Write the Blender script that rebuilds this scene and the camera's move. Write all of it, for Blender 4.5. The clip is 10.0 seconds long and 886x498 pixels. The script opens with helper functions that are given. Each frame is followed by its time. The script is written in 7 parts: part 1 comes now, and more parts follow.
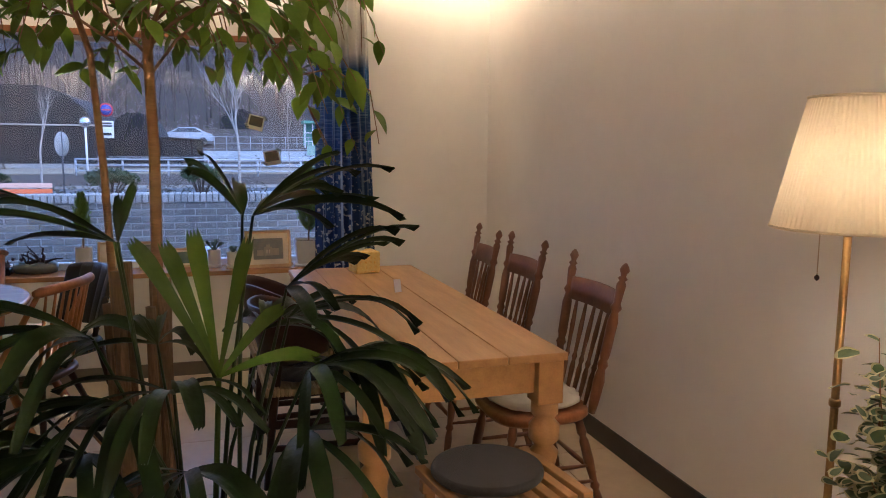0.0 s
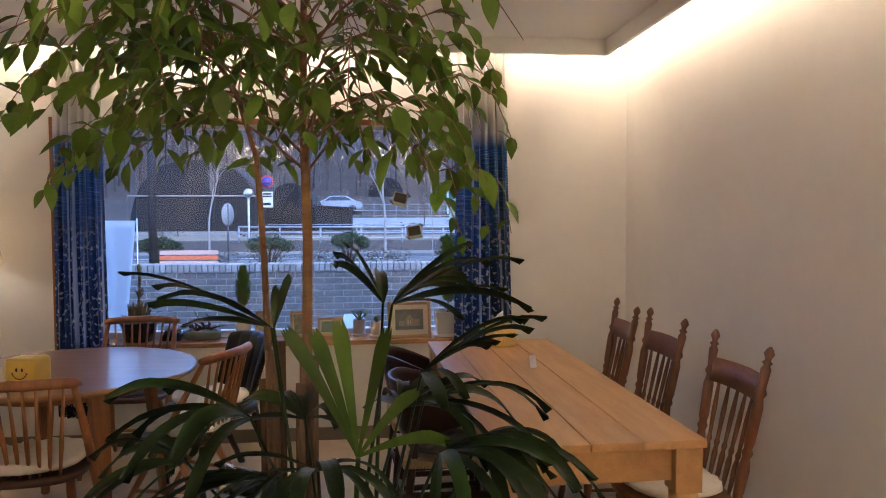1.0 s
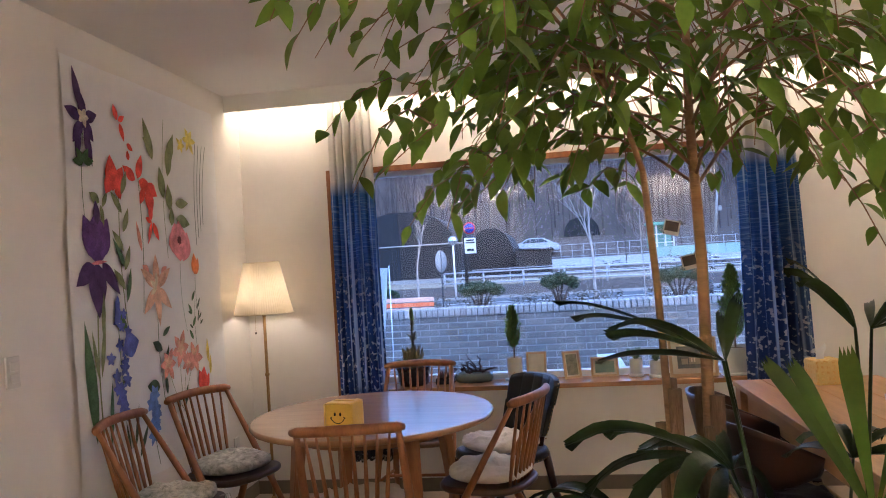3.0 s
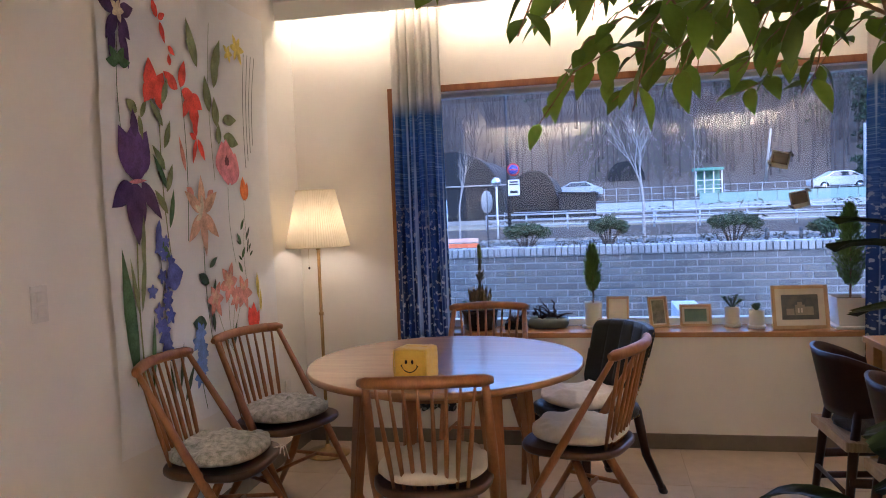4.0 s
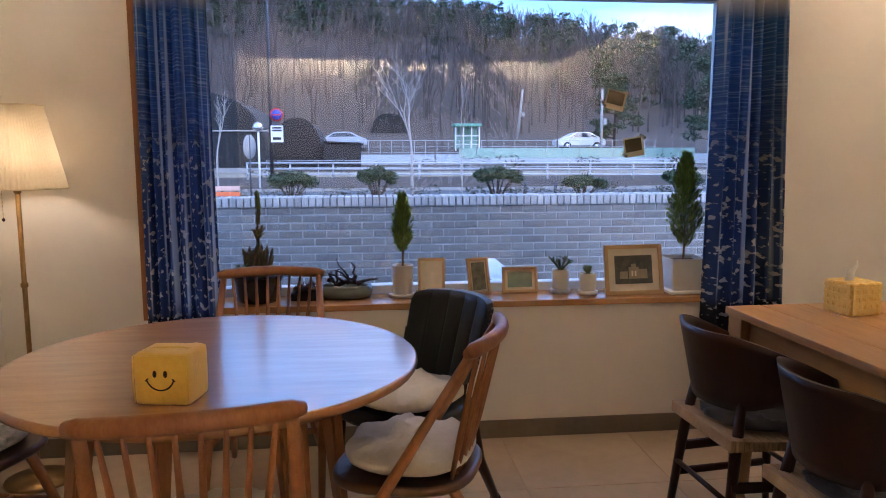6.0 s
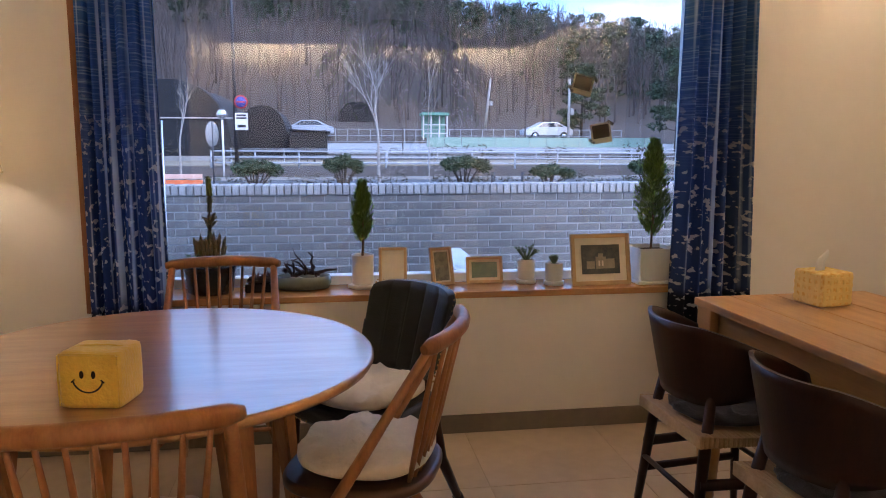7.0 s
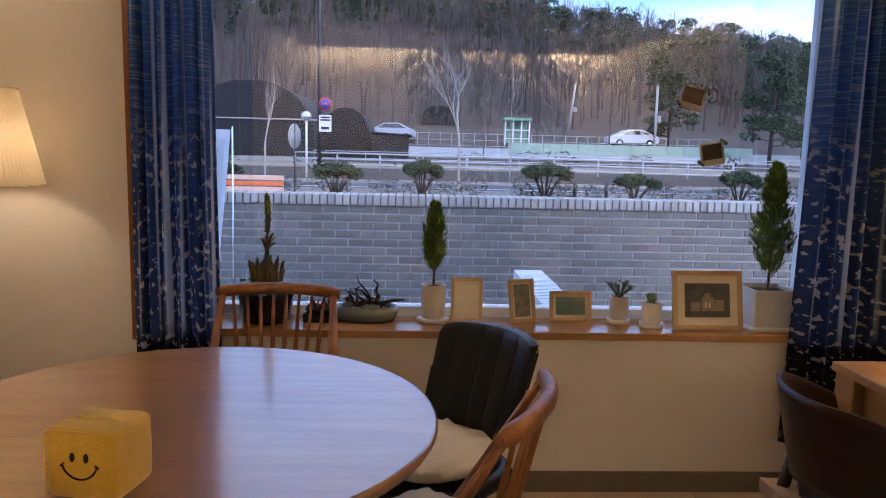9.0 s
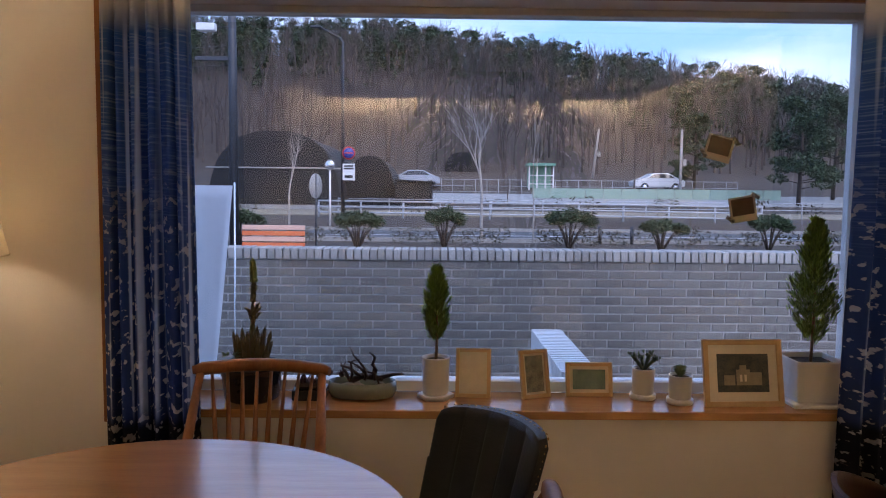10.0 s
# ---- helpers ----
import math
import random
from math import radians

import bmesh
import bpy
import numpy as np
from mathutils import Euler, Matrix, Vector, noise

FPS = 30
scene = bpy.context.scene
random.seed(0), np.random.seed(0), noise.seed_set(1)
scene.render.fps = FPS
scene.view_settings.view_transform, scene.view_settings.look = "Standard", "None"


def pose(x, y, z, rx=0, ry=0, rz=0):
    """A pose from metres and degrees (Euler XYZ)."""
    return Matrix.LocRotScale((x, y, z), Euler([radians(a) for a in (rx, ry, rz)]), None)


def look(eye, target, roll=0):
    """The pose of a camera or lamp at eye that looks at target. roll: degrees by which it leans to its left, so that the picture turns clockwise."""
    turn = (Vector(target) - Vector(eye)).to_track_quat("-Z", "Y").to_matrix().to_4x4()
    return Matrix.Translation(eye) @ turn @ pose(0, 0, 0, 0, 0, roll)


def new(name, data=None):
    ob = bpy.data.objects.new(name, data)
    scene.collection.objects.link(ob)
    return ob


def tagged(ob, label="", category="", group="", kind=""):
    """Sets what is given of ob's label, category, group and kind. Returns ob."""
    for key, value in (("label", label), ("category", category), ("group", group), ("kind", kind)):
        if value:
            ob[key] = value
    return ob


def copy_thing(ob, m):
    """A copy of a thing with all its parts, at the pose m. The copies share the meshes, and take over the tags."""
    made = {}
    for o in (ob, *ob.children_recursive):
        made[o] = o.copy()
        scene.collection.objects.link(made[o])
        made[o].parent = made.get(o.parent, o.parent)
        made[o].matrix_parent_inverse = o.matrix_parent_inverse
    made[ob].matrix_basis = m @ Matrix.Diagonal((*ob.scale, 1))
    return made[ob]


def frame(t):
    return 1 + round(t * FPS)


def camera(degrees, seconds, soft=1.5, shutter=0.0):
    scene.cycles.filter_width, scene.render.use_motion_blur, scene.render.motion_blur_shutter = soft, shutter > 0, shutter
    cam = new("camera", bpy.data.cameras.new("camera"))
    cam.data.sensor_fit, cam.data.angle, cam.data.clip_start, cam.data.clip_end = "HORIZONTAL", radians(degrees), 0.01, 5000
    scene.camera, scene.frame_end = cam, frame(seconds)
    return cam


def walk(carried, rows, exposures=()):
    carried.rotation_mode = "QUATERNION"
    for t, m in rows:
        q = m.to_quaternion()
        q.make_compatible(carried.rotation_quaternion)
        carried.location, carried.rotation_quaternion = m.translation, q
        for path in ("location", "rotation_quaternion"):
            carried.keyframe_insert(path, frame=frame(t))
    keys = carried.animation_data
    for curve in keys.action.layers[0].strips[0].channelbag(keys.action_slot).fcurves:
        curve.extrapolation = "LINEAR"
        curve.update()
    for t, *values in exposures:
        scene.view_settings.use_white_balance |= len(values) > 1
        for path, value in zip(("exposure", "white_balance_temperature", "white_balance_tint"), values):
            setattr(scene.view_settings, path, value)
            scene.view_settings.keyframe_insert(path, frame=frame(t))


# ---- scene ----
cam = camera(61.2, 10.0, 1.0)
PATH = [
    (0, (0.667, -4.804, 1.406), (1.234, -2.904, 1.143), 0.4),
    (0.5, (0.699, -4.833, 1.418), (1.057, -2.874, 1.236), -0.1),
    (1, (0.675, -4.88, 1.468), (0.878, -2.893, 1.375), -0.2),
    (1.5, (0.621, -4.876, 1.505), (0.647, -2.876, 1.529), -0.4),
    (2, (0.5, -4.83, 1.54), (0.437, -2.837, 1.689), -1.1),
    (2.5, (0.31, -4.786, 1.511), (0.143, -2.803, 1.706), -3.2),
    (3, (0.185, -4.684, 1.435), (-0.118, -2.707, 1.472), -3.5),
    (3.2, (0.134, -4.621, 1.413), (-0.238, -2.656, 1.411), -3.5),
    (4.3, (-0.176, -4.085, 1.366), (-0.577, -2.131, 1.225), -2.1),
    (4.5, (-0.229, -3.994, 1.348), (-0.609, -2.037, 1.188), -2.1),
    (5, (-0.278, -3.727, 1.307), (-0.525, -1.756, 1.077), -1.5),
    (5.5, (-0.307, -3.481, 1.311), (-0.349, -1.498, 1.054), -0.5),
    (6, (-0.325, -3.315, 1.321), (-0.108, -1.343, 1.066), -0.2),
    (6.2, (-0.329, -3.271, 1.305), (-0.035, -1.308, 1.058), -0.6),
    (7.3, (-0.267, -3.178, 1.302), (0.023, -1.223, 1.0), 0.5),
    (7.5, (-0.263, -3.162, 1.298), (-0.004, -1.204, 0.984), 0.4),
    (8, (-0.242, -3.108, 1.29), (-0.131, -1.14, 0.947), -0.1),
    (8.5, (-0.207, -2.98, 1.307), (-0.114, -1.014, 0.955), 0.4),
    (9, (-0.243, -2.805, 1.356), (-0.147, -0.826, 1.081), 1.4),
    (9.5, (-0.222, -2.701, 1.398), (-0.113, -0.712, 1.22), 1.2),
    (10, (-0.147, -2.534, 1.404), (-0.122, -0.54, 1.248), 0.6),
]
walk(cam, [(t, look(eye, target, roll)) for t, eye, target, roll in PATH],
     exposures=[(0.0, 1.23, 5150, 20), (1.0, 1.31, 5050, 20), (3.0, 1.6, 4900, 20), (5.0, 1.58, 5000, 21), (6.0, 1.43, 5350, 21), (8.0, 1.46, 5800, 22), (9.0, 1.2, 6000, 23), (10.0, 0.82, 6200, 24)])

# ---- world, sun, large lights ----
world = bpy.data.worlds.new("sky")
scene.world = world
world.use_nodes = True
_nt = world.node_tree
_bg = _nt.nodes["Background"]
_sky = _nt.nodes.new("ShaderNodeTexSky")
_sky.sky_type = "NISHITA"
_sky.sun_disc = False
_sky.sun_elevation = radians(42)
_sky.sun_rotation = radians(150)
_sky.air_density, _sky.dust_density, _sky.ozone_density = 0.8, 7.0, 1.2
# thin even cloud over the clear sky
_cloud = _nt.nodes.new("ShaderNodeMix")
_cloud.data_type = "RGBA"
_cloud.inputs["Factor"].default_value = 0.75
_co = _nt.nodes.new("ShaderNodeTexCoord")
_mp = _nt.nodes.new("ShaderNodeMapping")
_mp.inputs["Scale"].default_value = (2.2, 2.2, 9.0)
_nt.links.new(_co.outputs["Generated"], _mp.inputs["Vector"])
_ns = _nt.nodes.new("ShaderNodeTexNoise")
_ns.inputs["Scale"].default_value = 1.6
_ns.inputs["Detail"].default_value = 6.0
_nt.links.new(_mp.outputs[0], _ns.inputs["Vector"])
_rp = _nt.nodes.new("ShaderNodeValToRGB")
_rp.color_ramp.elements[0].position, _rp.color_ramp.elements[0].color = 0.38, (2.2, 4.6, 8.8, 1)
_rp.color_ramp.elements[1].position, _rp.color_ramp.elements[1].color = 0.66, (5.6, 7.2, 9.8, 1)
_nt.links.new(_ns.outputs["Fac"], _rp.inputs["Fac"])
_nt.links.new(_rp.outputs["Color"], _cloud.inputs["B"])
_nt.links.new(_sky.outputs["Color"], _cloud.inputs["A"])
_nt.links.new(_cloud.outputs["Result"], _bg.inputs["Color"])
_bg.inputs["Strength"].default_value = 0.15

_sun = bpy.data.lights.new("sun", "SUN")
_sun.energy, _sun.angle, _sun.color = 0.4, radians(25), (1.0, 0.97, 0.94)
sun = new("sun", _sun)
sun.matrix_world = look((20, -30, 25), (0, 20, 0))

# ---- materials ----
MATS = {}


def mat(name, color, rough=0.6, metal=0.0, color2=None, scale=8.0, detail=4.0, bump=0.0, bump_scale=60.0, stretch=None,
        spec=0.5, jitter=0.0, sheen=0.0, coat=0.0, rough2=None):
    """A plain surface: two colours mixed by noise at real size, a finer bump, some change from piece to piece."""
    if name in MATS:
        return MATS[name]
    m = bpy.data.materials.new(name)
    m.use_nodes = True
    nt = m.node_tree
    n, l = nt.nodes, nt.links
    b = n["Principled BSDF"]
    b.inputs["Roughness"].default_value = rough
    b.inputs["Metallic"].default_value = metal
    b.inputs["Specular IOR Level"].default_value = spec
    b.inputs["Coat Weight"].default_value = coat
    b.inputs["Sheen Weight"].default_value = sheen
    co = n.new("ShaderNodeTexCoord")
    vec = co.outputs["Object"]
    if stretch:
        mp = n.new("ShaderNodeMapping")
        mp.inputs["Scale"].default_value = stretch
        l.new(vec, mp.inputs["Vector"])
        vec = mp.outputs["Vector"]
    out = None
    c2 = color2 or tuple(c * 0.88 for c in color)
    no = n.new("ShaderNodeTexNoise")
    no.inputs["Scale"].default_value, no.inputs["Detail"].default_value = scale, detail
    l.new(vec, no.inputs["Vector"])
    no2 = n.new("ShaderNodeTexNoise")
    no2.inputs["Scale"].default_value, no2.inputs["Detail"].default_value = scale * 6.3, 2.0
    l.new(vec, no2.inputs["Vector"])
    av = n.new("ShaderNodeMath")
    av.operation = "MULTIPLY_ADD"
    av.inputs[1].default_value = 0.35
    l.new(no2.outputs["Fac"], av.inputs[0])
    sc = n.new("ShaderNodeMath")
    sc.operation = "MULTIPLY"
    sc.inputs[1].default_value = 0.65
    l.new(no.outputs["Fac"], sc.inputs[0])
    l.new(sc.outputs[0], av.inputs[2])
    rp = n.new("ShaderNodeMapRange")
    rp.inputs["From Min"].default_value, rp.inputs["From Max"].default_value = 0.33, 0.67
    l.new(av.outputs[0], rp.inputs["Value"])
    mx = n.new("ShaderNodeMix")
    mx.data_type = "RGBA"
    mx.inputs["A"].default_value, mx.inputs["B"].default_value = (*color, 1), (*c2, 1)
    l.new(rp.outputs["Result"], mx.inputs["Factor"])
    out = mx.outputs["Result"]
    if jitter:
        oi = n.new("ShaderNodeObjectInfo")
        ge = n.new("ShaderNodeNewGeometry")
        ad = n.new("ShaderNodeMath")
        ad.operation = "ADD"
        l.new(oi.outputs["Random"], ad.inputs[0])
        l.new(ge.outputs["Random Per Island"], ad.inputs[1])
        fr = n.new("ShaderNodeMath")
        fr.operation = "FRACT"
        l.new(ad.outputs[0], fr.inputs[0])
        mr = n.new("ShaderNodeMapRange")
        mr.inputs["To Min"].default_value, mr.inputs["To Max"].default_value = 1 - jitter, 1 + jitter
        l.new(fr.outputs[0], mr.inputs["Value"])
        hs = n.new("ShaderNodeHueSaturation")
        l.new(mr.outputs["Result"], hs.inputs["Value"])
        l.new(out, hs.inputs["Color"])
        out = hs.outputs["Color"]
    l.new(out, b.inputs["Base Color"])
    if rough2 is not None:
        rr = n.new("ShaderNodeMapRange")
        rr.inputs["To Min"].default_value, rr.inputs["To Max"].default_value = rough, rough2
        l.new(no.outputs["Fac"], rr.inputs["Value"])
        l.new(rr.outputs["Result"], b.inputs["Roughness"])
    if bump:
        nb = n.new("ShaderNodeTexNoise")
        nb.inputs["Scale"].default_value, nb.inputs["Detail"].default_value = bump_scale, 3.0
        l.new(vec, nb.inputs["Vector"])
        bp = n.new("ShaderNodeBump")
        bp.inputs["Strength"].default_value = bump
        bp.inputs["Distance"].default_value = 0.01
        l.new(nb.outputs["Fac"], bp.inputs["Height"])
        l.new(bp.outputs["Normal"], b.inputs["Normal"])
    MATS[name] = m
    return m


def glow(name, color, strength):
    m = bpy.data.materials.new(name)
    m.use_nodes = True
    b = m.node_tree.nodes["Principled BSDF"]
    b.inputs["Base Color"].default_value = (*color, 1)
    b.inputs["Emission Color"].default_value = (*color, 1)
    b.inputs["Emission Strength"].default_value = strength
    return m


WALL = mat("wall_paper", (0.84, 0.81, 0.76), 0.75, color2=(0.80, 0.77, 0.72), scale=1.5, bump=0.08, bump_scale=180)
CEIL = mat("ceiling_paint", (0.85, 0.84, 0.81), 0.85, color2=(0.82, 0.81, 0.78), scale=1.2, bump=0.05, bump_scale=150)
FLOOR = mat("floor_tile", (0.58, 0.455, 0.325), 0.30, color2=(0.45, 0.345, 0.235), scale=2.2, detail=6, bump=0.03, bump_scale=30, jitter=0.05, rough2=0.45)
OAK = mat("oak", (0.45, 0.225, 0.08), 0.30, color2=(0.34, 0.16, 0.055), scale=3.0, stretch=(1, 9, 9), bump=0.03, bump_scale=30, rough2=0.4, coat=1.0)
OAK.node_tree.nodes["Principled BSDF"].inputs["Coat Roughness"].default_value = 0.16
OAK.node_tree.nodes["Principled BSDF"].inputs["Coat IOR"].default_value = 1.65
PINE = mat("pine", (0.53, 0.29, 0.10), 0.35, color2=(0.40, 0.21, 0.075), scale=3.0, stretch=(9, 1, 9), bump=0.04, bump_scale=30, rough2=0.42, jitter=0.06)
GLASS = bpy.data.materials.new("window_glass")
GLASS.use_nodes = True
_g = GLASS.node_tree.nodes["Principled BSDF"]
_g.inputs["Transmission Weight"].default_value = 1.0
_g.inputs["Roughness"].default_value = 0.0
_g.inputs["IOR"].default_value = 1.5
TEAK = mat("teak", (0.36, 0.15, 0.046), 0.38, color2=(0.23, 0.085, 0.025), scale=5.0, stretch=(6, 6, 1), bump=0.05, bump_scale=40, rough2=0.5, jitter=0.10)
WALNUT = mat("dark_stained_wood", (0.036, 0.011, 0.005), 0.28, color2=(0.020, 0.006, 0.003), scale=6, stretch=(6, 6, 1), bump=0.04, bump_scale=50, rough2=0.42, spec=0.25)
PRESSWOOD = mat("stained_beech", (0.21, 0.085, 0.034), 0.33, color2=(0.14, 0.052, 0.02), scale=7, stretch=(5, 5, 1), bump=0.04, bump_scale=50, jitter=0.08)
DARKSEAT = mat("dark_seat_wood", (0.10, 0.045, 0.022), 0.4, color2=(0.06, 0.028, 0.015), scale=6, bump=0.04)
LEATHER = mat("black_leather", (0.008, 0.009, 0.008), 0.36, color2=(0.014, 0.014, 0.012), scale=20, bump=0.2, bump_scale=220, rough2=0.5, spec=0.35)
BRASS = mat("aged_brass", (0.45, 0.29, 0.11), 0.35, 1.0, color2=(0.30, 0.19, 0.08), scale=25)
LINEN = mat("cream_linen", (0.70, 0.65, 0.56), 0.9, color2=(0.62, 0.57, 0.49), scale=9, bump=0.9, bump_scale=20, sheen=0.2)
FLORAL = mat("grey_floral_cotton", (0.62, 0.60, 0.55), 0.9, color2=(0.20, 0.21, 0.17), scale=38, detail=2, bump=0.25, bump_scale=80, sheen=0.2)
ROPE = mat("paper_cord", (0.52, 0.37, 0.21), 0.8, color2=(0.36, 0.24, 0.12), scale=14, stretch=(1, 12, 1), bump=0.5, bump_scale=60)
DARKFELT = mat("charcoal_felt", (0.022, 0.020, 0.022), 0.95, color2=(0.035, 0.032, 0.034), scale=30, bump=0.3, bump_scale=200, sheen=0.2)
YELLOW = mat("yellow_plush", (0.86, 0.58, 0.06), 0.9, color2=(0.76, 0.47, 0.04), scale=12, bump=0.4, bump_scale=120, sheen=0.4)
GINGHAM = mat("yellow_gingham", (0.72, 0.42, 0.06), 0.85, color2=(0.86, 0.66, 0.24), scale=70, detail=0, bump=0.2)
INK = mat("dark_stitching", (0.02, 0.012, 0.01), 0.8)
TISSUE = mat("white_tissue", (0.82, 0.82, 0.82), 0.9, bump=0.2)
CERAMIC = mat("white_ceramic", (0.74, 0.73, 0.71), 0.28, color2=(0.68, 0.67, 0.65), scale=6)
SOIL = mat("potting_soil", (0.045, 0.028, 0.018), 0.95, color2=(0.02, 0.013, 0.009), scale=40, bump=0.8, bump_scale=90)
BLACKPOT = mat("black_glazed_pot", (0.012, 0.012, 0.014), 0.18, color2=(0.025, 0.024, 0.026), scale=8)
BARK = mat("smooth_tan_bark", (0.30, 0.165, 0.075), 0.7, color2=(0.17, 0.09, 0.042), scale=10, stretch=(1, 1, 5), bump=0.4, bump_scale=40)
STAKE = mat("rough_dark_wood", (0.20, 0.12, 0.07), 0.85, color2=(0.09, 0.052, 0.032), scale=8, stretch=(5, 5, 0.7), bump=0.8, bump_scale=30)
CACTUS = mat("green_cactus", (0.09, 0.12, 0.035), 0.55, color2=(0.17, 0.13, 0.06), scale=25, bump=0.5, bump_scale=90)
SUCC = mat("succulent_leaf", (0.07, 0.14, 0.05), 0.5, color2=(0.12, 0.15, 0.07), scale=30)
CYPRESS = mat("cypress_leaf", (0.11, 0.21, 0.03), 0.6, color2=(0.18, 0.29, 0.05), scale=20, jitter=0.35)
FRAMEWOOD = mat("pale_frame_wood", (0.56, 0.38, 0.20), 0.5, color2=(0.46, 0.30, 0.15), scale=6, stretch=(4, 4, 4), bump=0.05)
MATBOARD = mat("cream_mat_board", (0.72, 0.66, 0.55), 0.8)
CHROME = mat("chrome", (0.75, 0.75, 0.76), 0.12, 1.0)
WHITEPAINT = mat("white_frame_paint", (0.76, 0.77, 0.78), 0.4, color2=(0.70, 0.71, 0.72), scale=4)
PLASTIC = mat("white_plastic", (0.75, 0.73, 0.69), 0.35)
BASE = mat("grey_brown_skirting", (0.20, 0.16, 0.12), 0.45, color2=(0.15, 0.12, 0.09), scale=5, bump=0.03)
BASEDARK = mat("dark_skirting", (0.035, 0.026, 0.02), 0.4, color2=(0.05, 0.036, 0.028), scale=5)


def leafmat(name, dark, light, rough=0.38, trans=0.25, jit=0.3):
    m = mat(name, dark, rough, color2=light, scale=14, jitter=jit, bump=0.15, bump_scale=50)
    nt = m.node_tree
    b = nt.nodes["Principled BSDF"]
    tr = nt.nodes.new("ShaderNodeBsdfTranslucent")
    src = b.inputs["Base Color"].links[0].from_socket
    nt.links.new(src, tr.inputs["Color"])
    mx = nt.nodes.new("ShaderNodeMixShader")
    mx.inputs[0].default_value = trans
    nt.links.new(b.outputs[0], mx.inputs[1])
    nt.links.new(tr.outputs[0], mx.inputs[2])
    nt.links.new(mx.outputs[0], nt.nodes["Material Output"].inputs["Surface"])
    return m


LEAF = leafmat("glossy_green_leaf", (0.125, 0.215, 0.016), (0.18, 0.28, 0.03), 0.36, 0.42)
PALM = leafmat("dark_palm_leaf", (0.010, 0.023, 0.005), (0.021, 0.042, 0.009), 0.32, 0.12)
PALMNEW = leafmat("young_palm_leaf", (0.050, 0.098, 0.008), (0.08, 0.13, 0.014), 0.4, 0.3, 0.25)
for _m in (PALM, PALMNEW):
    _m.node_tree.nodes["Principled BSDF"].inputs["Specular IOR Level"].default_value = 0.25
VARIEG = leafmat("variegated_leaf", (0.045, 0.085, 0.03), (0.10, 0.15, 0.06), 0.4, 0.2, 0.3)
CREAMLEAF = leafmat("cream_leaf_margin", (0.55, 0.52, 0.30), (0.46, 0.44, 0.22), 0.45, 0.2, 0.15)
SHADE = leafmat("pleated_lampshade", (0.74, 0.66, 0.50), (0.70, 0.62, 0.46), 0.85, 0.42, 0.0)
CLOTH = leafmat("white_tapestry_cloth", (0.89, 0.885, 0.88), (0.85, 0.845, 0.84), 0.9, 0.1, 0.0)


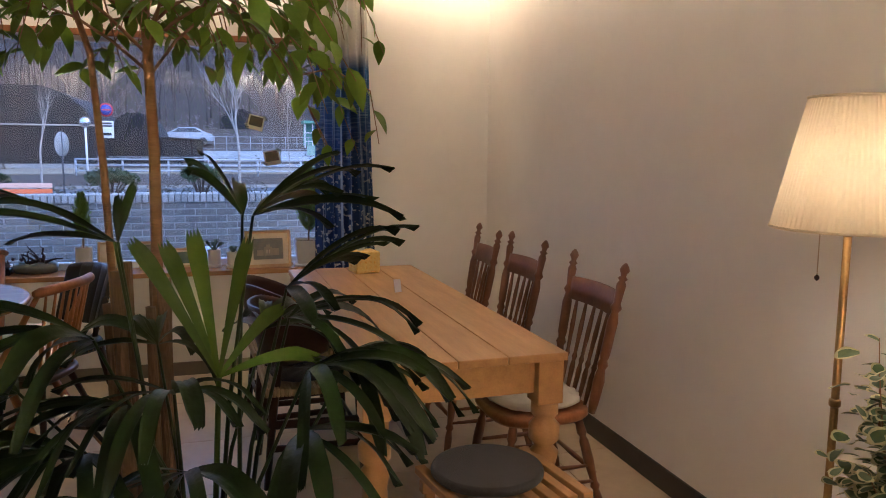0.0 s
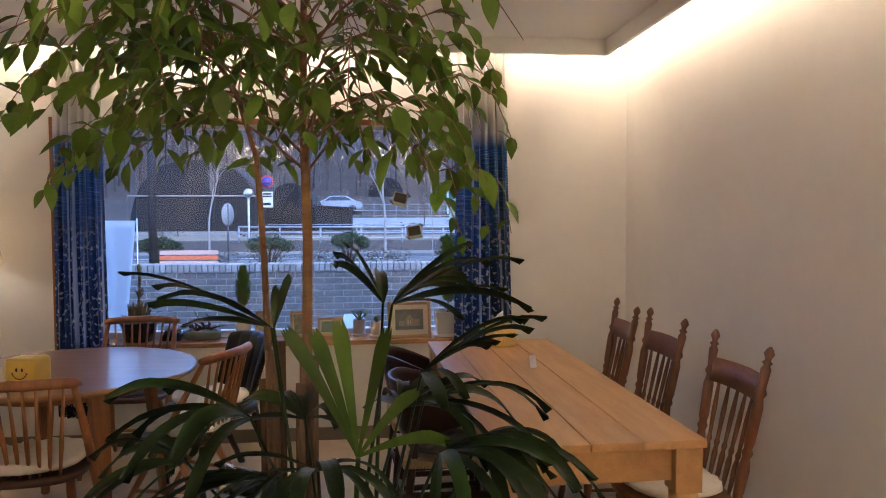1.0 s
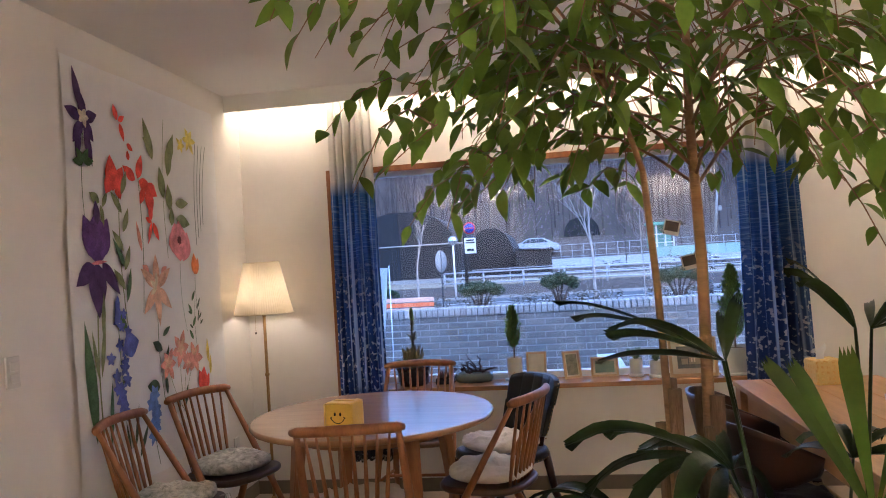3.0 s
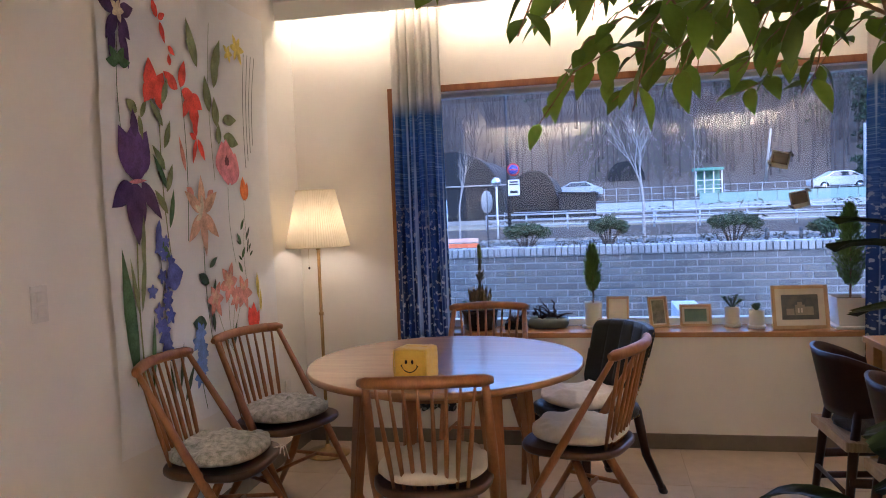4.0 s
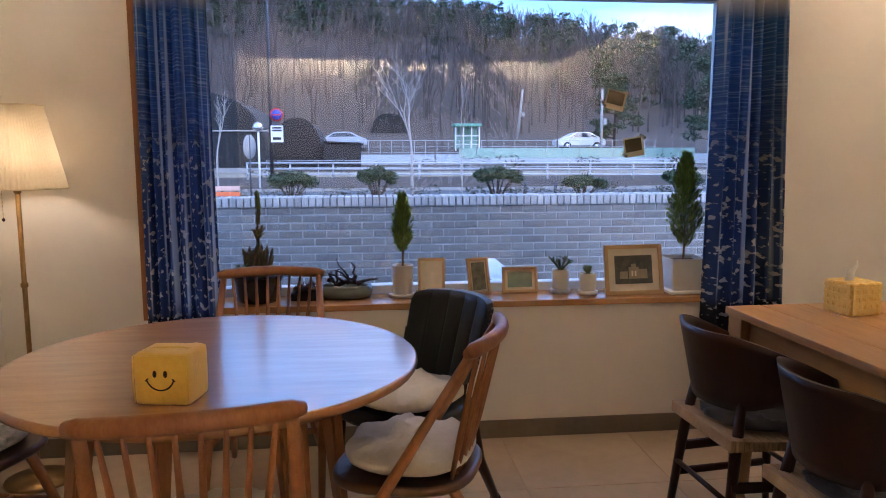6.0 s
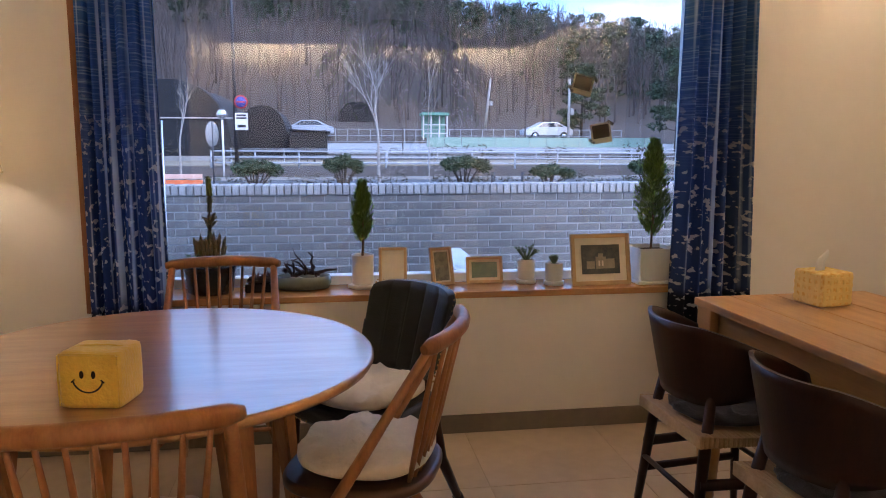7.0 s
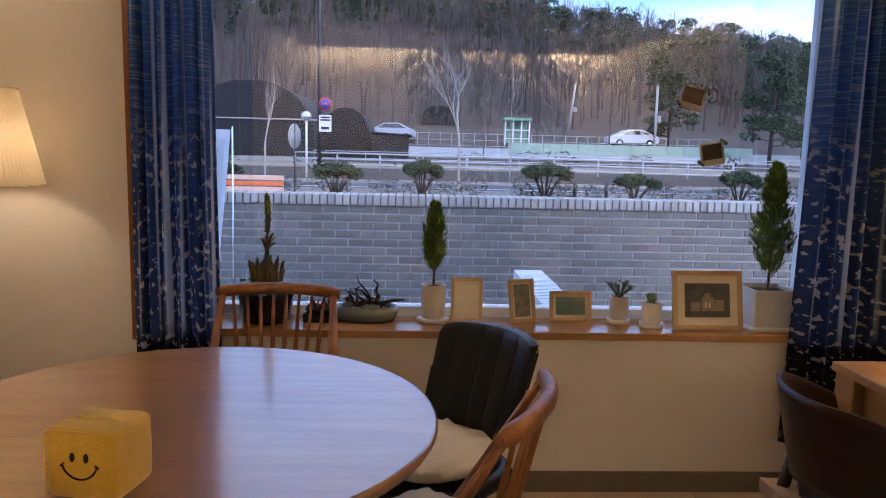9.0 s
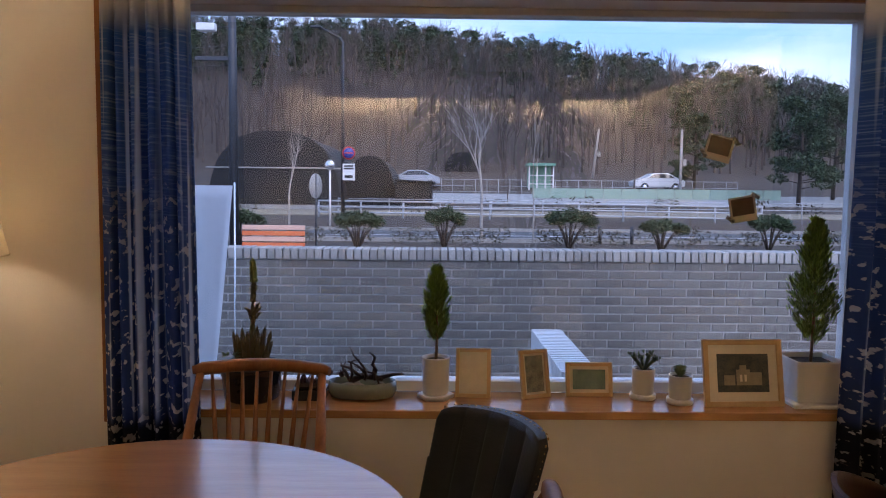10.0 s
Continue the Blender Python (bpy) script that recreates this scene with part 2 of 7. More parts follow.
def curtain_mat():
    """Indigo print: white at the top, then watery blue streaks, navy with pale blots lower down. Daylight bands and the
    shade below the sill are in the colour too.
    """
    m = bpy.data.materials.new("indigo_print_curtain")
    m.use_nodes = True
    nt = m.node_tree
    n, l = nt.nodes, nt.links
    b = n["Principled BSDF"]
    b.inputs["Roughness"].default_value = 0.85
    co = n.new("ShaderNodeTexCoord")
    sp = n.new("ShaderNodeSeparateXYZ")
    l.new(co.outputs["UV"], sp.inputs[0])

    def noise_at(sx, sy, detail=3.0):
        mp = n.new("ShaderNodeMapping")
        mp.inputs["Scale"].default_value = (sx, sy, 1)
        l.new(co.outputs["UV"], mp.inputs["Vector"])
        t = n.new("ShaderNodeTexNoise")
        t.inputs["Scale"].default_value = 1.0
        t.inputs["Detail"].default_value = detail
        l.new(mp.outputs[0], t.inputs["Vector"])
        return t.outputs["Fac"]

    def ramp(src, stops):
        r = n.new("ShaderNodeValToRGB")
        e = r.color_ramp.elements
        while len(e) < len(stops):
            e.new(0.5)
        for el, (p, c) in zip(e, stops):
            el.position, el.color = p, (*c, 1)
        l.new(src, r.inputs["Fac"])
        return r.outputs["Color"]

    def mix(f, a, c):
        x = n.new("ShaderNodeMix")
        x.data_type = "RGBA"
        l.new(f, x.inputs["Factor"])
        l.new(a, x.inputs["A"])
        l.new(c, x.inputs["B"])
        return x.outputs["Result"]

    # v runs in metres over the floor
    # the two lowest near-black stops put the shade below the sill into the colour
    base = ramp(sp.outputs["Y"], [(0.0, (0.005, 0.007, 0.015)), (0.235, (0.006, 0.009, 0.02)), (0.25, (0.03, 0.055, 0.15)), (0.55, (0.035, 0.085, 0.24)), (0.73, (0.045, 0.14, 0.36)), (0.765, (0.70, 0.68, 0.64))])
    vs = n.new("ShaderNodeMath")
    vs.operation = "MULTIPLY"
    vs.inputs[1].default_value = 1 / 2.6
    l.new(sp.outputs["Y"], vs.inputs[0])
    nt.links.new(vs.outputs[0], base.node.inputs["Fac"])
    streak = ramp(noise_at(7, 130, 4), [(0.50, (0, 0, 0)), (0.66, (1, 1, 1))])
    pale = n.new("ShaderNodeRGB")
    pale.outputs[0].default_value = (0.26, 0.38, 0.56, 1)
    upper = ramp(vs.outputs[0], [(0.45, (0, 0, 0)), (0.6, (0.75, 0.75, 0.75)), (0.73, (0.75, 0.75, 0.75)), (0.76, (0, 0, 0))])
    mu = n.new("ShaderNodeMath")
    mu.operation = "MULTIPLY"
    l.new(streak, mu.inputs[0])
    l.new(upper, mu.inputs[1])
    col = mix(mu.outputs[0], base, pale.outputs[0])
    blot = ramp(noise_at(38, 32, 3.0), [(0.57, (0, 0, 0)), (0.60, (1, 1, 1))])
    cream = n.new("ShaderNodeRGB")
    cream.outputs[0].default_value = (0.74, 0.71, 0.66, 1)
    lower = ramp(vs.outputs[0], [(0.10, (0.35, 0.35, 0.35)), (0.3, (0.9, 0.9, 0.9)), (0.50, (0.55, 0.55, 0.55)), (0.58, (0, 0, 0))])
    mu2 = n.new("ShaderNodeMath")
    mu2.operation = "MULTIPLY"
    l.new(blot, mu2.inputs[0])
    l.new(lower, mu2.inputs[1])
    col = mix(mu2.outputs[0], col, cream.outputs[0])
    # daylight through the folds, painted as pale upright bands above the sill
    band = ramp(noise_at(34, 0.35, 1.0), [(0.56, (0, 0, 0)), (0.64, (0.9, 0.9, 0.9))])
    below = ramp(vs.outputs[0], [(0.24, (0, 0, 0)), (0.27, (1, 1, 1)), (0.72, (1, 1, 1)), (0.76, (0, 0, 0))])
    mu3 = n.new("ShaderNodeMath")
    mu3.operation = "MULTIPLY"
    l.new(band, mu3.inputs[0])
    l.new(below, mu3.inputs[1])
    backlit = n.new("ShaderNodeRGB")
    backlit.outputs[0].default_value = (0.60, 0.70, 0.82, 1)
    col = mix(mu3.outputs[0], col, backlit.outputs[0])
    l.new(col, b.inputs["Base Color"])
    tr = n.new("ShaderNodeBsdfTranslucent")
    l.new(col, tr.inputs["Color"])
    ms = n.new("ShaderNodeMixShader")
    ms.inputs[0].default_value = 0.5
    l.new(b.outputs[0], ms.inputs[1])
    l.new(tr.outputs[0], ms.inputs[2])
    l.new(ms.outputs[0], n["Material Output"].inputs["Surface"])
    return m


CURTAIN = curtain_mat()

# ---- mesh helpers ----
def B():
    return bmesh.new()


def box(bm, x0, y0, z0, x1, y1, z1, bev=0.0, m=None):
    """A box between two corners, its edges rounded by bev, moved by m."""
    g = bmesh.ops.create_cube(bm, size=1.0)
    vs = g["verts"]
    bmesh.ops.scale(bm, vec=(abs(x1 - x0), abs(y1 - y0), abs(z1 - z0)), verts=vs)
    bmesh.ops.translate(bm, vec=((x0 + x1) / 2, (y0 + y1) / 2, (z0 + z1) / 2), verts=vs)
    if bev:
        es = list({e for v in vs for e in v.link_edges})
        r = bmesh.ops.bevel(bm, geom=es, offset=bev, segments=2, profile=0.5, affect="EDGES")
        vs = list({v for f in r["faces"] for v in f.verts} | {v for v in vs if v.is_valid})
    if m is not None:
        bmesh.ops.transform(bm, matrix=m, verts=[v for v in vs if v.is_valid])
    return bm


def lathe(bm, prof, seg=20, m=None, cap=True):
    """A turned form: (radius, height) pairs round z, moved by m."""
    m = m or Matrix()
    rings = []
    for r, z in prof:
        rings.append([bm.verts.new(m @ Vector((r * math.cos(2 * math.pi * i / seg), r * math.sin(2 * math.pi * i / seg), z))) for i in range(seg)])
    for a, b in zip(rings, rings[1:]):
        for i in range(seg):
            j = (i + 1) % seg
            bm.faces.new((a[i], a[j], b[j], b[i])).smooth = True
    if cap:
        bm.faces.new(rings[0][::-1])
        bm.faces.new(rings[-1])
    return bm


def tube(bm, pts, rad, seg=8, flat=1.0, cap=True):
    """A rod along points; rad is one number or one for each point; flat squeezes its height."""
    pts = [Vector(p) for p in pts]
    rads = list(rad) if isinstance(rad, (list, tuple)) else [rad] * len(pts)
    rings = []
    up = None
    for i, p in enumerate(pts):
        d = (pts[min(i + 1, len(pts) - 1)] - pts[max(i - 1, 0)]).normalized()
        if up is None:
            up = Vector((0, 0, 1)) if abs(d.z) < 0.9 else Vector((0, 1, 0))
        side = d.cross(up).normalized()
        up = side.cross(d).normalized()
        rings.append([bm.verts.new(p + rads[i] * (math.cos(a) * side + flat * math.sin(a) * up)) for a in [2 * math.pi * k / seg for k in range(seg)]])
    for a, b in zip(rings, rings[1:]):
        for i in range(seg):
            j = (i + 1) % seg
            bm.faces.new((a[i], a[j], b[j], b[i])).smooth = True
    if cap:
        bm.faces.new(rings[0][::-1])
        bm.faces.new(rings[-1])
    return bm


def turned(bm, a, b, prof, seg=12):
    """A turned rod from a to b; prof: (share of the length, radius)."""
    a, b = Vector(a), Vector(b)
    d = b - a
    m = Matrix.Translation(a) @ d.to_track_quat("Z", "Y").to_matrix().to_4x4()
    return lathe(bm, [(r, s * d.length) for s, r in prof], seg, m)


def finish(name, bm, material):
    bmesh.ops.recalc_face_normals(bm, faces=bm.faces[:])
    me = bpy.data.meshes.new(name)
    bm.to_mesh(me)
    bm.free()
    me.materials.append(material)
    return me


def part(name, bm, material, parent=None, label=""):
    ob = new(name, finish(name, bm, material))
    if parent is not None:
        ob.parent = parent
    if label:
        tagged(ob, label)
    return ob


def thing(name, label, category, m=None, group="", kind=""):
    """An Empty at the base of a thing, which carries its parts."""
    ob = new(name)
    ob.empty_display_size = 0.1
    if m is not None:
        ob.matrix_world = m
    return tagged(ob, label, category, group, kind)


def single(name, bm, material, label, category, m=None, group="", kind=""):
    ob = new(name, finish(name, bm, material))
    if m is not None:
        ob.matrix_world = m
    return tagged(ob, label, category, group, kind)


def structure(name, bm, material, label="", category="", parent=None):
    ob = new(name, finish(name, bm, material))
    if parent is not None:
        ob.parent = parent
    return tagged(ob, label, category or name.split("_")[0], "", "structure")

# ---- the room ----
XL, XR, YB, ZC = -1.85, 2.41, -6.0, 2.57
WX0, WX1, WZ0, WZ1, YG, T = -1.21, 1.437, 0.655, 2.06, 0.25, 0.32   # the window's opening, its glass, the wall's thickness
GAP = 0.2
structure("wall_left", box(B(), XL - T, YB - T, -0.1, XL, T, 2.9), WALL, "cream papered side wall")
structure("wall_right", box(B(), XR, YB - T, -0.1, XR + T, T, 2.9), WALL, "cream papered long side wall")
structure("wall_back", box(B(), XL, YB - T, -0.1, XR, YB, 2.9), WALL, "plain cream back wall")
bm = B()
box(bm, XL, 0, -0.1, WX0, T, 2.9)
box(bm, WX1, 0, -0.1, XR, T, 2.9)
box(bm, WX0, 0, -0.1, WX1, T, WZ0 - 0.03)
box(bm, WX0, 0, WZ1, WX1, T, 2.9)
structure("wall_window", bm, WALL, "cream papered wall with a wide window")
# ceiling: a lowered slab that stops short of three walls, with a raised tray in its middle
TX0, TX1, TY0, TY1 = -0.36, 0.86, -4.6, -1.45
bm = B()
box(bm, XL, YB + GAP, ZC, TX0, -GAP, ZC + 0.04)
box(bm, TX1, YB + GAP, ZC, XR - GAP, -GAP, ZC + 0.04)
box(bm, TX0, YB + GAP, ZC, TX1, TY0, ZC + 0.04)
box(bm, TX0, TY1, ZC, TX1, -GAP, ZC + 0.04)
for x0, y0, x1, y1 in ((TX0, TY0, TX0 + 0.1, TY1), (TX1 - 0.1, TY0, TX1, TY1), (TX0 + 0.1, TY1 - 0.1, TX1 - 0.1, TY1), (TX0 + 0.1, TY0, TX1 - 0.1, TY0 + 0.1)):
    box(bm, x0, y0, ZC + 0.042, x1, y1, ZC + 0.16)
for x0, y0, x1, y1 in ((TX0 - 0.012, TY0, TX0 + 0.012, TY1), (TX1 - 0.012, TY0, TX1 + 0.012, TY1)):
    box(bm, x0, y0, ZC - 0.012, x1, y1, ZC + 0.05)
box(bm, TX0 + 0.1, TY1 - 0.75, ZC + 0.08, TX1 - 0.1, TY1 - 0.62, ZC + 0.157)
box(bm, TX0, TY0, ZC + 0.162, TX1, TY1, ZC + 0.2)
box(bm, XL, -GAP - 0.02, 2.47, XR - GAP, -GAP, ZC)
box(bm, XR - GAP - 0.02, YB + GAP, 2.47, XR - GAP, -GAP - 0.02, ZC)
box(bm, XL + 0.25, YB + GAP, 2.47, XR - GAP - 0.02, YB + GAP + 0.02, ZC)
box(bm, XL - T, YB - T, 2.9, XR + T, T, 3.0)
structure("ceiling", bm, CEIL, "white ceiling with a raised tray and a light cove")
bm = B()
box(bm, XL, YB, -0.12, XR, 0, -0.004)
structure("floor", bm, mat("tile_grout", (0.44, 0.35, 0.25), 0.8), "beige stone tile floor with fine joints")

LED = glow("led_strip_light", (1.0, 0.72, 0.385), 13.0)
LEDBACK = glow("led_strip_back", (1.0, 0.72, 0.385), 84.0)
structure("led_strip_1", box(B(), XL + 0.03, -GAP + 0.02, 2.51, XR - GAP + 0.1, -GAP + 0.035, 2.525), LED, "warm strip light hidden in the cove")
structure("led_strip_2", box(B(), XR - GAP + 0.02, YB + GAP, 2.51, XR - GAP + 0.035, -0.05, 2.525), LED, "warm strip light hidden in the cove")
structure("led_strip_3", box(B(), XL + 0.3, YB + GAP - 0.035, 2.51, XR - GAP, YB + GAP - 0.02, 2.525), LEDBACK, "warm strip light hidden in the cove")

# window: painted frame, pane, oak casing, sill
win = tagged(new("window_1"), "wide fixed window in a white frame", "window", "", "structure")
pane = part("pane", box(B(), WX0 + 0.03, YG, WZ0 + 0.035, WX1 - 0.03, YG + 0.006, WZ1 - 0.02), GLASS, win)
pane.visible_shadow = False
bm = B()
box(bm, WX0, YG - 0.035, WZ0, WX0 + 0.035, YG + 0.045, WZ1, 0.003)
box(bm, WX1 - 0.035, YG - 0.035, WZ0, WX1, YG + 0.045, WZ1, 0.003)
box(bm, WX0 + 0.035, YG - 0.035, WZ0, WX1 - 0.035, YG + 0.045, WZ0 + 0.04, 0.003)
box(bm, WX0 + 0.035, YG - 0.035, WZ1 - 0.025, WX1 - 0.035, YG + 0.045, WZ1, 0.003)
part("window_frame", bm, WHITEPAINT, win)
bm = B()
box(bm, WX0 - 0.055, -0.022, WZ0 - 0.05, WX0 - 0.015, 0.0, 2.075, 0.003)
box(bm, WX1 + 0.015, -0.022, WZ0 - 0.05, WX1 + 0.055, 0.0, 2.075, 0.003)
box(bm, WX0 - 0.014, -0.022, 2.038, WX1 + 0.014, 0.0, 2.075, 0.003)
part("casing", bm, TEAK, win, "oiled wooden casing")
part("window_sill", box(B(), WX0 + 0.001, -0.03, WZ0 - 0.03, WX1 - 0.001, YG - 0.036, WZ0, 0.004), mat("sill_oak", (0.50, 0.27, 0.11), 0.16, color2=(0.40, 0.20, 0.075), scale=3, stretch=(1, 9, 9), bump=0.02, rough2=0.28), win, "lacquered oak sill")
structure("baseboard_window", box(B(), XL, -0.012, 0, XR, 0, 0.085, 0.003), BASE, "grey-brown skirting board", "baseboard")
structure("baseboard_right", box(B(), XR - 0.012, YB, 0, XR, -0.013, 0.10, 0.003), BASEDARK, "dark skirting board", "baseboard")
structure("baseboard_left", box(B(), XL, YB, 0, XL + 0.012, -0.013, 0.085, 0.003), BASE, "grey-brown skirting board", "baseboard")


def curtain(x0, x1, x0b, x1b, seed):
    """A gathered curtain from the cove to below the sill, with uneven folds."""
    rnd = random.Random(seed)
    nx, nz = 90, 26
    bm = B()
    uv = bm.loops.layers.uv.new("UVMap")
    ph = [rnd.uniform(0, 6.28) for _ in range(4)]
    grid, par = [], []
    for k in range(nz + 1):
        v = k / nz
        z = 0.22 + v * (2.50 - 0.22)
        a, b = x0b + (x0 - x0b) * v, x1b + (x1 - x1b) * v
        row, pr = [], []
        for i in range(nx + 1):
            u = i / nx
            w = 0.030 * math.sin(6.28 * 6.2 * u + ph[0] + 0.5 * math.sin(2 * v)) + 0.012 * math.sin(6.28 * 11 * u + ph[1]) + 0.009 * (1 - v) * math.sin(6.28 * 3 * u + ph[2] + v * 2)
            x = a + (b - a) * u + 0.008 * math.sin(6.28 * 6.2 * u + ph[3])
            row.append(bm.verts.new((x, -0.075 + w, z + 0.006 * math.sin(9 * u + ph[2]))))
            pr.append((u * 0.6, z))
        grid.append(row)
        par.append(pr)
    for k in range(nz):
        for i in range(nx):
            f = bm.faces.new((grid[k][i], grid[k][i + 1], grid[k + 1][i + 1], grid[k + 1][i]))
            f.smooth = True
            for lp, q in zip(f.loops, (par[k][i], par[k][i + 1], par[k + 1][i + 1], par[k + 1][i])):
                lp[uv].uv = q
    c = thing("curtain", "indigo print cotton curtain with a white top band", "curtain", None, "window curtains")
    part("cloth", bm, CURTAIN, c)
    part("curtain_rod", tube(B(), [(min(x0, x0b) - 0.03, -0.075, 2.505), (max(x1, x1b) + 0.03, -0.075, 2.505)], 0.008), CHROME, c, "thin steel rod")
    for u in (0.0, 1.0):
        x = x0 + (x1 - x0) * u
        part("rod_bracket", box(B(), x - 0.008, -0.075, 2.50, x + 0.008, 0.0, 2.51), CHROME, c)


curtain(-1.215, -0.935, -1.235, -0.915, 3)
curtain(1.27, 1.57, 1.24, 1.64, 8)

# ---- furniture ----
def slab(bm, outline, z0, z1, bev=0.006, m=None):
    """A flat piece with rounded edges over an outline of (x, y) points."""
    m = m or Matrix()
    cx = sum(p[0] for p in outline) / len(outline)
    cy = sum(p[1] for p in outline) / len(outline)

    def ring(ins, z):
        out = []
        for x, y in outline:
            d = Vector((x - cx, y - cy))
            s = max(0.0, 1 - ins / max(d.length, 1e-4))
            out.append(bm.verts.new(m @ Vector((cx + d.x * s, cy + d.y * s, z))))
        return out

    rings = [ring(bev, z0), ring(0, z0 + bev), ring(0, z1 - bev), ring(bev * 0.4, z1 - bev * 0.3), ring(bev * 1.4, z1)]
    n = len(outline)
    for a, b in zip(rings, rings[1:]):
        for i in range(n):
            bm.faces.new((a[i], a[(i + 1) % n], b[(i + 1) % n], b[i])).smooth = True
    bm.faces.new(rings[0][::-1])
    bm.faces.new(rings[-1])
    return bm


def superellipse(rx, ry, p=2.6, n=36, taper=0.0):
    out = []
    for i in range(n):
        a = 2 * math.pi * i / n
        c, s = math.cos(a), math.sin(a)
        x = rx * math.copysign(abs(c) ** (2 / p), c)
        y = ry * math.copysign(abs(s) ** (2 / p), s)
        out.append((x * (1 + taper * y / ry), y))
    return out


def cushion(m, rx, ry, h, material, label, seed, group=""):
    """A soft round seat pad, creased, thinner at its rim."""
    bm = B()
    n = 72
    rings = []
    for a in [radians(d) for d in (-90, -60, -30, -10, 10, 25, 38, 50, 60, 68, 74, 79, 83, 86, 88, 89, 89.7, 90)]:
        r = abs(math.cos(a)) ** 0.45
        z = h / 2 + h / 2 * math.sin(a) * (1.0 if a > 0 else 0.9)
        ring = []
        for i in range(n):
            t = 2 * math.pi * i / n
            c, s = math.cos(t), math.sin(t)
            x = rx * r * math.copysign(abs(c) ** 0.85, c)
            y = ry * r * math.copysign(abs(s) ** 0.85, s)
            q = Vector((x * 9 + seed * 7, y * 9, z * 5 + seed))
            w = noise.noise(q) * 0.35 + noise.noise(q * 2.7) * 0.22
            ridge = (1 - abs(noise.noise(q * 0.9 + Vector((2.3 * noise.noise(q * 0.5), 0, 5))))) ** 9
            w += 0.75 * ridge * (0.045 / max(h, 0.03))
            ring.append(bm.verts.new((x * (1 + 0.05 * w), y * (1 + 0.05 * w), max(0.0, z + (w * h * 0.45 if a > 0 else 0)))))
        rings.append(ring)
    for a, b in zip(rings, rings[1:]):
        for i in range(n):
            bm.faces.new((a[i], a[(i + 1) % n], b[(i + 1) % n], b[i])).smooth = True
    bm.faces.new(rings[0][::-1])
    bm.faces.new(rings[-1])
    return single("seat_cushion", bm, material, label, "cushion", m, group)


def spindle_chair():
    """Facing +y: a bowed top rail, eight spindles, side posts that run from the rail to the front feet."""
    c = thing("spindle_chair", "teak spindle-back dining chair with slanting side posts", "chair", None, "chairs round the table")
    rail = [(0.222 * s, -0.215 - 0.05 * (1 - s * s), 0.815 + 0.008 * (1 - s * s)) for s in [i / 8 - 1 for i in range(17)]]
    part("top_rail", tube(B(), rail, [0.011] + [0.019] * 15 + [0.011], 12, 1.15), TEAK, c)
    part("seat", slab(B(), superellipse(0.215, 0.205, 3.0, 40, 0.08), 0.405, 0.435, 0.009), DARKSEAT, c, "dark shaped wooden seat")
    for s in (-1, 1):
        bm = tube(B(), [(s * 0.197, -0.218, 0.805), (s * 0.212, -0.06, 0.535), (s * 0.216, 0.02, 0.40), (s * 0.214, 0.265, 0.0)], [0.013, 0.019, 0.021, 0.012], 10, 0.8)
        part("side_post", bm, TEAK, c)
        bm = tube(B(), [(s * 0.13, -0.02, 0.41), (s * 0.165, -0.13, 0.2), (s * 0.19, -0.26, 0.0)], [0.017, 0.019, 0.011], 10)
        part("back_leg", bm, TEAK, c)
        part("side_stretcher", tube(B(), [(s * 0.213, 0.14, 0.2), (s * 0.172, -0.14, 0.2)], 0.009, 8), TEAK, c)
    part("cross_stretcher", tube(B(), [(-0.19, 0.0, 0.2), (0.19, 0.0, 0.2)], 0.009, 8), TEAK, c)
    for i in range(8):
        s = (i - 3.5) / 3.5
        bm = turned(B(), (s * 0.125, -0.165 + 0.012 * s * s, 0.43), (s * 0.165, -0.213 - 0.05 * (1 - (s * 0.75) ** 2), 0.812), [(0, 0.006), (0.35, 0.0095), (0.7, 0.007), (1, 0.005)], 8)
        part("spindle", bm, TEAK, c)
    return c


# origin, turn, label, cushion
SPOTS = [
    ((-0.694, -1.664), 8.6, "teak spindle-back chair tucked under the round table", LINEN),
    ((-1.57, -1.57), -86, "teak spindle-back chair with its back to the tapestry", FLORAL),
    ((-1.547, -1.004), -110, "teak spindle-back chair beside the floor lamp", FLORAL),
    ((-0.192, -1.205), 70, "teak spindle-back chair turned towards the round table", LINEN),
    ((-0.703, -0.35), 180, "teak spindle-back chair between round table and window", DARKFELT),
]
first = spindle_chair()
for i, ((x, y), a, lab, cm) in enumerate(SPOTS):
    m = pose(x, y, 0, 0, 0, a)
    ob = first if i == 0 else copy_thing(first, m)
    ob.matrix_world = m
    tagged(ob, lab)
    kind = {LINEN: "cream linen seat cushion, creased, on a teak chair", FLORAL: "grey floral cotton seat cushion on a teak chair", DARKFELT: "thin charcoal felt pad on a teak chair"}[cm]
    cushion(m @ pose(0, -0.005, 0.436), 0.195, 0.185, 0.02 if cm is DARKFELT else 0.065, cm, kind, i + 1, "seat cushions")


def tie(m):
    bm = B()
    for k in range(3):
        tube(bm, [(0, 0, 0), (0.02 + 0.01 * k, 0.02, 0.005 * k), (0.05, 0.03 * (k - 1), -0.01 - 0.02 * k)], 0.0022, 5)
    return bm


single("cushion_tie", tie(None), LINEN, "thin cotton ties of a floral cushion", "cushion tie", pose(-1.385, -1.50, 0.452, 0, 0, -10))


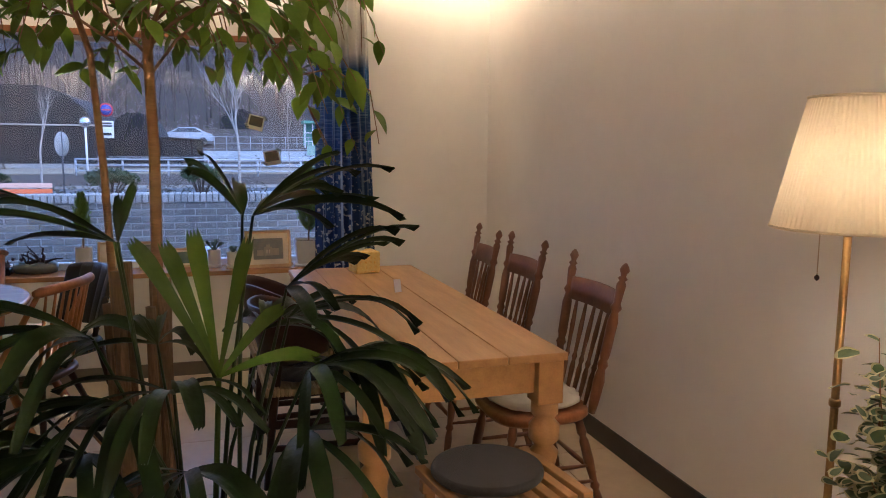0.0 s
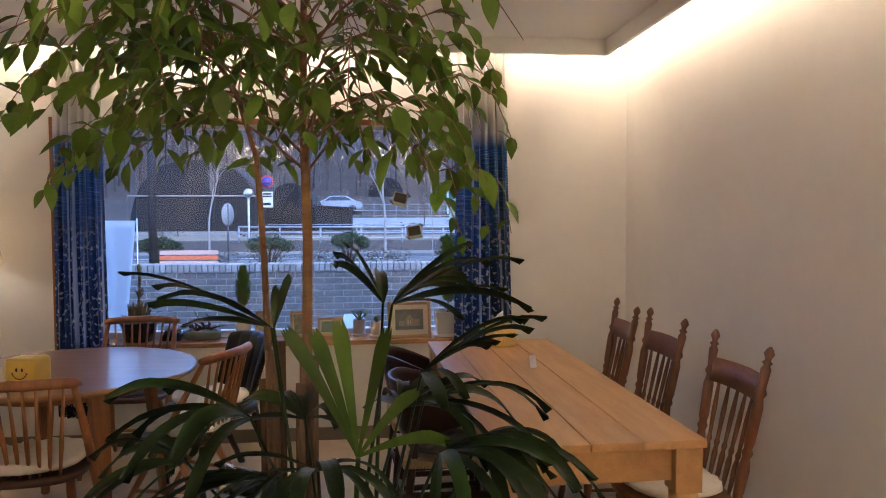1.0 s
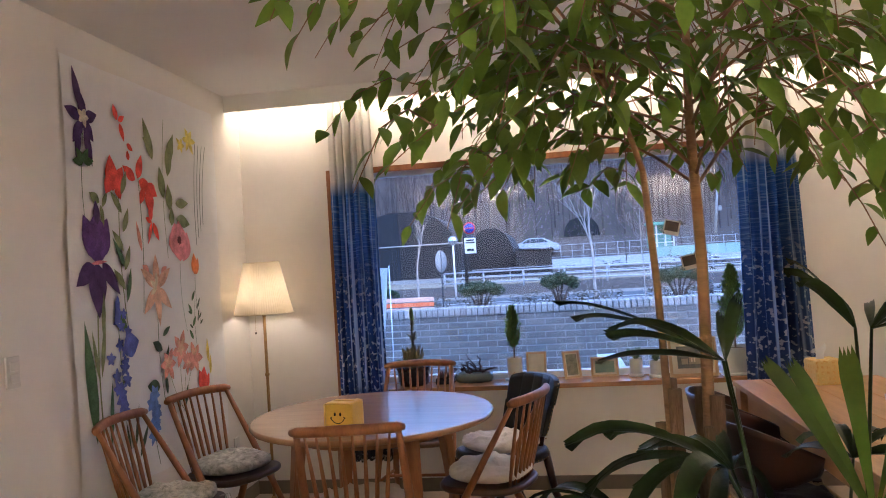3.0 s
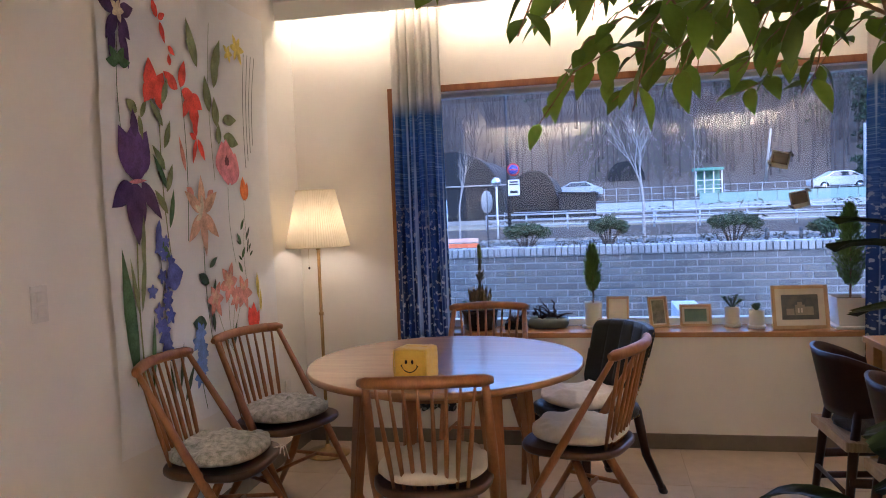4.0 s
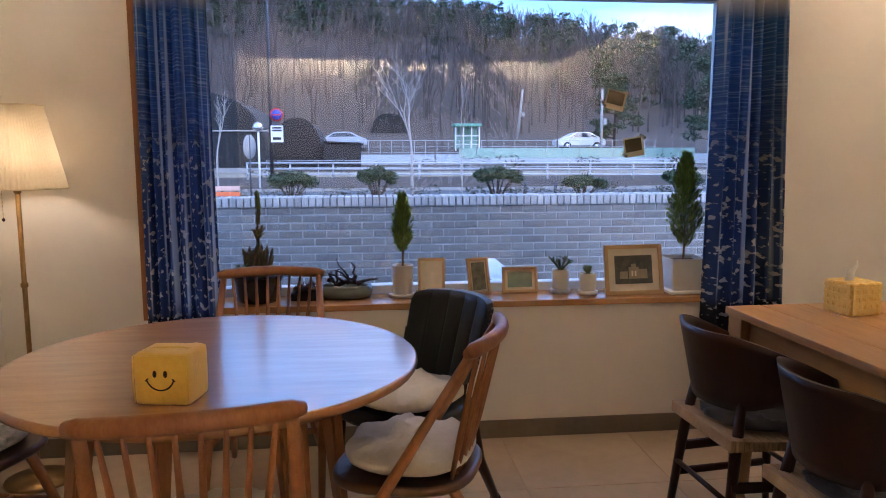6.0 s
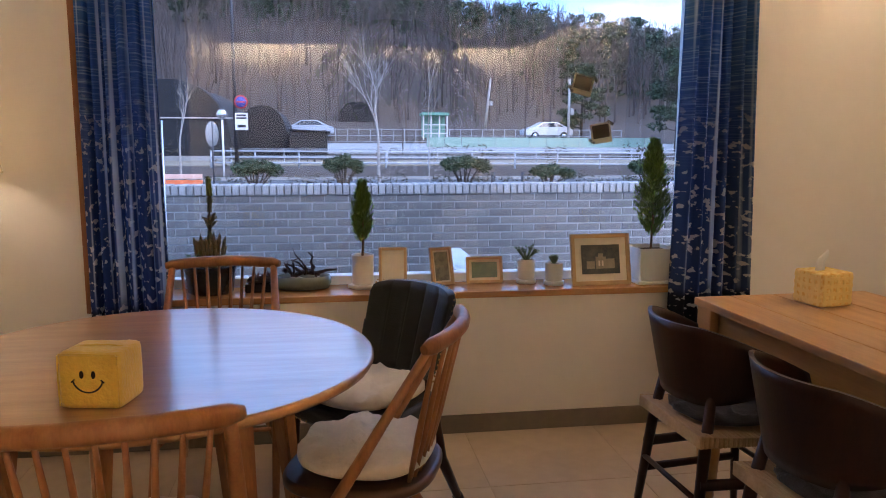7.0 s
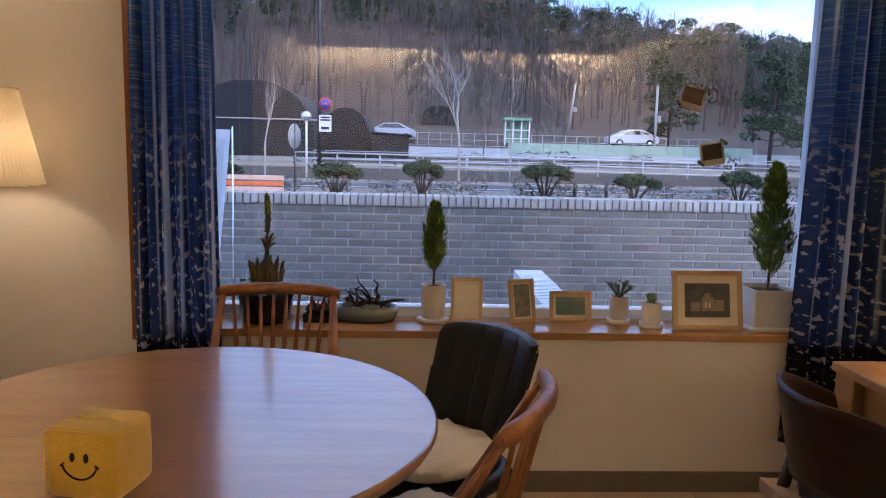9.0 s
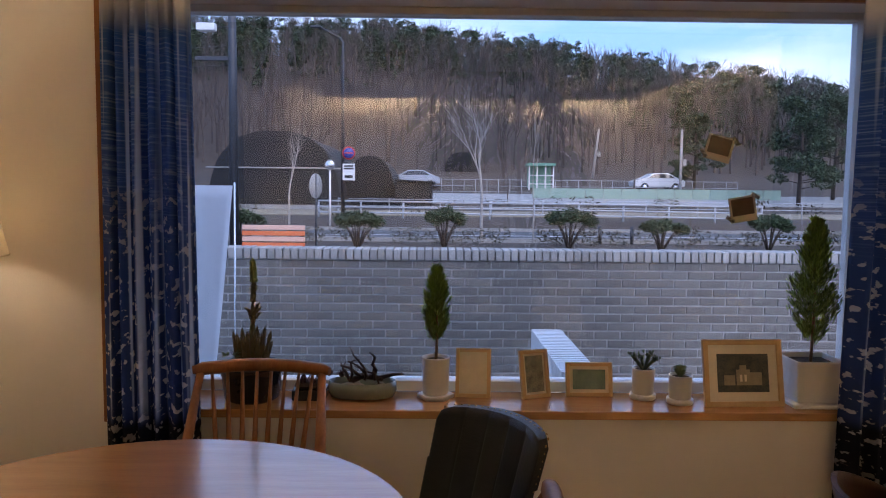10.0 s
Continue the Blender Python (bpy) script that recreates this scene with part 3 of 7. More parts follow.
def round_table():
    t = thing("round_table", "round oak dining table with four tapered legs", "table", pose(-0.748, -1.147, 0))
    part("tabletop", lathe(B(), [(0.556, 0.703), (0.578, 0.709), (0.584, 0.719), (0.582, 0.730), (0.575, 0.735)], 72), OAK, t)
    part("apron", lathe(B(), [(0.36, 0.645), (0.38, 0.645), (0.38, 0.703), (0.36, 0.703)], 48), TEAK, t)
    for k in range(4):
        a = radians(38 + 90 * k)
        c, s = math.cos(a), math.sin(a)
        bm = B()
        rows = []
        for z, r, w, d in ((0.703, 0.37, 0.046, 0.024), (0.45, 0.40, 0.036, 0.021), (0.0, 0.445, 0.019, 0.015)):
            rows.append([bm.verts.new((c * (r + dx) - s * dy, s * (r + dx) + c * dy, z)) for dx, dy in ((-d, -w), (d, -w), (d, w), (-d, w))])
        for p, q in zip(rows, rows[1:]):
            for i in range(4):
                bm.faces.new((p[i], p[(i + 1) % 4], q[(i + 1) % 4], q[i]))
        bm.faces.new(rows[0])
        bm.faces.new(rows[-1][::-1])
        bmesh.ops.bevel(bm, geom=bm.edges[:], offset=0.006, segments=2, affect="EDGES")
        part("leg", bm, TEAK, t)
    return t


round_table()


def smile_box(m):
    """A plush tissue box cover with a stitched smile."""
    t = thing("tissue_box_cover", "yellow plush tissue box cover with stitched smile", "tissue box", m)
    bm = B()
    n = 9
    bmesh.ops.create_cube(bm, size=1.0)
    bmesh.ops.subdivide_edges(bm, edges=bm.edges[:], cuts=n, use_grid_fill=True)
    for v in bm.verts:
        p = v.co * 2
        q = Vector([math.copysign(abs(c) ** 0.86, c) for c in p])
        rr = (abs(p.x) ** 16 + abs(p.y) ** 16 + abs(p.z) ** 16) ** (1 / 16)
        p = p / rr
        w = noise.noise(Vector(v.co) * 5) * 0.012 + (0.02 if v.co.z > 0.4 else 0) * noise.noise(Vector(v.co) * 11)
        v.co = Vector((p.x * 0.067 * (1 + w), p.y * 0.06 * (1 + w), 0.062 + p.z * 0.062 * (1 + 2 * w)))
    for f in bm.faces:
        f.smooth = True
    part("cover", bm, YELLOW, t)
    bm = B()
    for s in (-1, 1):
        lathe(bm, [(0.0015, -0.002), (0.006, -0.001), (0.006, 0.001), (0.0015, 0.0025)], 12, pose(s * 0.013, -0.0615, 0.077, 90) @ Matrix.Diagonal((0.75, 1.4, 1, 1)))
    part("eyes", bm, INK, t, "dark stitched eyes")
    part("mouth", tube(B(), [(0.034 * math.sin(radians(a)), -0.0615, 0.072 - 0.034 * math.cos(radians(a))) for a in range(-72, 73, 12)], 0.0019, 6), INK, t, "dark stitched smile")
    for s in (-1, 1):
        part("cheek", tube(B(), [(s * 0.029, -0.0615, 0.066), (s * 0.036, -0.0615, 0.060)], 0.0017, 6), INK, t)
    for s in (-1, 1):
        part("seam", tube(B(), [(s * 0.0655, -0.0585, 0.006), (s * 0.0665, -0.0592, 0.062), (s * 0.0655, -0.0585, 0.118)], 0.0022, 6), YELLOW, t)
    part("seam", tube(B(), [(-0.063, -0.0585, 0.1195), (0.0, -0.0595, 0.1215), (0.063, -0.0585, 0.1195)], 0.0022, 6), YELLOW, t)
    part("opening", tube(B(), [(-0.05, 0.0, 0.1245), (-0.02, -0.004, 0.127), (0.02, 0.003, 0.1265), (0.05, 0.0, 0.1245)], 0.004, 6, 0.5), YELLOW, t)


smile_box(pose(-0.783, -1.502, 0.735, 0, 0, -12))


def leather_chair(m):
    c = thing("leather_chair", "dark wooden chair with channelled black leather back", "chair", m)
    # channelled back, a little bowed and leaning
    bm = B()
    nx, nz = 60, 12
    for side in (0, 1):
        g = []
        for k in range(nz + 1):
            v = k / nz
            row = []
            for i in range(nx + 1):
                u = i / nx * 2 - 1
                ch = abs(math.sin(math.pi * (u + 1) / 2 * 5))
                wid = 0.19 * (1 - 0.10 * (1 - v)) * (1 - 0.07 * max(0, (abs(v - 0.5) * 2 - 0.85)) / 0.15)
                x = u * wid
                y = -0.15 - 0.10 * v - 0.055 * (1 - u * u) + (0.02 + 0.012 * ch ** 0.5 * math.sin(math.pi * min(1, max(0, v))) ** 0.4 if side == 0 else -0.016)
                z = 0.49 + 0.30 * v + 0.008 * (1 - u * u) * v - 0.012 * (abs(u) ** 10) * (1 if v > 0.5 else -1)
                row.append(bm.verts.new((x, y, z)))
            g.append(row)
        for k in range(nz):
            for i in range(nx):
                bm.faces.new((g[k][i], g[k][i + 1], g[k + 1][i + 1], g[k + 1][i])).smooth = True
        rim = [g[0][i] for i in range(nx + 1)] + [g[k][nx] for k in range(1, nz + 1)] + [g[nz][i] for i in range(nx - 1, -1, -1)] + [g[k][0] for k in range(nz - 1, 0, -1)]
        if side == 0:
            rim0 = rim
        else:
            for i in range(len(rim)):
                j = (i + 1) % len(rim)
                bm.faces.new((rim0[i], rim0[j], rim[j], rim[i]))
    part("backrest", bm, LEATHER, c, "channelled black leather backrest")
    nail = finish("nail_head", lathe(B(), [(0.0045, 0), (0.003, 0.002), (0.0005, 0.003)], 6), BRASS)

    def stud(m):
        ob = new("nail_head", nail)
        ob.parent = c
        ob.matrix_basis = m

    for s in (-1, 1):
        for k in range(17):
            v = k / 16
            wid = 0.19 * (1 - 0.10 * (1 - v)) + 0.001
            stud(pose(s * wid * 0.985, -0.155 - 0.10 * v, 0.49 + 0.29 * v, 0, s * 90))
    for k in range(19):
        u = -0.95 + 1.9 * k / 18
        stud(pose(u * 0.19, -0.252 - 0.055 * (1 - u * u), 0.789 + 0.008 * (1 - u * u)))
    part("seat", slab(B(), superellipse(0.215, 0.21, 3.6, 40, 0.08), 0.385, 0.445, 0.018), LEATHER, c, "black leather seat")
    for x, y in superellipse(0.216, 0.211, 3.6, 60, 0.08):
        d = Vector((x, y)).normalized()
        stud(Matrix.Translation((x, y, 0.40)) @ Vector((d.x, d.y, 0)).to_track_quat("Z", "Y").to_matrix().to_4x4())
    for s in (-1, 1):
        part("leg", tube(B(), [(s * 0.175, 0.17, 0.40), (s * 0.185, 0.18, 0.0)], [0.024, 0.014], 8), WALNUT, c)
        part("leg", tube(B(), [(s * 0.165, -0.15, 0.42), (s * 0.17, -0.20, 0.2), (s * 0.18, -0.30, 0.0)], [0.022, 0.02, 0.015], 8), WALNUT, c)
        part("back_post", tube(B(), [(s * 0.12, -0.15, 0.41), (s * 0.12, -0.185, 0.54)], 0.014, 8), WALNUT, c)
        part("foot_cap", tube(B(), [(s * 0.185, 0.18, 0.03), (s * 0.185, 0.18, 0.0)], 0.018, 8), DARKFELT, c)
        part("foot_cap", tube(B(), [(s * 0.178, -0.285, 0.03), (s * 0.18, -0.30, 0.0)], 0.02, 8), DARKFELT, c)
    return c


_m = pose(-0.168, -0.722, 0, 0, 0, 133)
leather_chair(_m)
cushion(_m @ pose(0, 0.01, 0.446), 0.195, 0.19, 0.065, LINEN, "cream linen seat cushion, creased, on a leather chair", 9, "seat cushions")


def shell_chair():
    """Facing +y: a bent plywood shell round a woven cord seat."""
    c = thing("shell_chair", "dark bent plywood chair with woven cord seat", "chair", None, "dark chairs at the long table")
    bm = B()
    n, k = 40, 8
    faces = []
    for lay in (0.0, 0.012):
        g = []
        for j in range(k + 1):
            v = j / k
            row = []
            for i in range(n + 1):
                a = radians(180 - 10 + 200 * i / n)
                end = abs(i / n * 2 - 1)
                zt = 0.757 - 0.10 * max(0, end - 0.35) ** 1.5 / 0.5
                zb = 0.505 + 0.13 * max(0, end - 0.35) ** 1.3
                r = 0.205 + 0.05 * v + lay
                row.append(bm.verts.new((r * math.cos(a) * 1.02, r * math.sin(a) * 1.0 + 0.02, zb + (zt - zb) * v)))
            g.append(row)
        faces.append(g)
        for j in range(k):
            for i in range(n):
                bm.faces.new((g[j][i], g[j][i + 1], g[j + 1][i + 1], g[j + 1][i])).smooth = True
    p, q = faces
    for i in range(n):
        bm.faces.new((p[k][i], p[k][i + 1], q[k][i + 1], q[k][i]))
        bm.faces.new((p[0][i], p[0][i + 1], q[0][i + 1], q[0][i]))
    for j in range(k):
        bm.faces.new((p[j][0], p[j + 1][0], q[j + 1][0], q[j][0]))
        bm.faces.new((p[j][n], p[j + 1][n], q[j + 1][n], q[j][n]))
    part("backrest", bm, WALNUT, c, "curved dark plywood backrest")
    for i in range(26):
        y = -0.19 + 0.38 * i / 25
        w = 0.20 + 0.025 * (y + 0.19) / 0.38
        part("seat_cord", box(B(), -w, y - 0.0068, 0.395, w, y + 0.0068, 0.435 - 0.01 * (1 - (y / 0.19) ** 2), 0.003), ROPE, c)
    part("seat_rail", slab(B(), superellipse(0.185, 0.18, 5, 32, 0.08), 0.396, 0.418, 0.004), WALNUT, c)
    for s in (-1, 1):
        part("leg", tube(B(), [(s * 0.142, -0.13, 0.55), (s * 0.165, -0.16, 0.36), (s * 0.19, -0.20, 0.0)], [0.016, 0.019, 0.013], 10), WALNUT, c)
        part("leg", tube(B(), [(s * 0.205, 0.185, 0.44), (s * 0.215, 0.205, 0.0)], [0.019, 0.013], 10), WALNUT, c)
        part("stretcher", tube(B(), [(s * 0.185, -0.188, 0.17), (s * 0.211, 0.195, 0.17)], 0.01, 8, 1.5), WALNUT, c)
        part("stretcher", tube(B(), [(s * 0.178, -0.18, 0.27), (s * 0.209, 0.193, 0.27)], 0.012, 8, 1.6), WALNUT, c)
    part("stretcher", tube(B(), [(-0.21, 0.19, 0.22), (0.21, 0.19, 0.22)], 0.009, 8), WALNUT, c)
    part("stretcher", tube(B(), [(-0.18, -0.183, 0.22), (0.18, -0.183, 0.22)], 0.009, 8), WALNUT, c)
    return c


first = shell_chair()
for i, (x, y, a) in enumerate(((0.985, -1.0, -87), (1.01, -1.57, -88))):
    m = pose(x, y, 0, 0, 0, a)
    ob = first if i == 0 else copy_thing(first, m)
    ob.matrix_world = m
    cushion(m @ pose(0, 0.0, 0.43), 0.165, 0.16, 0.03, DARKFELT, "round charcoal felt pad on a cord seat", 20 + i, "dark seat pads")


LEGPROF = [(0.0, 0.022), (0.05, 0.030), (0.12, 0.020), (0.16, 0.036), (0.45, 0.045), (0.62, 0.040), (0.70, 0.050), (0.74, 0.030), (0.78, 0.052), (0.86, 0.052), (0.90, 0.032), (0.93, 0.046), (1.0, 0.046)]


def long_table():
    t = thing("long_table", "long honey pine farmhouse table with turned legs", "table", pose(1.375, -1.685, 0, 0, 0, 1.2))
    hx, hy = 0.345, 0.97
    gaps = [-hx, -0.205, -0.035, 0.135, hx]
    for a, b in zip(gaps, gaps[1:]):
        part("plank", box(B(), a + 0.0015, -hy, 0.728, b - 0.0015, hy, 0.755, 0.003), PINE, t)
    for x in (-1, 1):
        part("apron", box(B(), x * (hx - 0.055) - 0.012, -hy + 0.1, 0.615, x * (hx - 0.055) + 0.012, hy - 0.1, 0.727, 0.002), PINE, t)
    for y in (-1, 1):
        part("apron", box(B(), -hx + 0.09, y * (hy - 0.055) - 0.012, 0.615, hx - 0.09, y * (hy - 0.055) + 0.012, 0.727, 0.002), PINE, t)
        for x in (-1, 1):
            bm = B()
            px, py = x * (hx - 0.055), y * (hy - 0.055)
            box(bm, px - 0.045, py - 0.045, 0.58, px + 0.045, py + 0.045, 0.7275, 0.004)
            lathe(bm, [(r, z * 0.58) for z, r in LEGPROF], 20, pose(px, py, 0))
            part("leg", bm, PINE, t)


long_table()


def press_chair():
    """Facing +y: turned posts with finials, a broad crest, turned spindles, a saddle seat."""
    c = thing("press_back_chair", "stained wooden chair with turned posts and finials", "chair", None, "chairs along the wall")
    post = [(0, 0.014), (0.06, 0.018), (0.22, 0.022), (0.30, 0.014), (0.33, 0.021), (0.36, 0.014), (0.40, 0.019), (0.62, 0.020), (0.68, 0.013), (0.71, 0.022), (0.74, 0.014), (0.86, 0.018), (0.885, 0.011), (0.90, 0.019), (0.915, 0.010), (0.93, 0.012), (0.955, 0.019), (0.98, 0.013), (1.0, 0.004)]
    for s in (-1, 1):
        part("back_post", turned(B(), (s * 0.165, -0.175, 0.43), (s * 0.205, -0.275, 1.0), post, 14), PRESSWOOD, c)
    bm = B()
    n = 12
    g = []
    for lay in (0, 1):
        for zz in (0, 1):
            row = []
            for i in range(n + 1):
                u = i / n * 2 - 1
                row.append(bm.verts.new((u * (0.185 + 0.012 * zz), -0.248 - 0.018 * zz - 0.022 * (1 - u * u) + 0.016 * lay, 0.80 + 0.088 * zz + (0.004 * (1 - u * u) if zz else 0))))
            g.append(row)
    for a, b in ((0, 1), (2, 3), (0, 2), (1, 3)):
        for i in range(n):
            bm.faces.new((g[a][i], g[a][i + 1], g[b][i + 1], g[b][i])).smooth = a + b != 3
    bm.faces.new((g[0][0], g[1][0], g[3][0], g[2][0]))
    bm.faces.new((g[0][n], g[1][n], g[3][n], g[2][n]))
    part("crest_rail", bm, mat("crest_wood", (0.19, 0.075, 0.03), 0.5, color2=(0.13, 0.048, 0.02), scale=9, bump=0.1), c, "dark crest rail")
    sp = [(0, 0.006), (0.12, 0.009), (0.3, 0.011), (0.36, 0.007), (0.4, 0.011), (0.44, 0.007), (0.7, 0.010), (0.9, 0.007), (1, 0.005)]
    for i in range(5):
        s = (i - 2) / 2
        part("spindle", turned(B(), (s * 0.105, -0.175, 0.43), (s * 0.13, -0.255 - 0.012 * (1 - s * s), 0.82), sp, 9), PRESSWOOD, c)
    part("seat", slab(B(), superellipse(0.205, 0.20, 3.2, 40, 0.05), 0.405, 0.443, 0.012), TEAK, c, "shaped wooden seat")
    lg = [(0, 0.011), (0.08, 0.015), (0.25, 0.017), (0.33, 0.012), (0.36, 0.019), (0.40, 0.013), (0.6, 0.020), (0.78, 0.018), (0.82, 0.012), (0.86, 0.019), (1.0, 0.014)]
    for x in (-1, 1):
        for y in (-1, 1):
            part("leg", turned(B(), (x * 0.205, y * 0.195 - (0.03 if y < 0 else 0), 0.0), (x * 0.145, y * 0.13, 0.412), lg, 12), PRESSWOOD, c)
        part("stretcher", turned(B(), (x * 0.185, -0.19, 0.17), (x * 0.185, 0.17, 0.17), [(0, 0.006), (0.5, 0.011), (1, 0.006)], 8), PRESSWOOD, c)
        part("stretcher", turned(B(), (x * 0.178, -0.18, 0.23), (x * 0.178, 0.163, 0.23), [(0, 0.006), (0.5, 0.010), (1, 0.006)], 8), PRESSWOOD, c)
    part("stretcher", turned(B(), (-0.18, 0.17, 0.20), (0.18, 0.17, 0.20), [(0, 0.007), (0.3, 0.010), (0.5, 0.015), (0.7, 0.010), (1, 0.007)], 10), PRESSWOOD, c)
    part("stretcher", turned(B(), (-0.18, -0.19, 0.20), (0.18, -0.19, 0.20), [(0, 0.007), (0.5, 0.011), (1, 0.007)], 8), PRESSWOOD, c)
    return c


first = press_chair()
for i, (x, y, a) in enumerate(((1.805, -2.203, 90), (1.81, -1.49, 90), (1.775, -1.02, 85))):
    m = pose(x, y, 0, 0, 0, a)
    ob = first if i == 0 else copy_thing(first, m)
    ob.matrix_world = m
    cushion(m @ pose(0, 0.0, 0.444), 0.18, 0.175, 0.045, LINEN, "cream linen seat cushion on a stained chair", 30 + i, "seat cushions")


def slat_stool(m):
    t = thing("slat_stool", "low pine stool with a slatted top", "stool", m)
    for i in range(8):
        x = -0.19 + 0.38 * i / 7
        part("slat", box(B(), x - 0.017, -0.19, 0.385, x + 0.017, 0.19, 0.41, 0.003), PINE, t)
    for y in (-0.13, 0.13):
        part("rail", box(B(), -0.21, y - 0.015, 0.345, 0.21, y + 0.015, 0.384, 0.003), PINE, t)
    for x in (-0.17, 0.17):
        for y in (-0.13, 0.13):
            part("leg", box(B(), x - 0.017, y - 0.03 if y < 0 else y + 0.016, 0, x + 0.017, y - 0.016 if y < 0 else y + 0.03, 0.383, 0.003), PINE, t)


slat_stool(pose(1.465, -2.765, 0, 0, 0, 8))
single("stool_pad", slab(B(), superellipse(0.175, 0.175, 2, 48), 0.0, 0.03, 0.01), DARKFELT, "round black felt pad on a slatted stool", "cushion", pose(1.435, -2.725, 0.411))


BULB = glow("lamp_bulb", (1.0, 0.77, 0.48), 24.0)


def floor_lamp(m, label, zs=1.19, k=1.0):
    """zs: the height of the shade's lower rim; k: the shade's size."""
    t = thing("floor_lamp", label, "lamp", m, "floor lamps")
    part("base", lathe(B(), [(0.125, 0), (0.13, 0.006), (0.125, 0.016), (0.06, 0.028), (0.02, 0.04), (0.012, 0.06)], 36), BRASS, t, "round aged brass base")
    part("pole", tube(B(), [(0, 0, 0.05), (0, 0, zs + 0.07)], 0.0095, 12), BRASS, t)
    for z in (0.42, 0.80, zs - 0.02):
        part("collar", lathe(B(), [(0.011, z), (0.014, z + 0.004), (0.014, z + 0.016), (0.011, z + 0.02)], 14), BRASS, t)
    bm = B()
    n = 150
    r0 = [bm.verts.new(((0.178 * k + 0.0022 * (i % 2)) * math.cos(2 * math.pi * i / n), (0.178 * k + 0.0022 * (i % 2)) * math.sin(2 * math.pi * i / n), zs)) for i in range(n)]
    r1 = [bm.verts.new(((0.108 * k + 0.0016 * (i % 2)) * math.cos(2 * math.pi * i / n), (0.108 * k + 0.0016 * (i % 2)) * math.sin(2 * math.pi * i / n), zs + 0.315 * k)) for i in range(n)]
    for i in range(n):
        bm.faces.new((r0[i], r0[(i + 1) % n], r1[(i + 1) % n], r1[i]))
    bmesh.ops.solidify(bm, geom=bm.faces[:], thickness=0.0012)
    part("shade", bm, SHADE, t, "pleated cream fabric shade")
    bm = B()
    for r, z in ((0.179 * k, zs), (0.109 * k, zs + 0.315 * k)):
        tube(bm, [(r * math.cos(a), r * math.sin(a), z) for a in [2 * math.pi * q / 48 for q in range(49)]], 0.0035, 6)
    for q in range(3):
        a = 2 * math.pi * q / 3
        tube(bm, [(0.108 * k * math.cos(a), 0.108 * k * math.sin(a), zs + 0.315 * k), (0, 0, zs + 0.28 * k)], 0.002, 5)
    tube(bm, [(0, 0, zs + 0.06), (0, 0, zs + 0.28 * k)], 0.003, 5)
    part("shade_rim", bm, SHADE, t)
    bm = B()
    for j in range(34):
        lathe(bm, [(0.0005, -0.002), (0.0019, 0), (0.0005, 0.002)], 5, pose(-0.055, -0.02, zs + 0.06 - j * 0.0052))
    part("pull_chain", bm, BRASS, t, "beaded pull chain")
    part("pull_knob", lathe(B(), [(0.001, 0.008), (0.006, 0.003), (0.006, -0.002), (0.001, -0.008)], 10, pose(-0.055, -0.02, zs - 0.122)), WALNUT, t)
    part("bulb", lathe(B(), [(0.012, 0.08), (0.018, 0.10), (0.030, 0.135), (0.022, 0.165), (0.004, 0.175)], 16, pose(0, 0, zs)), BULB, t, "warm glowing bulb")


floor_lamp(pose(-1.645, -0.245, 0, 0, 0, -20), "lit brass floor lamp with pleated shade beside the tapestry")
floor_lamp(pose(2.068, -3.41, 0, 0, 0, -60), "lit brass floor lamp with pleated shade by the wall", 1.232, 0.95)


def gingham_box(m):
    t = thing("tissue_box_cover", "yellow gingham tissue box cover on the pine table", "tissue box", m)
    part("cover", box(B(), -0.07, -0.07, 0, 0.07, 0.07, 0.125, 0.008), GINGHAM, t)
    pale = mat("pale_gingham_band", (0.84, 0.62, 0.20), 0.85, bump=0.3)
    for k in range(5):
        x = -0.056 + 0.028 * k
        for s in (-1, 1):
            part("woven_band", box(B(), x - 0.006, s * 0.0715 - 0.001, 0.006, x + 0.006, s * 0.0715 + 0.001, 0.118), pale, t)
            part("woven_band", box(B(), s * 0.0715 - 0.001, x - 0.006, 0.006, s * 0.0715 + 0.001, x + 0.006, 0.118), pale, t)
    for k in range(4):
        z = 0.015 + 0.028 * k
        for s in (-1, 1):
            part("woven_band", box(B(), -0.064, s * 0.0725 - 0.001, z, 0.064, s * 0.0725 + 0.001, z + 0.011), pale, t)
            part("woven_band", box(B(), s * 0.0725 - 0.001, -0.064, z, s * 0.0725 + 0.001, 0.064, z + 0.011), pale, t)
    bm = B()
    tube(bm, [(-0.02, 0, 0.12), (-0.012, 0.004, 0.16), (0.004, -0.004, 0.185), (0.012, 0.0, 0.2)], [0.022, 0.02, 0.012, 0.002], 7, 0.35)
    part("tissue", bm, TISSUE, t, "white paper tissue")


gingham_box(pose(1.397, -0.885, 0.755, 0, 0, 8) @ Matrix.Scale(0.93, 4))
single("table_card", box(B(), -0.018, -0.001, 0, 0.018, 0.001, 0.06, 0.0, pose(0, 0, 0, -12)), mat("pale_card", (0.62, 0.62, 0.74), 0.4), "small pale card standing on the pine table", "card", pose(1.44, -1.50, 0.755, 0, 0, 20))

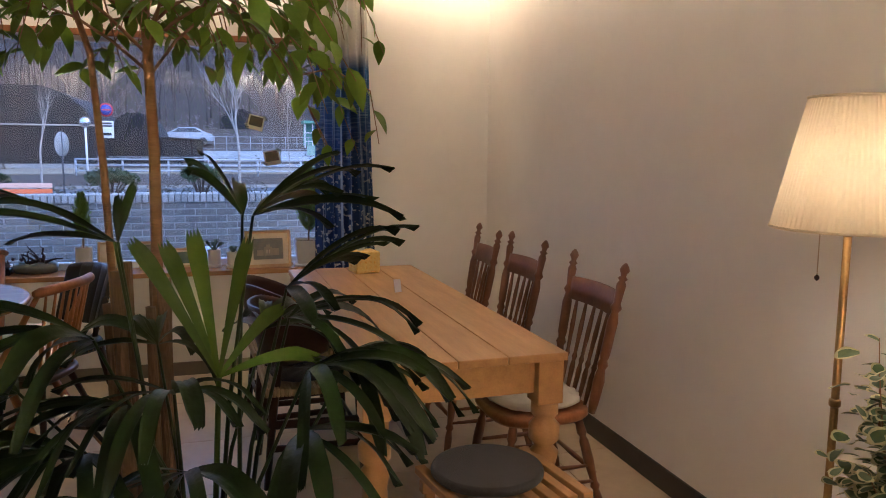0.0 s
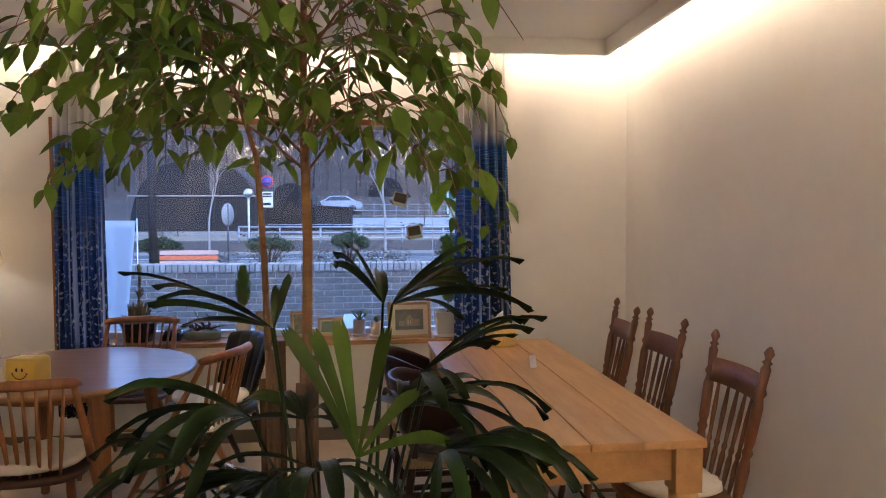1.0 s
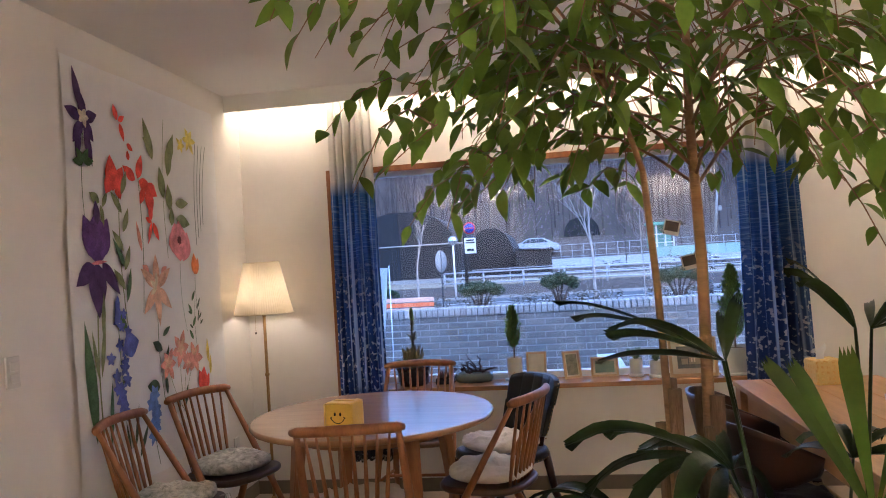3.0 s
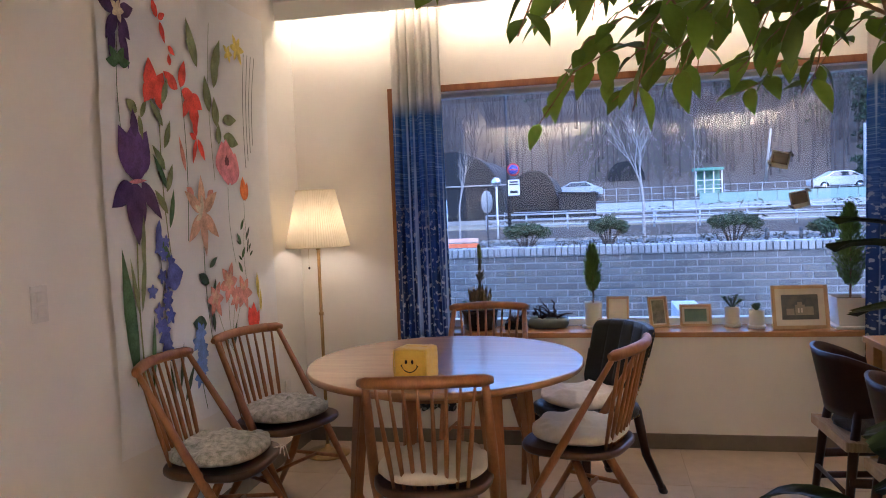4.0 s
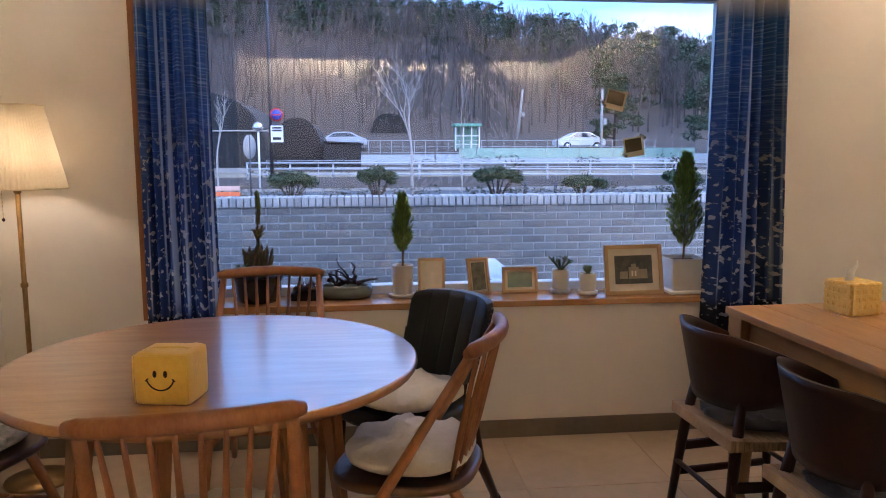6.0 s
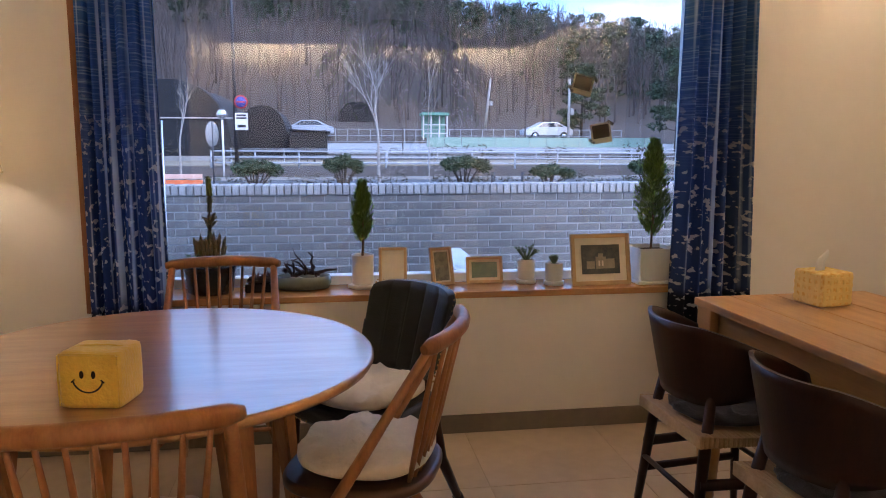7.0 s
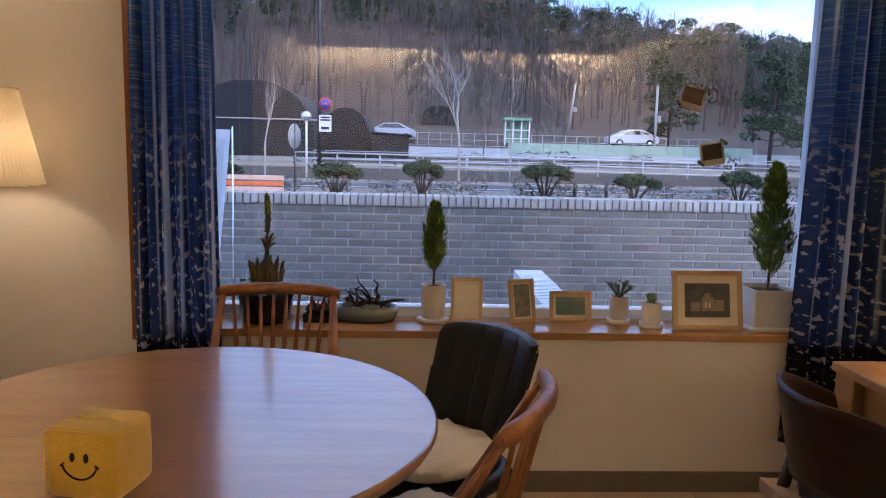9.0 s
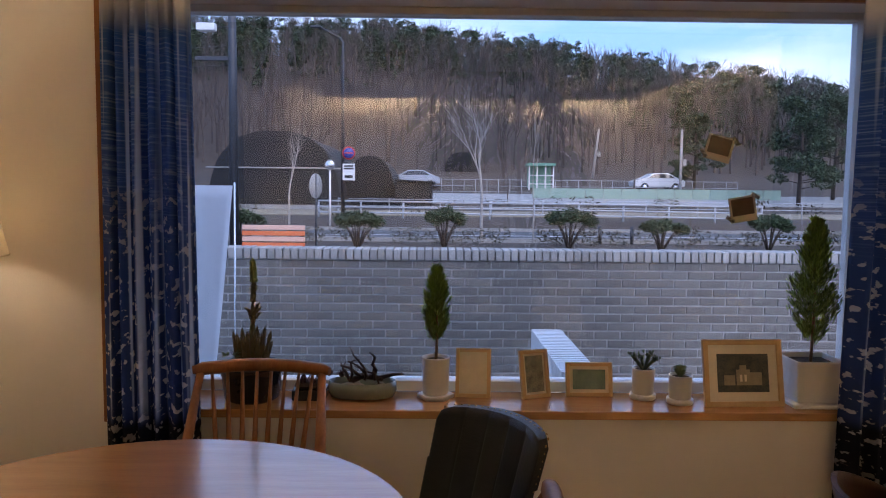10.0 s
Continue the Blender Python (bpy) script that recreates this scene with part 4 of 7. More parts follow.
# ---- plants ----
def leaf_mesh(name, length, width, material, fold=0.25, droop=0.25, serr=0.0, seg=5):
    """A pointed leaf from the origin along +y, folded on its midrib, bending down."""
    bm = B()
    mid, lf, rt = [], [], []
    for i in range(seg + 1):
        s = i / seg
        w = width / 2 * (math.sin(math.pi * s ** 0.86) ** 0.95 if 0 < s < 1 else 0.02)
        y = length * s
        z = -droop * length * s * s
        mid.append(bm.verts.new((0, y, z)))
        lf.append(bm.verts.new((-w, y - 0.1 * w, z + fold * w)))
        rt.append(bm.verts.new((w, y - 0.1 * w, z + fold * w)))
    for i in range(seg):
        bm.faces.new((lf[i], mid[i], mid[i + 1], lf[i + 1])).smooth = True
        bm.faces.new((mid[i], rt[i], rt[i + 1], mid[i + 1])).smooth = True
    me = bpy.data.meshes.new(name)
    bm.to_mesh(me)
    bm.free()
    me.materials.append(material)
    return me


def joined(name, me, mats, material, parent=None):
    """Many copies of one small mesh as ONE mesh."""
    n = len(me.vertices)
    co = np.array([v.co[:] for v in me.vertices])
    fs = [tuple(p.vertices) for p in me.polygons]
    out, faces = [], []
    for k, m in enumerate(mats):
        a = np.array(m)
        out.append(co @ a[:3, :3].T + a[:3, 3])
        faces += [tuple(i + k * n for i in f) for f in fs]
    res = bpy.data.meshes.new(name)
    res.from_pydata(np.concatenate(out).tolist(), [], faces)
    res.polygons.foreach_set("use_smooth", [True] * len(res.polygons))
    res.materials.append(material)
    ob = new(name, res)
    if parent is not None:
        ob.parent = parent
    return tagged(ob, "", "", "", "stuff")


def aim(p, d, roll=0.0, s=1.0):
    """A pose at p whose +y looks along d, turned about it."""
    q = Vector(d).normalized().to_track_quat("Y", "Z")
    return Matrix.Translation(p) @ q.to_matrix().to_4x4() @ Matrix.Rotation(roll, 4, "Y") @ Matrix.Scale(s, 4)


def indoor_tree():
    rnd = random.Random(5)
    t = thing("indoor_tree", "tall leafy indoor tree with two slim tan trunks", "tree", pose(0, 0, 0))
    tr1 = [(0.515, -2.84, 0.36), (0.511, -2.84, 1.0), (0.518, -2.845, 1.4), (0.510, -2.85, 1.75), (0.518, -2.86, 2.1), (0.50, -2.87, 2.38)]
    tr2 = [(0.425, -2.88, 0.36), (0.417, -2.88, 1.0), (0.408, -2.88, 1.35), (0.392, -2.885, 1.62), (0.345, -2.89, 1.78), (0.25, -2.93, 1.96)]
    part("trunk", tube(B(), tr1, [0.016, 0.0145, 0.013, 0.011, 0.008, 0.004], 10), BARK, t)
    part("trunk", tube(B(), tr2, [0.0105, 0.0095, 0.0085, 0.0075, 0.006, 0.003], 10), BARK, t)
    leaves = []

    def roof(x):
        """The crown's upper outline, falling away towards the wall."""
        return 2.34 if x < 0.42 else 2.34 - 0.42 * (x - 0.42) - 1.1 * max(0.0, x - 0.85)

    def along(pts, s):
        f = s * (len(pts) - 1)
        i = min(int(f), len(pts) - 2)
        return Vector(pts[i]).lerp(Vector(pts[i + 1]), f - i)

    def bear(pts, a, count, spread):
        for j in range(count):
            s = a + (1 - a) * (j + rnd.random() * 0.6) / count
            p = along(pts, min(s, 1))
            d = (along(pts, min(s + 0.06, 1)) - along(pts, max(s - 0.06, 0))).normalized()
            side = d.cross(Vector((0, 0, 1))).normalized() * (1 if j % 2 else -1)
            way = d * rnd.uniform(0.15, 0.8) + side * rnd.uniform(0.4, 0.9) * spread + Vector((0, 0, rnd.uniform(-0.6, 0.3)))
            if (p.x < 0.30 and p.z < 1.42) or p.x > 1.06 or p.z > roof(p.x) or (p.z > 1.95 and rnd.random() < 0.12) or (p.y > -2.65 and p.z < 1.6) or (p.x > 0.6 and rnd.random() < 0.25):
                continue
            leaves.append(aim(p, way, rnd.uniform(-0.5, 0.5), rnd.uniform(0.62, 1.08)))

    n = 47
    for k in range(n):
        f = k / (n - 1)
        if k % 4 == 3:
            z0 = rnd.uniform(0.62, 1.0)
            root = along(tr2, z0)
        else:
            root = along(tr1, 0.50 + 0.47 * f ** 1.15)
        az = 2.399 * k + rnd.uniform(-0.4, 0.4)
        ln = (0.11 + 0.66 * math.sin(math.pi * (0.30 + 0.70 * f))) * rnd.uniform(0.8, 1.1)
        if math.cos(az) < 0:
            ln *= 1 + 0.45 * f
        out = Vector((math.cos(az) * (0.68 if math.cos(az) > 0 else 0.96), math.sin(az) * 0.8, 0)) * ln
        if root.y + out.y < -3.42:
            out.y *= 0.55
        rise, drop = rnd.uniform(0.10, 0.22) + 0.05 * (1 - f), rnd.uniform(0.06, 0.24) + 0.22 * (1 - f) * (1 if math.cos(az) > 0.3 else 0.4)
        pts = [root + out * s + Vector((0, 0, rise * math.sin(min(1.0, s * 1.7) * math.pi / 2) - drop * s ** 2.4)) for s in [i / 7 for i in range(8)]]
        pts = [Vector((min(p.x, 1.05), p.y, max(1.63 if p.y > -2.65 else 1.45 if p.x < 0.34 else 1.32, min(p.z, roof(p.x) - 0.02)))) for p in pts]
        br = B()
        tube(br, pts, [0.0046 - 0.0005 * i for i in range(8)], 6)
        bear(pts, 0.42, 10, 1.0)
        for j in range(4):
            s = 0.30 + 0.17 * j + rnd.uniform(-0.05, 0.05)
            p0 = along(pts, s)
            a2 = az + (0.75 if j % 2 else -0.75) + rnd.uniform(-0.3, 0.3)
            l2 = ln * rnd.uniform(0.28, 0.45)
            tw = [p0 + Vector((math.cos(a2) * l2 * q, math.sin(a2) * l2 * 0.85 * q, 0.05 * math.sin(q * 3) - 0.16 * q * q)) for q in (0, 0.33, 0.66, 1.0)]
            tw = [Vector((min(p.x, 1.05), p.y, max(1.63 if p.y > -2.65 else 1.45 if p.x < 0.34 else 1.32, min(p.z, roof(p.x) - 0.02)))) for p in tw]
            tube(br, tw, [0.0026, 0.002, 0.0016, 0.001], 5)
            bear(tw, 0.15, 7, 1.0)
        part("branch", br, BARK, t)
    me = leaf_mesh("leaf", 0.088, 0.041, LEAF, 0.25, 0.30)
    near = [m for m in leaves if m.translation.y < -2.95][:290]
    keep = set(map(id, near))
    joined("crown", me, [m for m in leaves if id(m) not in keep], LEAF, t)
    for m in near:
        ob = new("leaf", me)
        ob.parent = t
        ob.matrix_basis = m
    # planter with upright weathered timber stakes round the trunks
    p = thing("planter", "dark round planter with upright weathered timber stakes", "planter", pose(0.465, -2.85, 0))
    part("pot", lathe(B(), [(0.15, 0), (0.19, 0.03), (0.21, 0.36), (0.215, 0.38), (0.195, 0.38), (0.19, 0.33)], 36), BLACKPOT, p)
    part("soil", lathe(B(), [(0.02, 0.345), (0.19, 0.34), (0.19, 0.33)], 24), SOIL, p)
    for k in range(6):
        a = 2 * math.pi * k / 6 + rnd.uniform(-0.15, 0.15)
        r = 0.062
        h = rnd.uniform(1.02, 1.15)
        w = rnd.uniform(0.012, 0.018)
        bm = tube(B(), [(r * math.cos(a), r * math.sin(a), 0.3), (r * 0.97 * math.cos(a + 0.04), r * math.sin(a), 0.6), (r * math.cos(a), r * math.sin(a), 0.9), (r * 1.05 * math.cos(a), r * 1.05 * math.sin(a), h)], [w, w * 1.1, w * 0.95, w], 7, 0.75)
        part("stake", bm, STAKE, p)


def fan_palm():
    rnd = random.Random(11)
    t = thing("fan_palm", "dark green fan palm with long strap leaflets", "palm", pose(0, 0, 0))
    part("pot", lathe(B(), [(0.12, 0), (0.15, 0.02), (0.17, 0.30), (0.178, 0.32), (0.16, 0.32), (0.155, 0.28)], 32, pose(0.62, -3.38, 0)), BLACKPOT, t)
    part("soil", lathe(B(), [(0.01, 0.29), (0.155, 0.285), (0.155, 0.28)], 24, pose(0.62, -3.38, 0)), SOIL, t)
    # hub, azimuth, elevation, leaflets, length, half spread
    fronds = [((0.73, -3.24, 1.27), 4, 14, 8, 0.35, 70), ((0.71, -3.22, 1.27), 150, 40, 4, 0.24, 55), ((0.47, -3.25, 1.225), 184, 12, 5, 0.36, 34), ((0.475, -3.245, 1.225), 60, 66, 2, 0.17, 20),
              ((0.79, -3.30, 1.13), -18, 12, 7, 0.33, 70), ((0.80, -3.22, 1.05), -4, 2, 6, 0.31, 60), ((0.44, -3.36, 1.06), 198, 10, 6, 0.32, 60), ((0.92, -3.30, 0.99), -22, -8, 7, 0.28, 66),
              ((0.50, -3.44, 0.96), 220, 4, 7, 0.32, 66), ((0.80, -3.44, 0.88), -50, -8, 7, 0.30, 66), ((0.36, -3.32, 0.84), 186, -6, 6, 0.32, 60), ((0.28, -3.22, 0.93), 168, 0, 6, 0.28, 56),
              ((0.52, -3.02, 0.96), 112, 8, 6, 0.26, 60), ((0.76, -3.02, 0.98), 58, 8, 6, 0.26, 60), ((0.46, -3.54, 0.74), 240, -6, 7, 0.30, 70), ((0.68, -3.58, 0.66), 280, -8, 7, 0.30, 70),
              ((0.60, -3.52, 0.86), 258, 2, 7, 0.30, 70), ((0.76, -3.50, 0.74), 306, -6, 7, 0.29, 70), ((0.56, -3.62, 0.58), 255, -10, 7, 0.28, 70), ((0.40, -3.44, 0.66), 205, -8, 7, 0.30, 66),
              ((0.44, -3.50, 0.90), 228, 4, 7, 0.31, 66), ((0.50, -3.56, 0.82), 235, 0, 8, 0.30, 70), ((0.58, -3.46, 0.98), 262, 14, 7, 0.27, 70),
              ((0.82, -3.38, 0.98), -34, 4, 8, 0.31, 62), ((0.64, -3.56, 0.76), 282, 0, 8, 0.28, 70)]

    def leaflet(f, h, d, side, l, w, sag, material, widest=0.31):
        """A pleated strap with a blunt, notched end that arches over and hangs at the tip."""
        bm = B()
        rows = []
        n = 9
        for i in range(n + 1):
            q = i / n
            p = h + d * (l * q * (1 - 0.10 * q ** 3)) - Vector((0, 0, sag * q ** 2.3))
            ww = w * (0.18 + 0.82 * min(1, q / widest)) * (1 if q < 0.86 else 1 - (q - 0.86) * 3.4)
            row = []
            for x, up in ((-1, 0.42), (-0.66, 0.20), (-0.33, 0.26), (0, 0.0), (0.33, 0.26), (0.66, 0.20), (1, 0.42)):
                ends = d * (0.010 * (1 if abs(x) in (0.33, 1) else -0.4)) if i == n else Vector()
                row.append(bm.verts.new(p + side * ww * x + Vector((0, 0, up * ww)) + ends))
            rows.append(row)
        for r0, r1 in zip(rows, rows[1:]):
            for i in range(6):
                bm.faces.new((r0[i], r0[i + 1], r1[i + 1], r1[i])).smooth = True
        part("leaflet", bm, material, f)

    for hub, az, el, count, ln, fan in fronds:
        h = Vector(hub)
        root = Vector((0.62 + rnd.uniform(-0.06, 0.06), -3.38 + rnd.uniform(-0.06, 0.06), 0.29))
        mid = root.lerp(h, 0.5) + Vector((0, 0, 0.12))
        f = part("frond", tube(B(), [root, mid, h], [0.006, 0.0045, 0.003], 6), PALM, t)
        for k in range(count + (2 if count > 5 else 0)):
            s = k / (count + 1 if count > 5 else count - 1) * 2 - 1
            a = radians(az + s * fan + rnd.uniform(-5, 5))
            e = radians(el + 20 * (1 - s * s) + rnd.uniform(-12, 14))
            d = Vector((math.cos(a) * math.cos(e), math.sin(a) * math.cos(e), math.sin(e)))
            side = d.cross(Vector((0, 0, 1))).normalized()
            side = (side + Vector((0, 0, rnd.uniform(-0.7, 0.7)))).normalized()
            l = ln * rnd.uniform(0.85, 1.12) * (1 - 0.15 * s * s)
            leaflet(f, h, d, side, l, rnd.uniform(0.009, 0.019), l * rnd.uniform(0.30, 0.65) * (0.5 if hub[2] > 1.1 else 1.0), PALM)
    # the young fan in the middle: broad upright straps
    h = Vector((0.655, -3.40, 0.985))
    f = part("frond", tube(B(), [(0.63, -3.38, 0.29), (0.64, -3.39, 0.7), h], [0.007, 0.006, 0.005], 6), PALMNEW, t)
    for lean, l, back in ((-27, 0.35, 0.1), (-19, 0.32, 0.25), (-7, 0.325, -0.1), (12, 0.315, -0.12), (40, 0.22, 0.3), (70, 0.22, 0.1)):
        d = Vector((math.sin(radians(lean)), back, math.cos(radians(lean)))).normalized()
        leaflet(f, h, d, (d.cross(Vector((0, 1, 0))) + Vector((0, rnd.uniform(-0.6, 0.6), 0))).normalized(), l, 0.0165, 0.015 + 0.0006 * abs(lean), PALMNEW, 0.75)


def edged_leaf(name, length, width):
    """A blunt oval leaf, green with a cream margin of its own faces."""
    bm = B()
    rows = []
    for i in range(7):
        q = i / 6
        w = width / 2 * (math.sin(math.pi * min(1, 0.06 + 0.9 * q ** 1.25)) ** 0.7)
        rows.append([bm.verts.new((x * w, length * q, 0.22 * w * abs(x) - 0.2 * length * q * q)) for x in (-1, -0.66, 0, 0.66, 1)])
    for i, (r0, r1) in enumerate(zip(rows, rows[1:])):
        for k in range(4):
            f = bm.faces.new((r0[k], r0[k + 1], r1[k + 1], r1[k]))
            f.smooth, f.material_index = True, 1 if k in (0, 3) or i == 5 else 0
    me = bpy.data.meshes.new(name)
    bm.to_mesh(me)
    bm.free()
    return me


def bushy_plant():
    rnd = random.Random(21)
    t = thing("potted_shrub", "variegated cream-edged shrub in a tall white pot", "plant", pose(2.035, -3.69, 0))
    part("pot", lathe(B(), [(0.11, 0), (0.12, 0.01), (0.15, 0.66), (0.155, 0.69), (0.14, 0.69), (0.135, 0.64)], 40), CERAMIC, t, "tall white ceramic pot")
    part("soil", lathe(B(), [(0.01, 0.655), (0.135, 0.65), (0.135, 0.64)], 24), SOIL, t)
    me = edged_leaf("leaf", 0.046, 0.036)
    ms = []
    for k in range(105):
        a, r, h = rnd.uniform(0, 6.28), 0.20 * rnd.random() ** 0.5, rnd.uniform(0.03, 0.40)
        h *= 1 - 0.9 * (r / 0.24) ** 3
        tip = Vector((r * math.cos(a), r * math.sin(a), 0.68 + h))
        root = Vector((0.05 * math.cos(a), 0.05 * math.sin(a), 0.645))
        if k < 60:
            part("stem", tube(B(), [root, root.lerp(tip, 0.5) + Vector((0.02 * math.cos(a), 0.02 * math.sin(a), 0)), tip], [0.003, 0.002, 0.001], 5), BARK, t)
        for j in range(9):
            q = 0.42 + 0.07 * j
            b = j * 2.4 + a
            ms.append(aim(root.lerp(tip, q), (math.cos(b), math.sin(b), rnd.uniform(-0.3, 0.6)), rnd.uniform(-0.6, 0.6), rnd.uniform(0.6, 1.1)))
    ob = joined("foliage", me, ms, VARIEG, t)
    ob.data.materials.append(CREAMLEAF)
    ob.data.polygons.foreach_set("material_index", [p.material_index for p in me.polygons] * len(ms))


indoor_tree()
fan_palm()
bushy_plant()


def clip_lamp():
    t = thing("clip_spotlight", "small black and chrome clip spotlight on a planter", "spotlight", pose(0.34, -2.93, 0.78))
    part("housing", lathe(B(), [(0.02, -0.06), (0.034, -0.05), (0.036, 0.03), (0.03, 0.03)], 20, pose(0, 0, 0, 0, -70, 20)), BLACKPOT, t)
    part("rim", lathe(B(), [(0.037, 0.02), (0.039, 0.05), (0.034, 0.05), (0.033, 0.02)], 20, pose(0, 0, 0, 0, -70, 20)), CHROME, t, "chrome front ring")
    part("arm", tube(B(), [(0, 0, -0.01), (0.05, 0.03, -0.1), (0.02, 0.06, -0.43)], 0.006, 8), BLACKPOT, t)


clip_lamp()

# ---- on the sill ----
ZS = WZ0


def cypress(x, y, z, h, r, low, pot, seed, label):
    rnd = random.Random(seed)
    t = thing("potted_cypress", label, "plant", pose(x, y, z), "potted cypresses")
    if pot == "round":
        part("saucer", slab(B(), [(0.066 * math.cos(radians(a)), 0.066 * math.sin(radians(a))) for a in range(0, 360, 60)], 0.0, 0.016, 0.002), CERAMIC, t, "hexagonal saucer")
        part("pot", lathe(B(), [(0.044, 0.017), (0.047, 0.02), (0.05, 0.145), (0.05, 0.15), (0.045, 0.15), (0.044, 0.135)], 32), CERAMIC, t)
        part("soil", lathe(B(), [(0.01, 0.14), (0.044, 0.138), (0.044, 0.135)], 20), SOIL, t)
        z0 = 0.138
    else:
        part("saucer", box(B(), -0.098, -0.098, 0, 0.098, 0.098, 0.014, 0.004), CERAMIC, t, "square saucer")
        bm = B()
        ro = []
        for zz, w in ((0.015, 0.076), (0.165, 0.09), (0.165, 0.082), (0.145, 0.08)):
            ro.append([bm.verts.new((sx * w, sy * w, zz)) for sx, sy in ((-1, -1), (1, -1), (1, 1), (-1, 1))])
        for p, q in zip(ro, ro[1:]):
            for i in range(4):
                bm.faces.new((p[i], p[(i + 1) % 4], q[(i + 1) % 4], q[i]))
        bm.faces.new(ro[0])
        bmesh.ops.bevel(bm, geom=bm.edges[:], offset=0.003, segments=2, affect="EDGES")
        part("pot", bm, CERAMIC, t, "square white ceramic pot")
        part("soil", box(B(), -0.08, -0.08, 0.13, 0.08, 0.08, 0.148, 0.004), SOIL, t)
        z0 = 0.145
    part("trunk", tube(B(), [(0, 0, z0), (0.004, 0, z0 + h * 0.3), (0, 0, z0 + h * 0.85)], [0.006, 0.005, 0.002], 7), BARK, t)
    me = leaf_mesh("sprig", 0.024, 0.0052, CYPRESS, 0.4, -0.1, seg=3)
    ms = []
    plumes = []
    for k in range(int(300 * (r / 0.09))):
        q = rnd.random() ** 0.85
        a = 2.4 * k
        prof = min(1.0, (q + 0.06) / 0.28) ** 0.7 * (1 - q) ** 0.62 * 1.15
        plumes.append((a, q, r * prof * rnd.uniform(0.75, 1.12)))
    for a, q, reach in plumes:
        foot = Vector((0, 0, z0 + h * (low + (0.93 - low) * q)))
        tip = foot + Vector((reach * math.cos(a), reach * math.sin(a), 0.035 + 0.5 * reach))
        for j in range(26):
            f = 0.25 + 0.75 * j / 25
            p = foot.lerp(tip, f) + Vector((rnd.gauss(0, 0.0035), rnd.gauss(0, 0.0035), rnd.gauss(0, 0.004)))
            b = a + rnd.uniform(-1.1, 1.1)
            ms.append(aim(p, (math.cos(b) * 0.7, math.sin(b) * 0.7, rnd.uniform(0.5, 1.8)), rnd.uniform(0, 6), rnd.uniform(0.6, 1.15)))
    joined("foliage", me, ms, CYPRESS, t)


cypress(-0.135, 0.135, ZS, 0.32, 0.05, 0.17, "round", 2, "small cypress in a round white pot on the sill")
cypress(1.215, 0.11, ZS, 0.51, 0.084, 0.09, "square", 4, "cypress in a square white pot on the sill")


def pic(kind):
    """A small printed picture, mottled in two tones."""
    cols = {"cream": ((0.62, 0.57, 0.46), (0.55, 0.50, 0.40)), "grove": ((0.30, 0.30, 0.24), (0.05, 0.06, 0.05)), "sea": ((0.04, 0.10, 0.09), (0.10, 0.17, 0.14)), "house": ((0.035, 0.045, 0.06), (0.12, 0.12, 0.10)), "dusk": ((0.08, 0.05, 0.035), (0.04, 0.025, 0.02)), "night": ((0.02, 0.012, 0.012), (0.035, 0.02, 0.02))}
    a, b = cols[kind]
    return mat("print_" + kind, a, 0.25, color2=b, scale=30, detail=5)


def photo_frame(x, y, yaw, w, h, bw, mw, kind, label, lean=12):
    t = thing("photo_frame", label, "photo frame", pose(x, y, ZS, 0, 0, yaw) @ pose(0, 0, 0.001, -lean))
    d = 0.016
    for nm, b in (("side", (-w / 2, 0, 0, -w / 2 + bw, d, h)), ("side", (w / 2 - bw, 0, 0, w / 2, d, h)), ("bottom_bar", (-w / 2 + bw, 0, 0, w / 2 - bw, d, bw)), ("top_bar", (-w / 2 + bw, 0, h - bw, w / 2 - bw, d, h))):
        part(nm, box(B(), *b, 0.002), FRAMEWOOD, t)
    part("mat_board", box(B(), -w / 2 + bw, 0.008, bw, w / 2 - bw, 0.012, h - bw), MATBOARD, t)
    if mw >= 0:
        part("picture", box(B(), -w / 2 + bw + mw, 0.006, bw + mw, w / 2 - bw - mw, 0.0078, h - bw - mw), pic(kind), t)
    if kind == "house":
        sand = mat("print_sand", (0.30, 0.27, 0.20), 0.5, color2=(0.2, 0.18, 0.14), scale=40)
        bm = B()
        for hx, hz, hw, hh in ((-0.05, 0.075, 0.04, 0.035), (0.0, 0.075, 0.05, 0.055), (0.045, 0.075, 0.045, 0.045), (0.0, 0.125, 0.025, 0.02)):
            box(bm, hx - hw / 2, 0.0052, hz, hx + hw / 2, 0.0056, hz + hh)
        part("printed_house", bm, sand, t)
        bm = B()
        for hx in (-0.008, 0.008):
            box(bm, hx - 0.004, 0.0046, 0.088, hx + 0.004, 0.005, 0.112)
        part("printed_windows", bm, MATBOARD, t)
    part("easel_leg", tube(B(), [(0, 0.018, h * 0.7), (0, 0.018 + 0.2 * h, 0.045 * h + 0.008)], 0.008, 6, 0.4), FRAMEWOOD, t)
    return t


photo_frame(0.00, 0.13, -4, 0.128, 0.178, 0.014, 0.0, "cream", "blank cream photo frame in pale wood on the sill")
photo_frame(0.235, 0.13, 22, 0.115, 0.175, 0.014, 0.008, "grove", "pale wooden photo frame with a tree picture")
photo_frame(0.43, 0.155, 0, 0.172, 0.124, 0.014, 0.012, "sea", "low pale wooden frame with a dark green picture")
photo_frame(0.955, 0.035, 3, 0.288, 0.236, 0.019, 0.032, "house", "large pale wooden frame with a picture of a house")


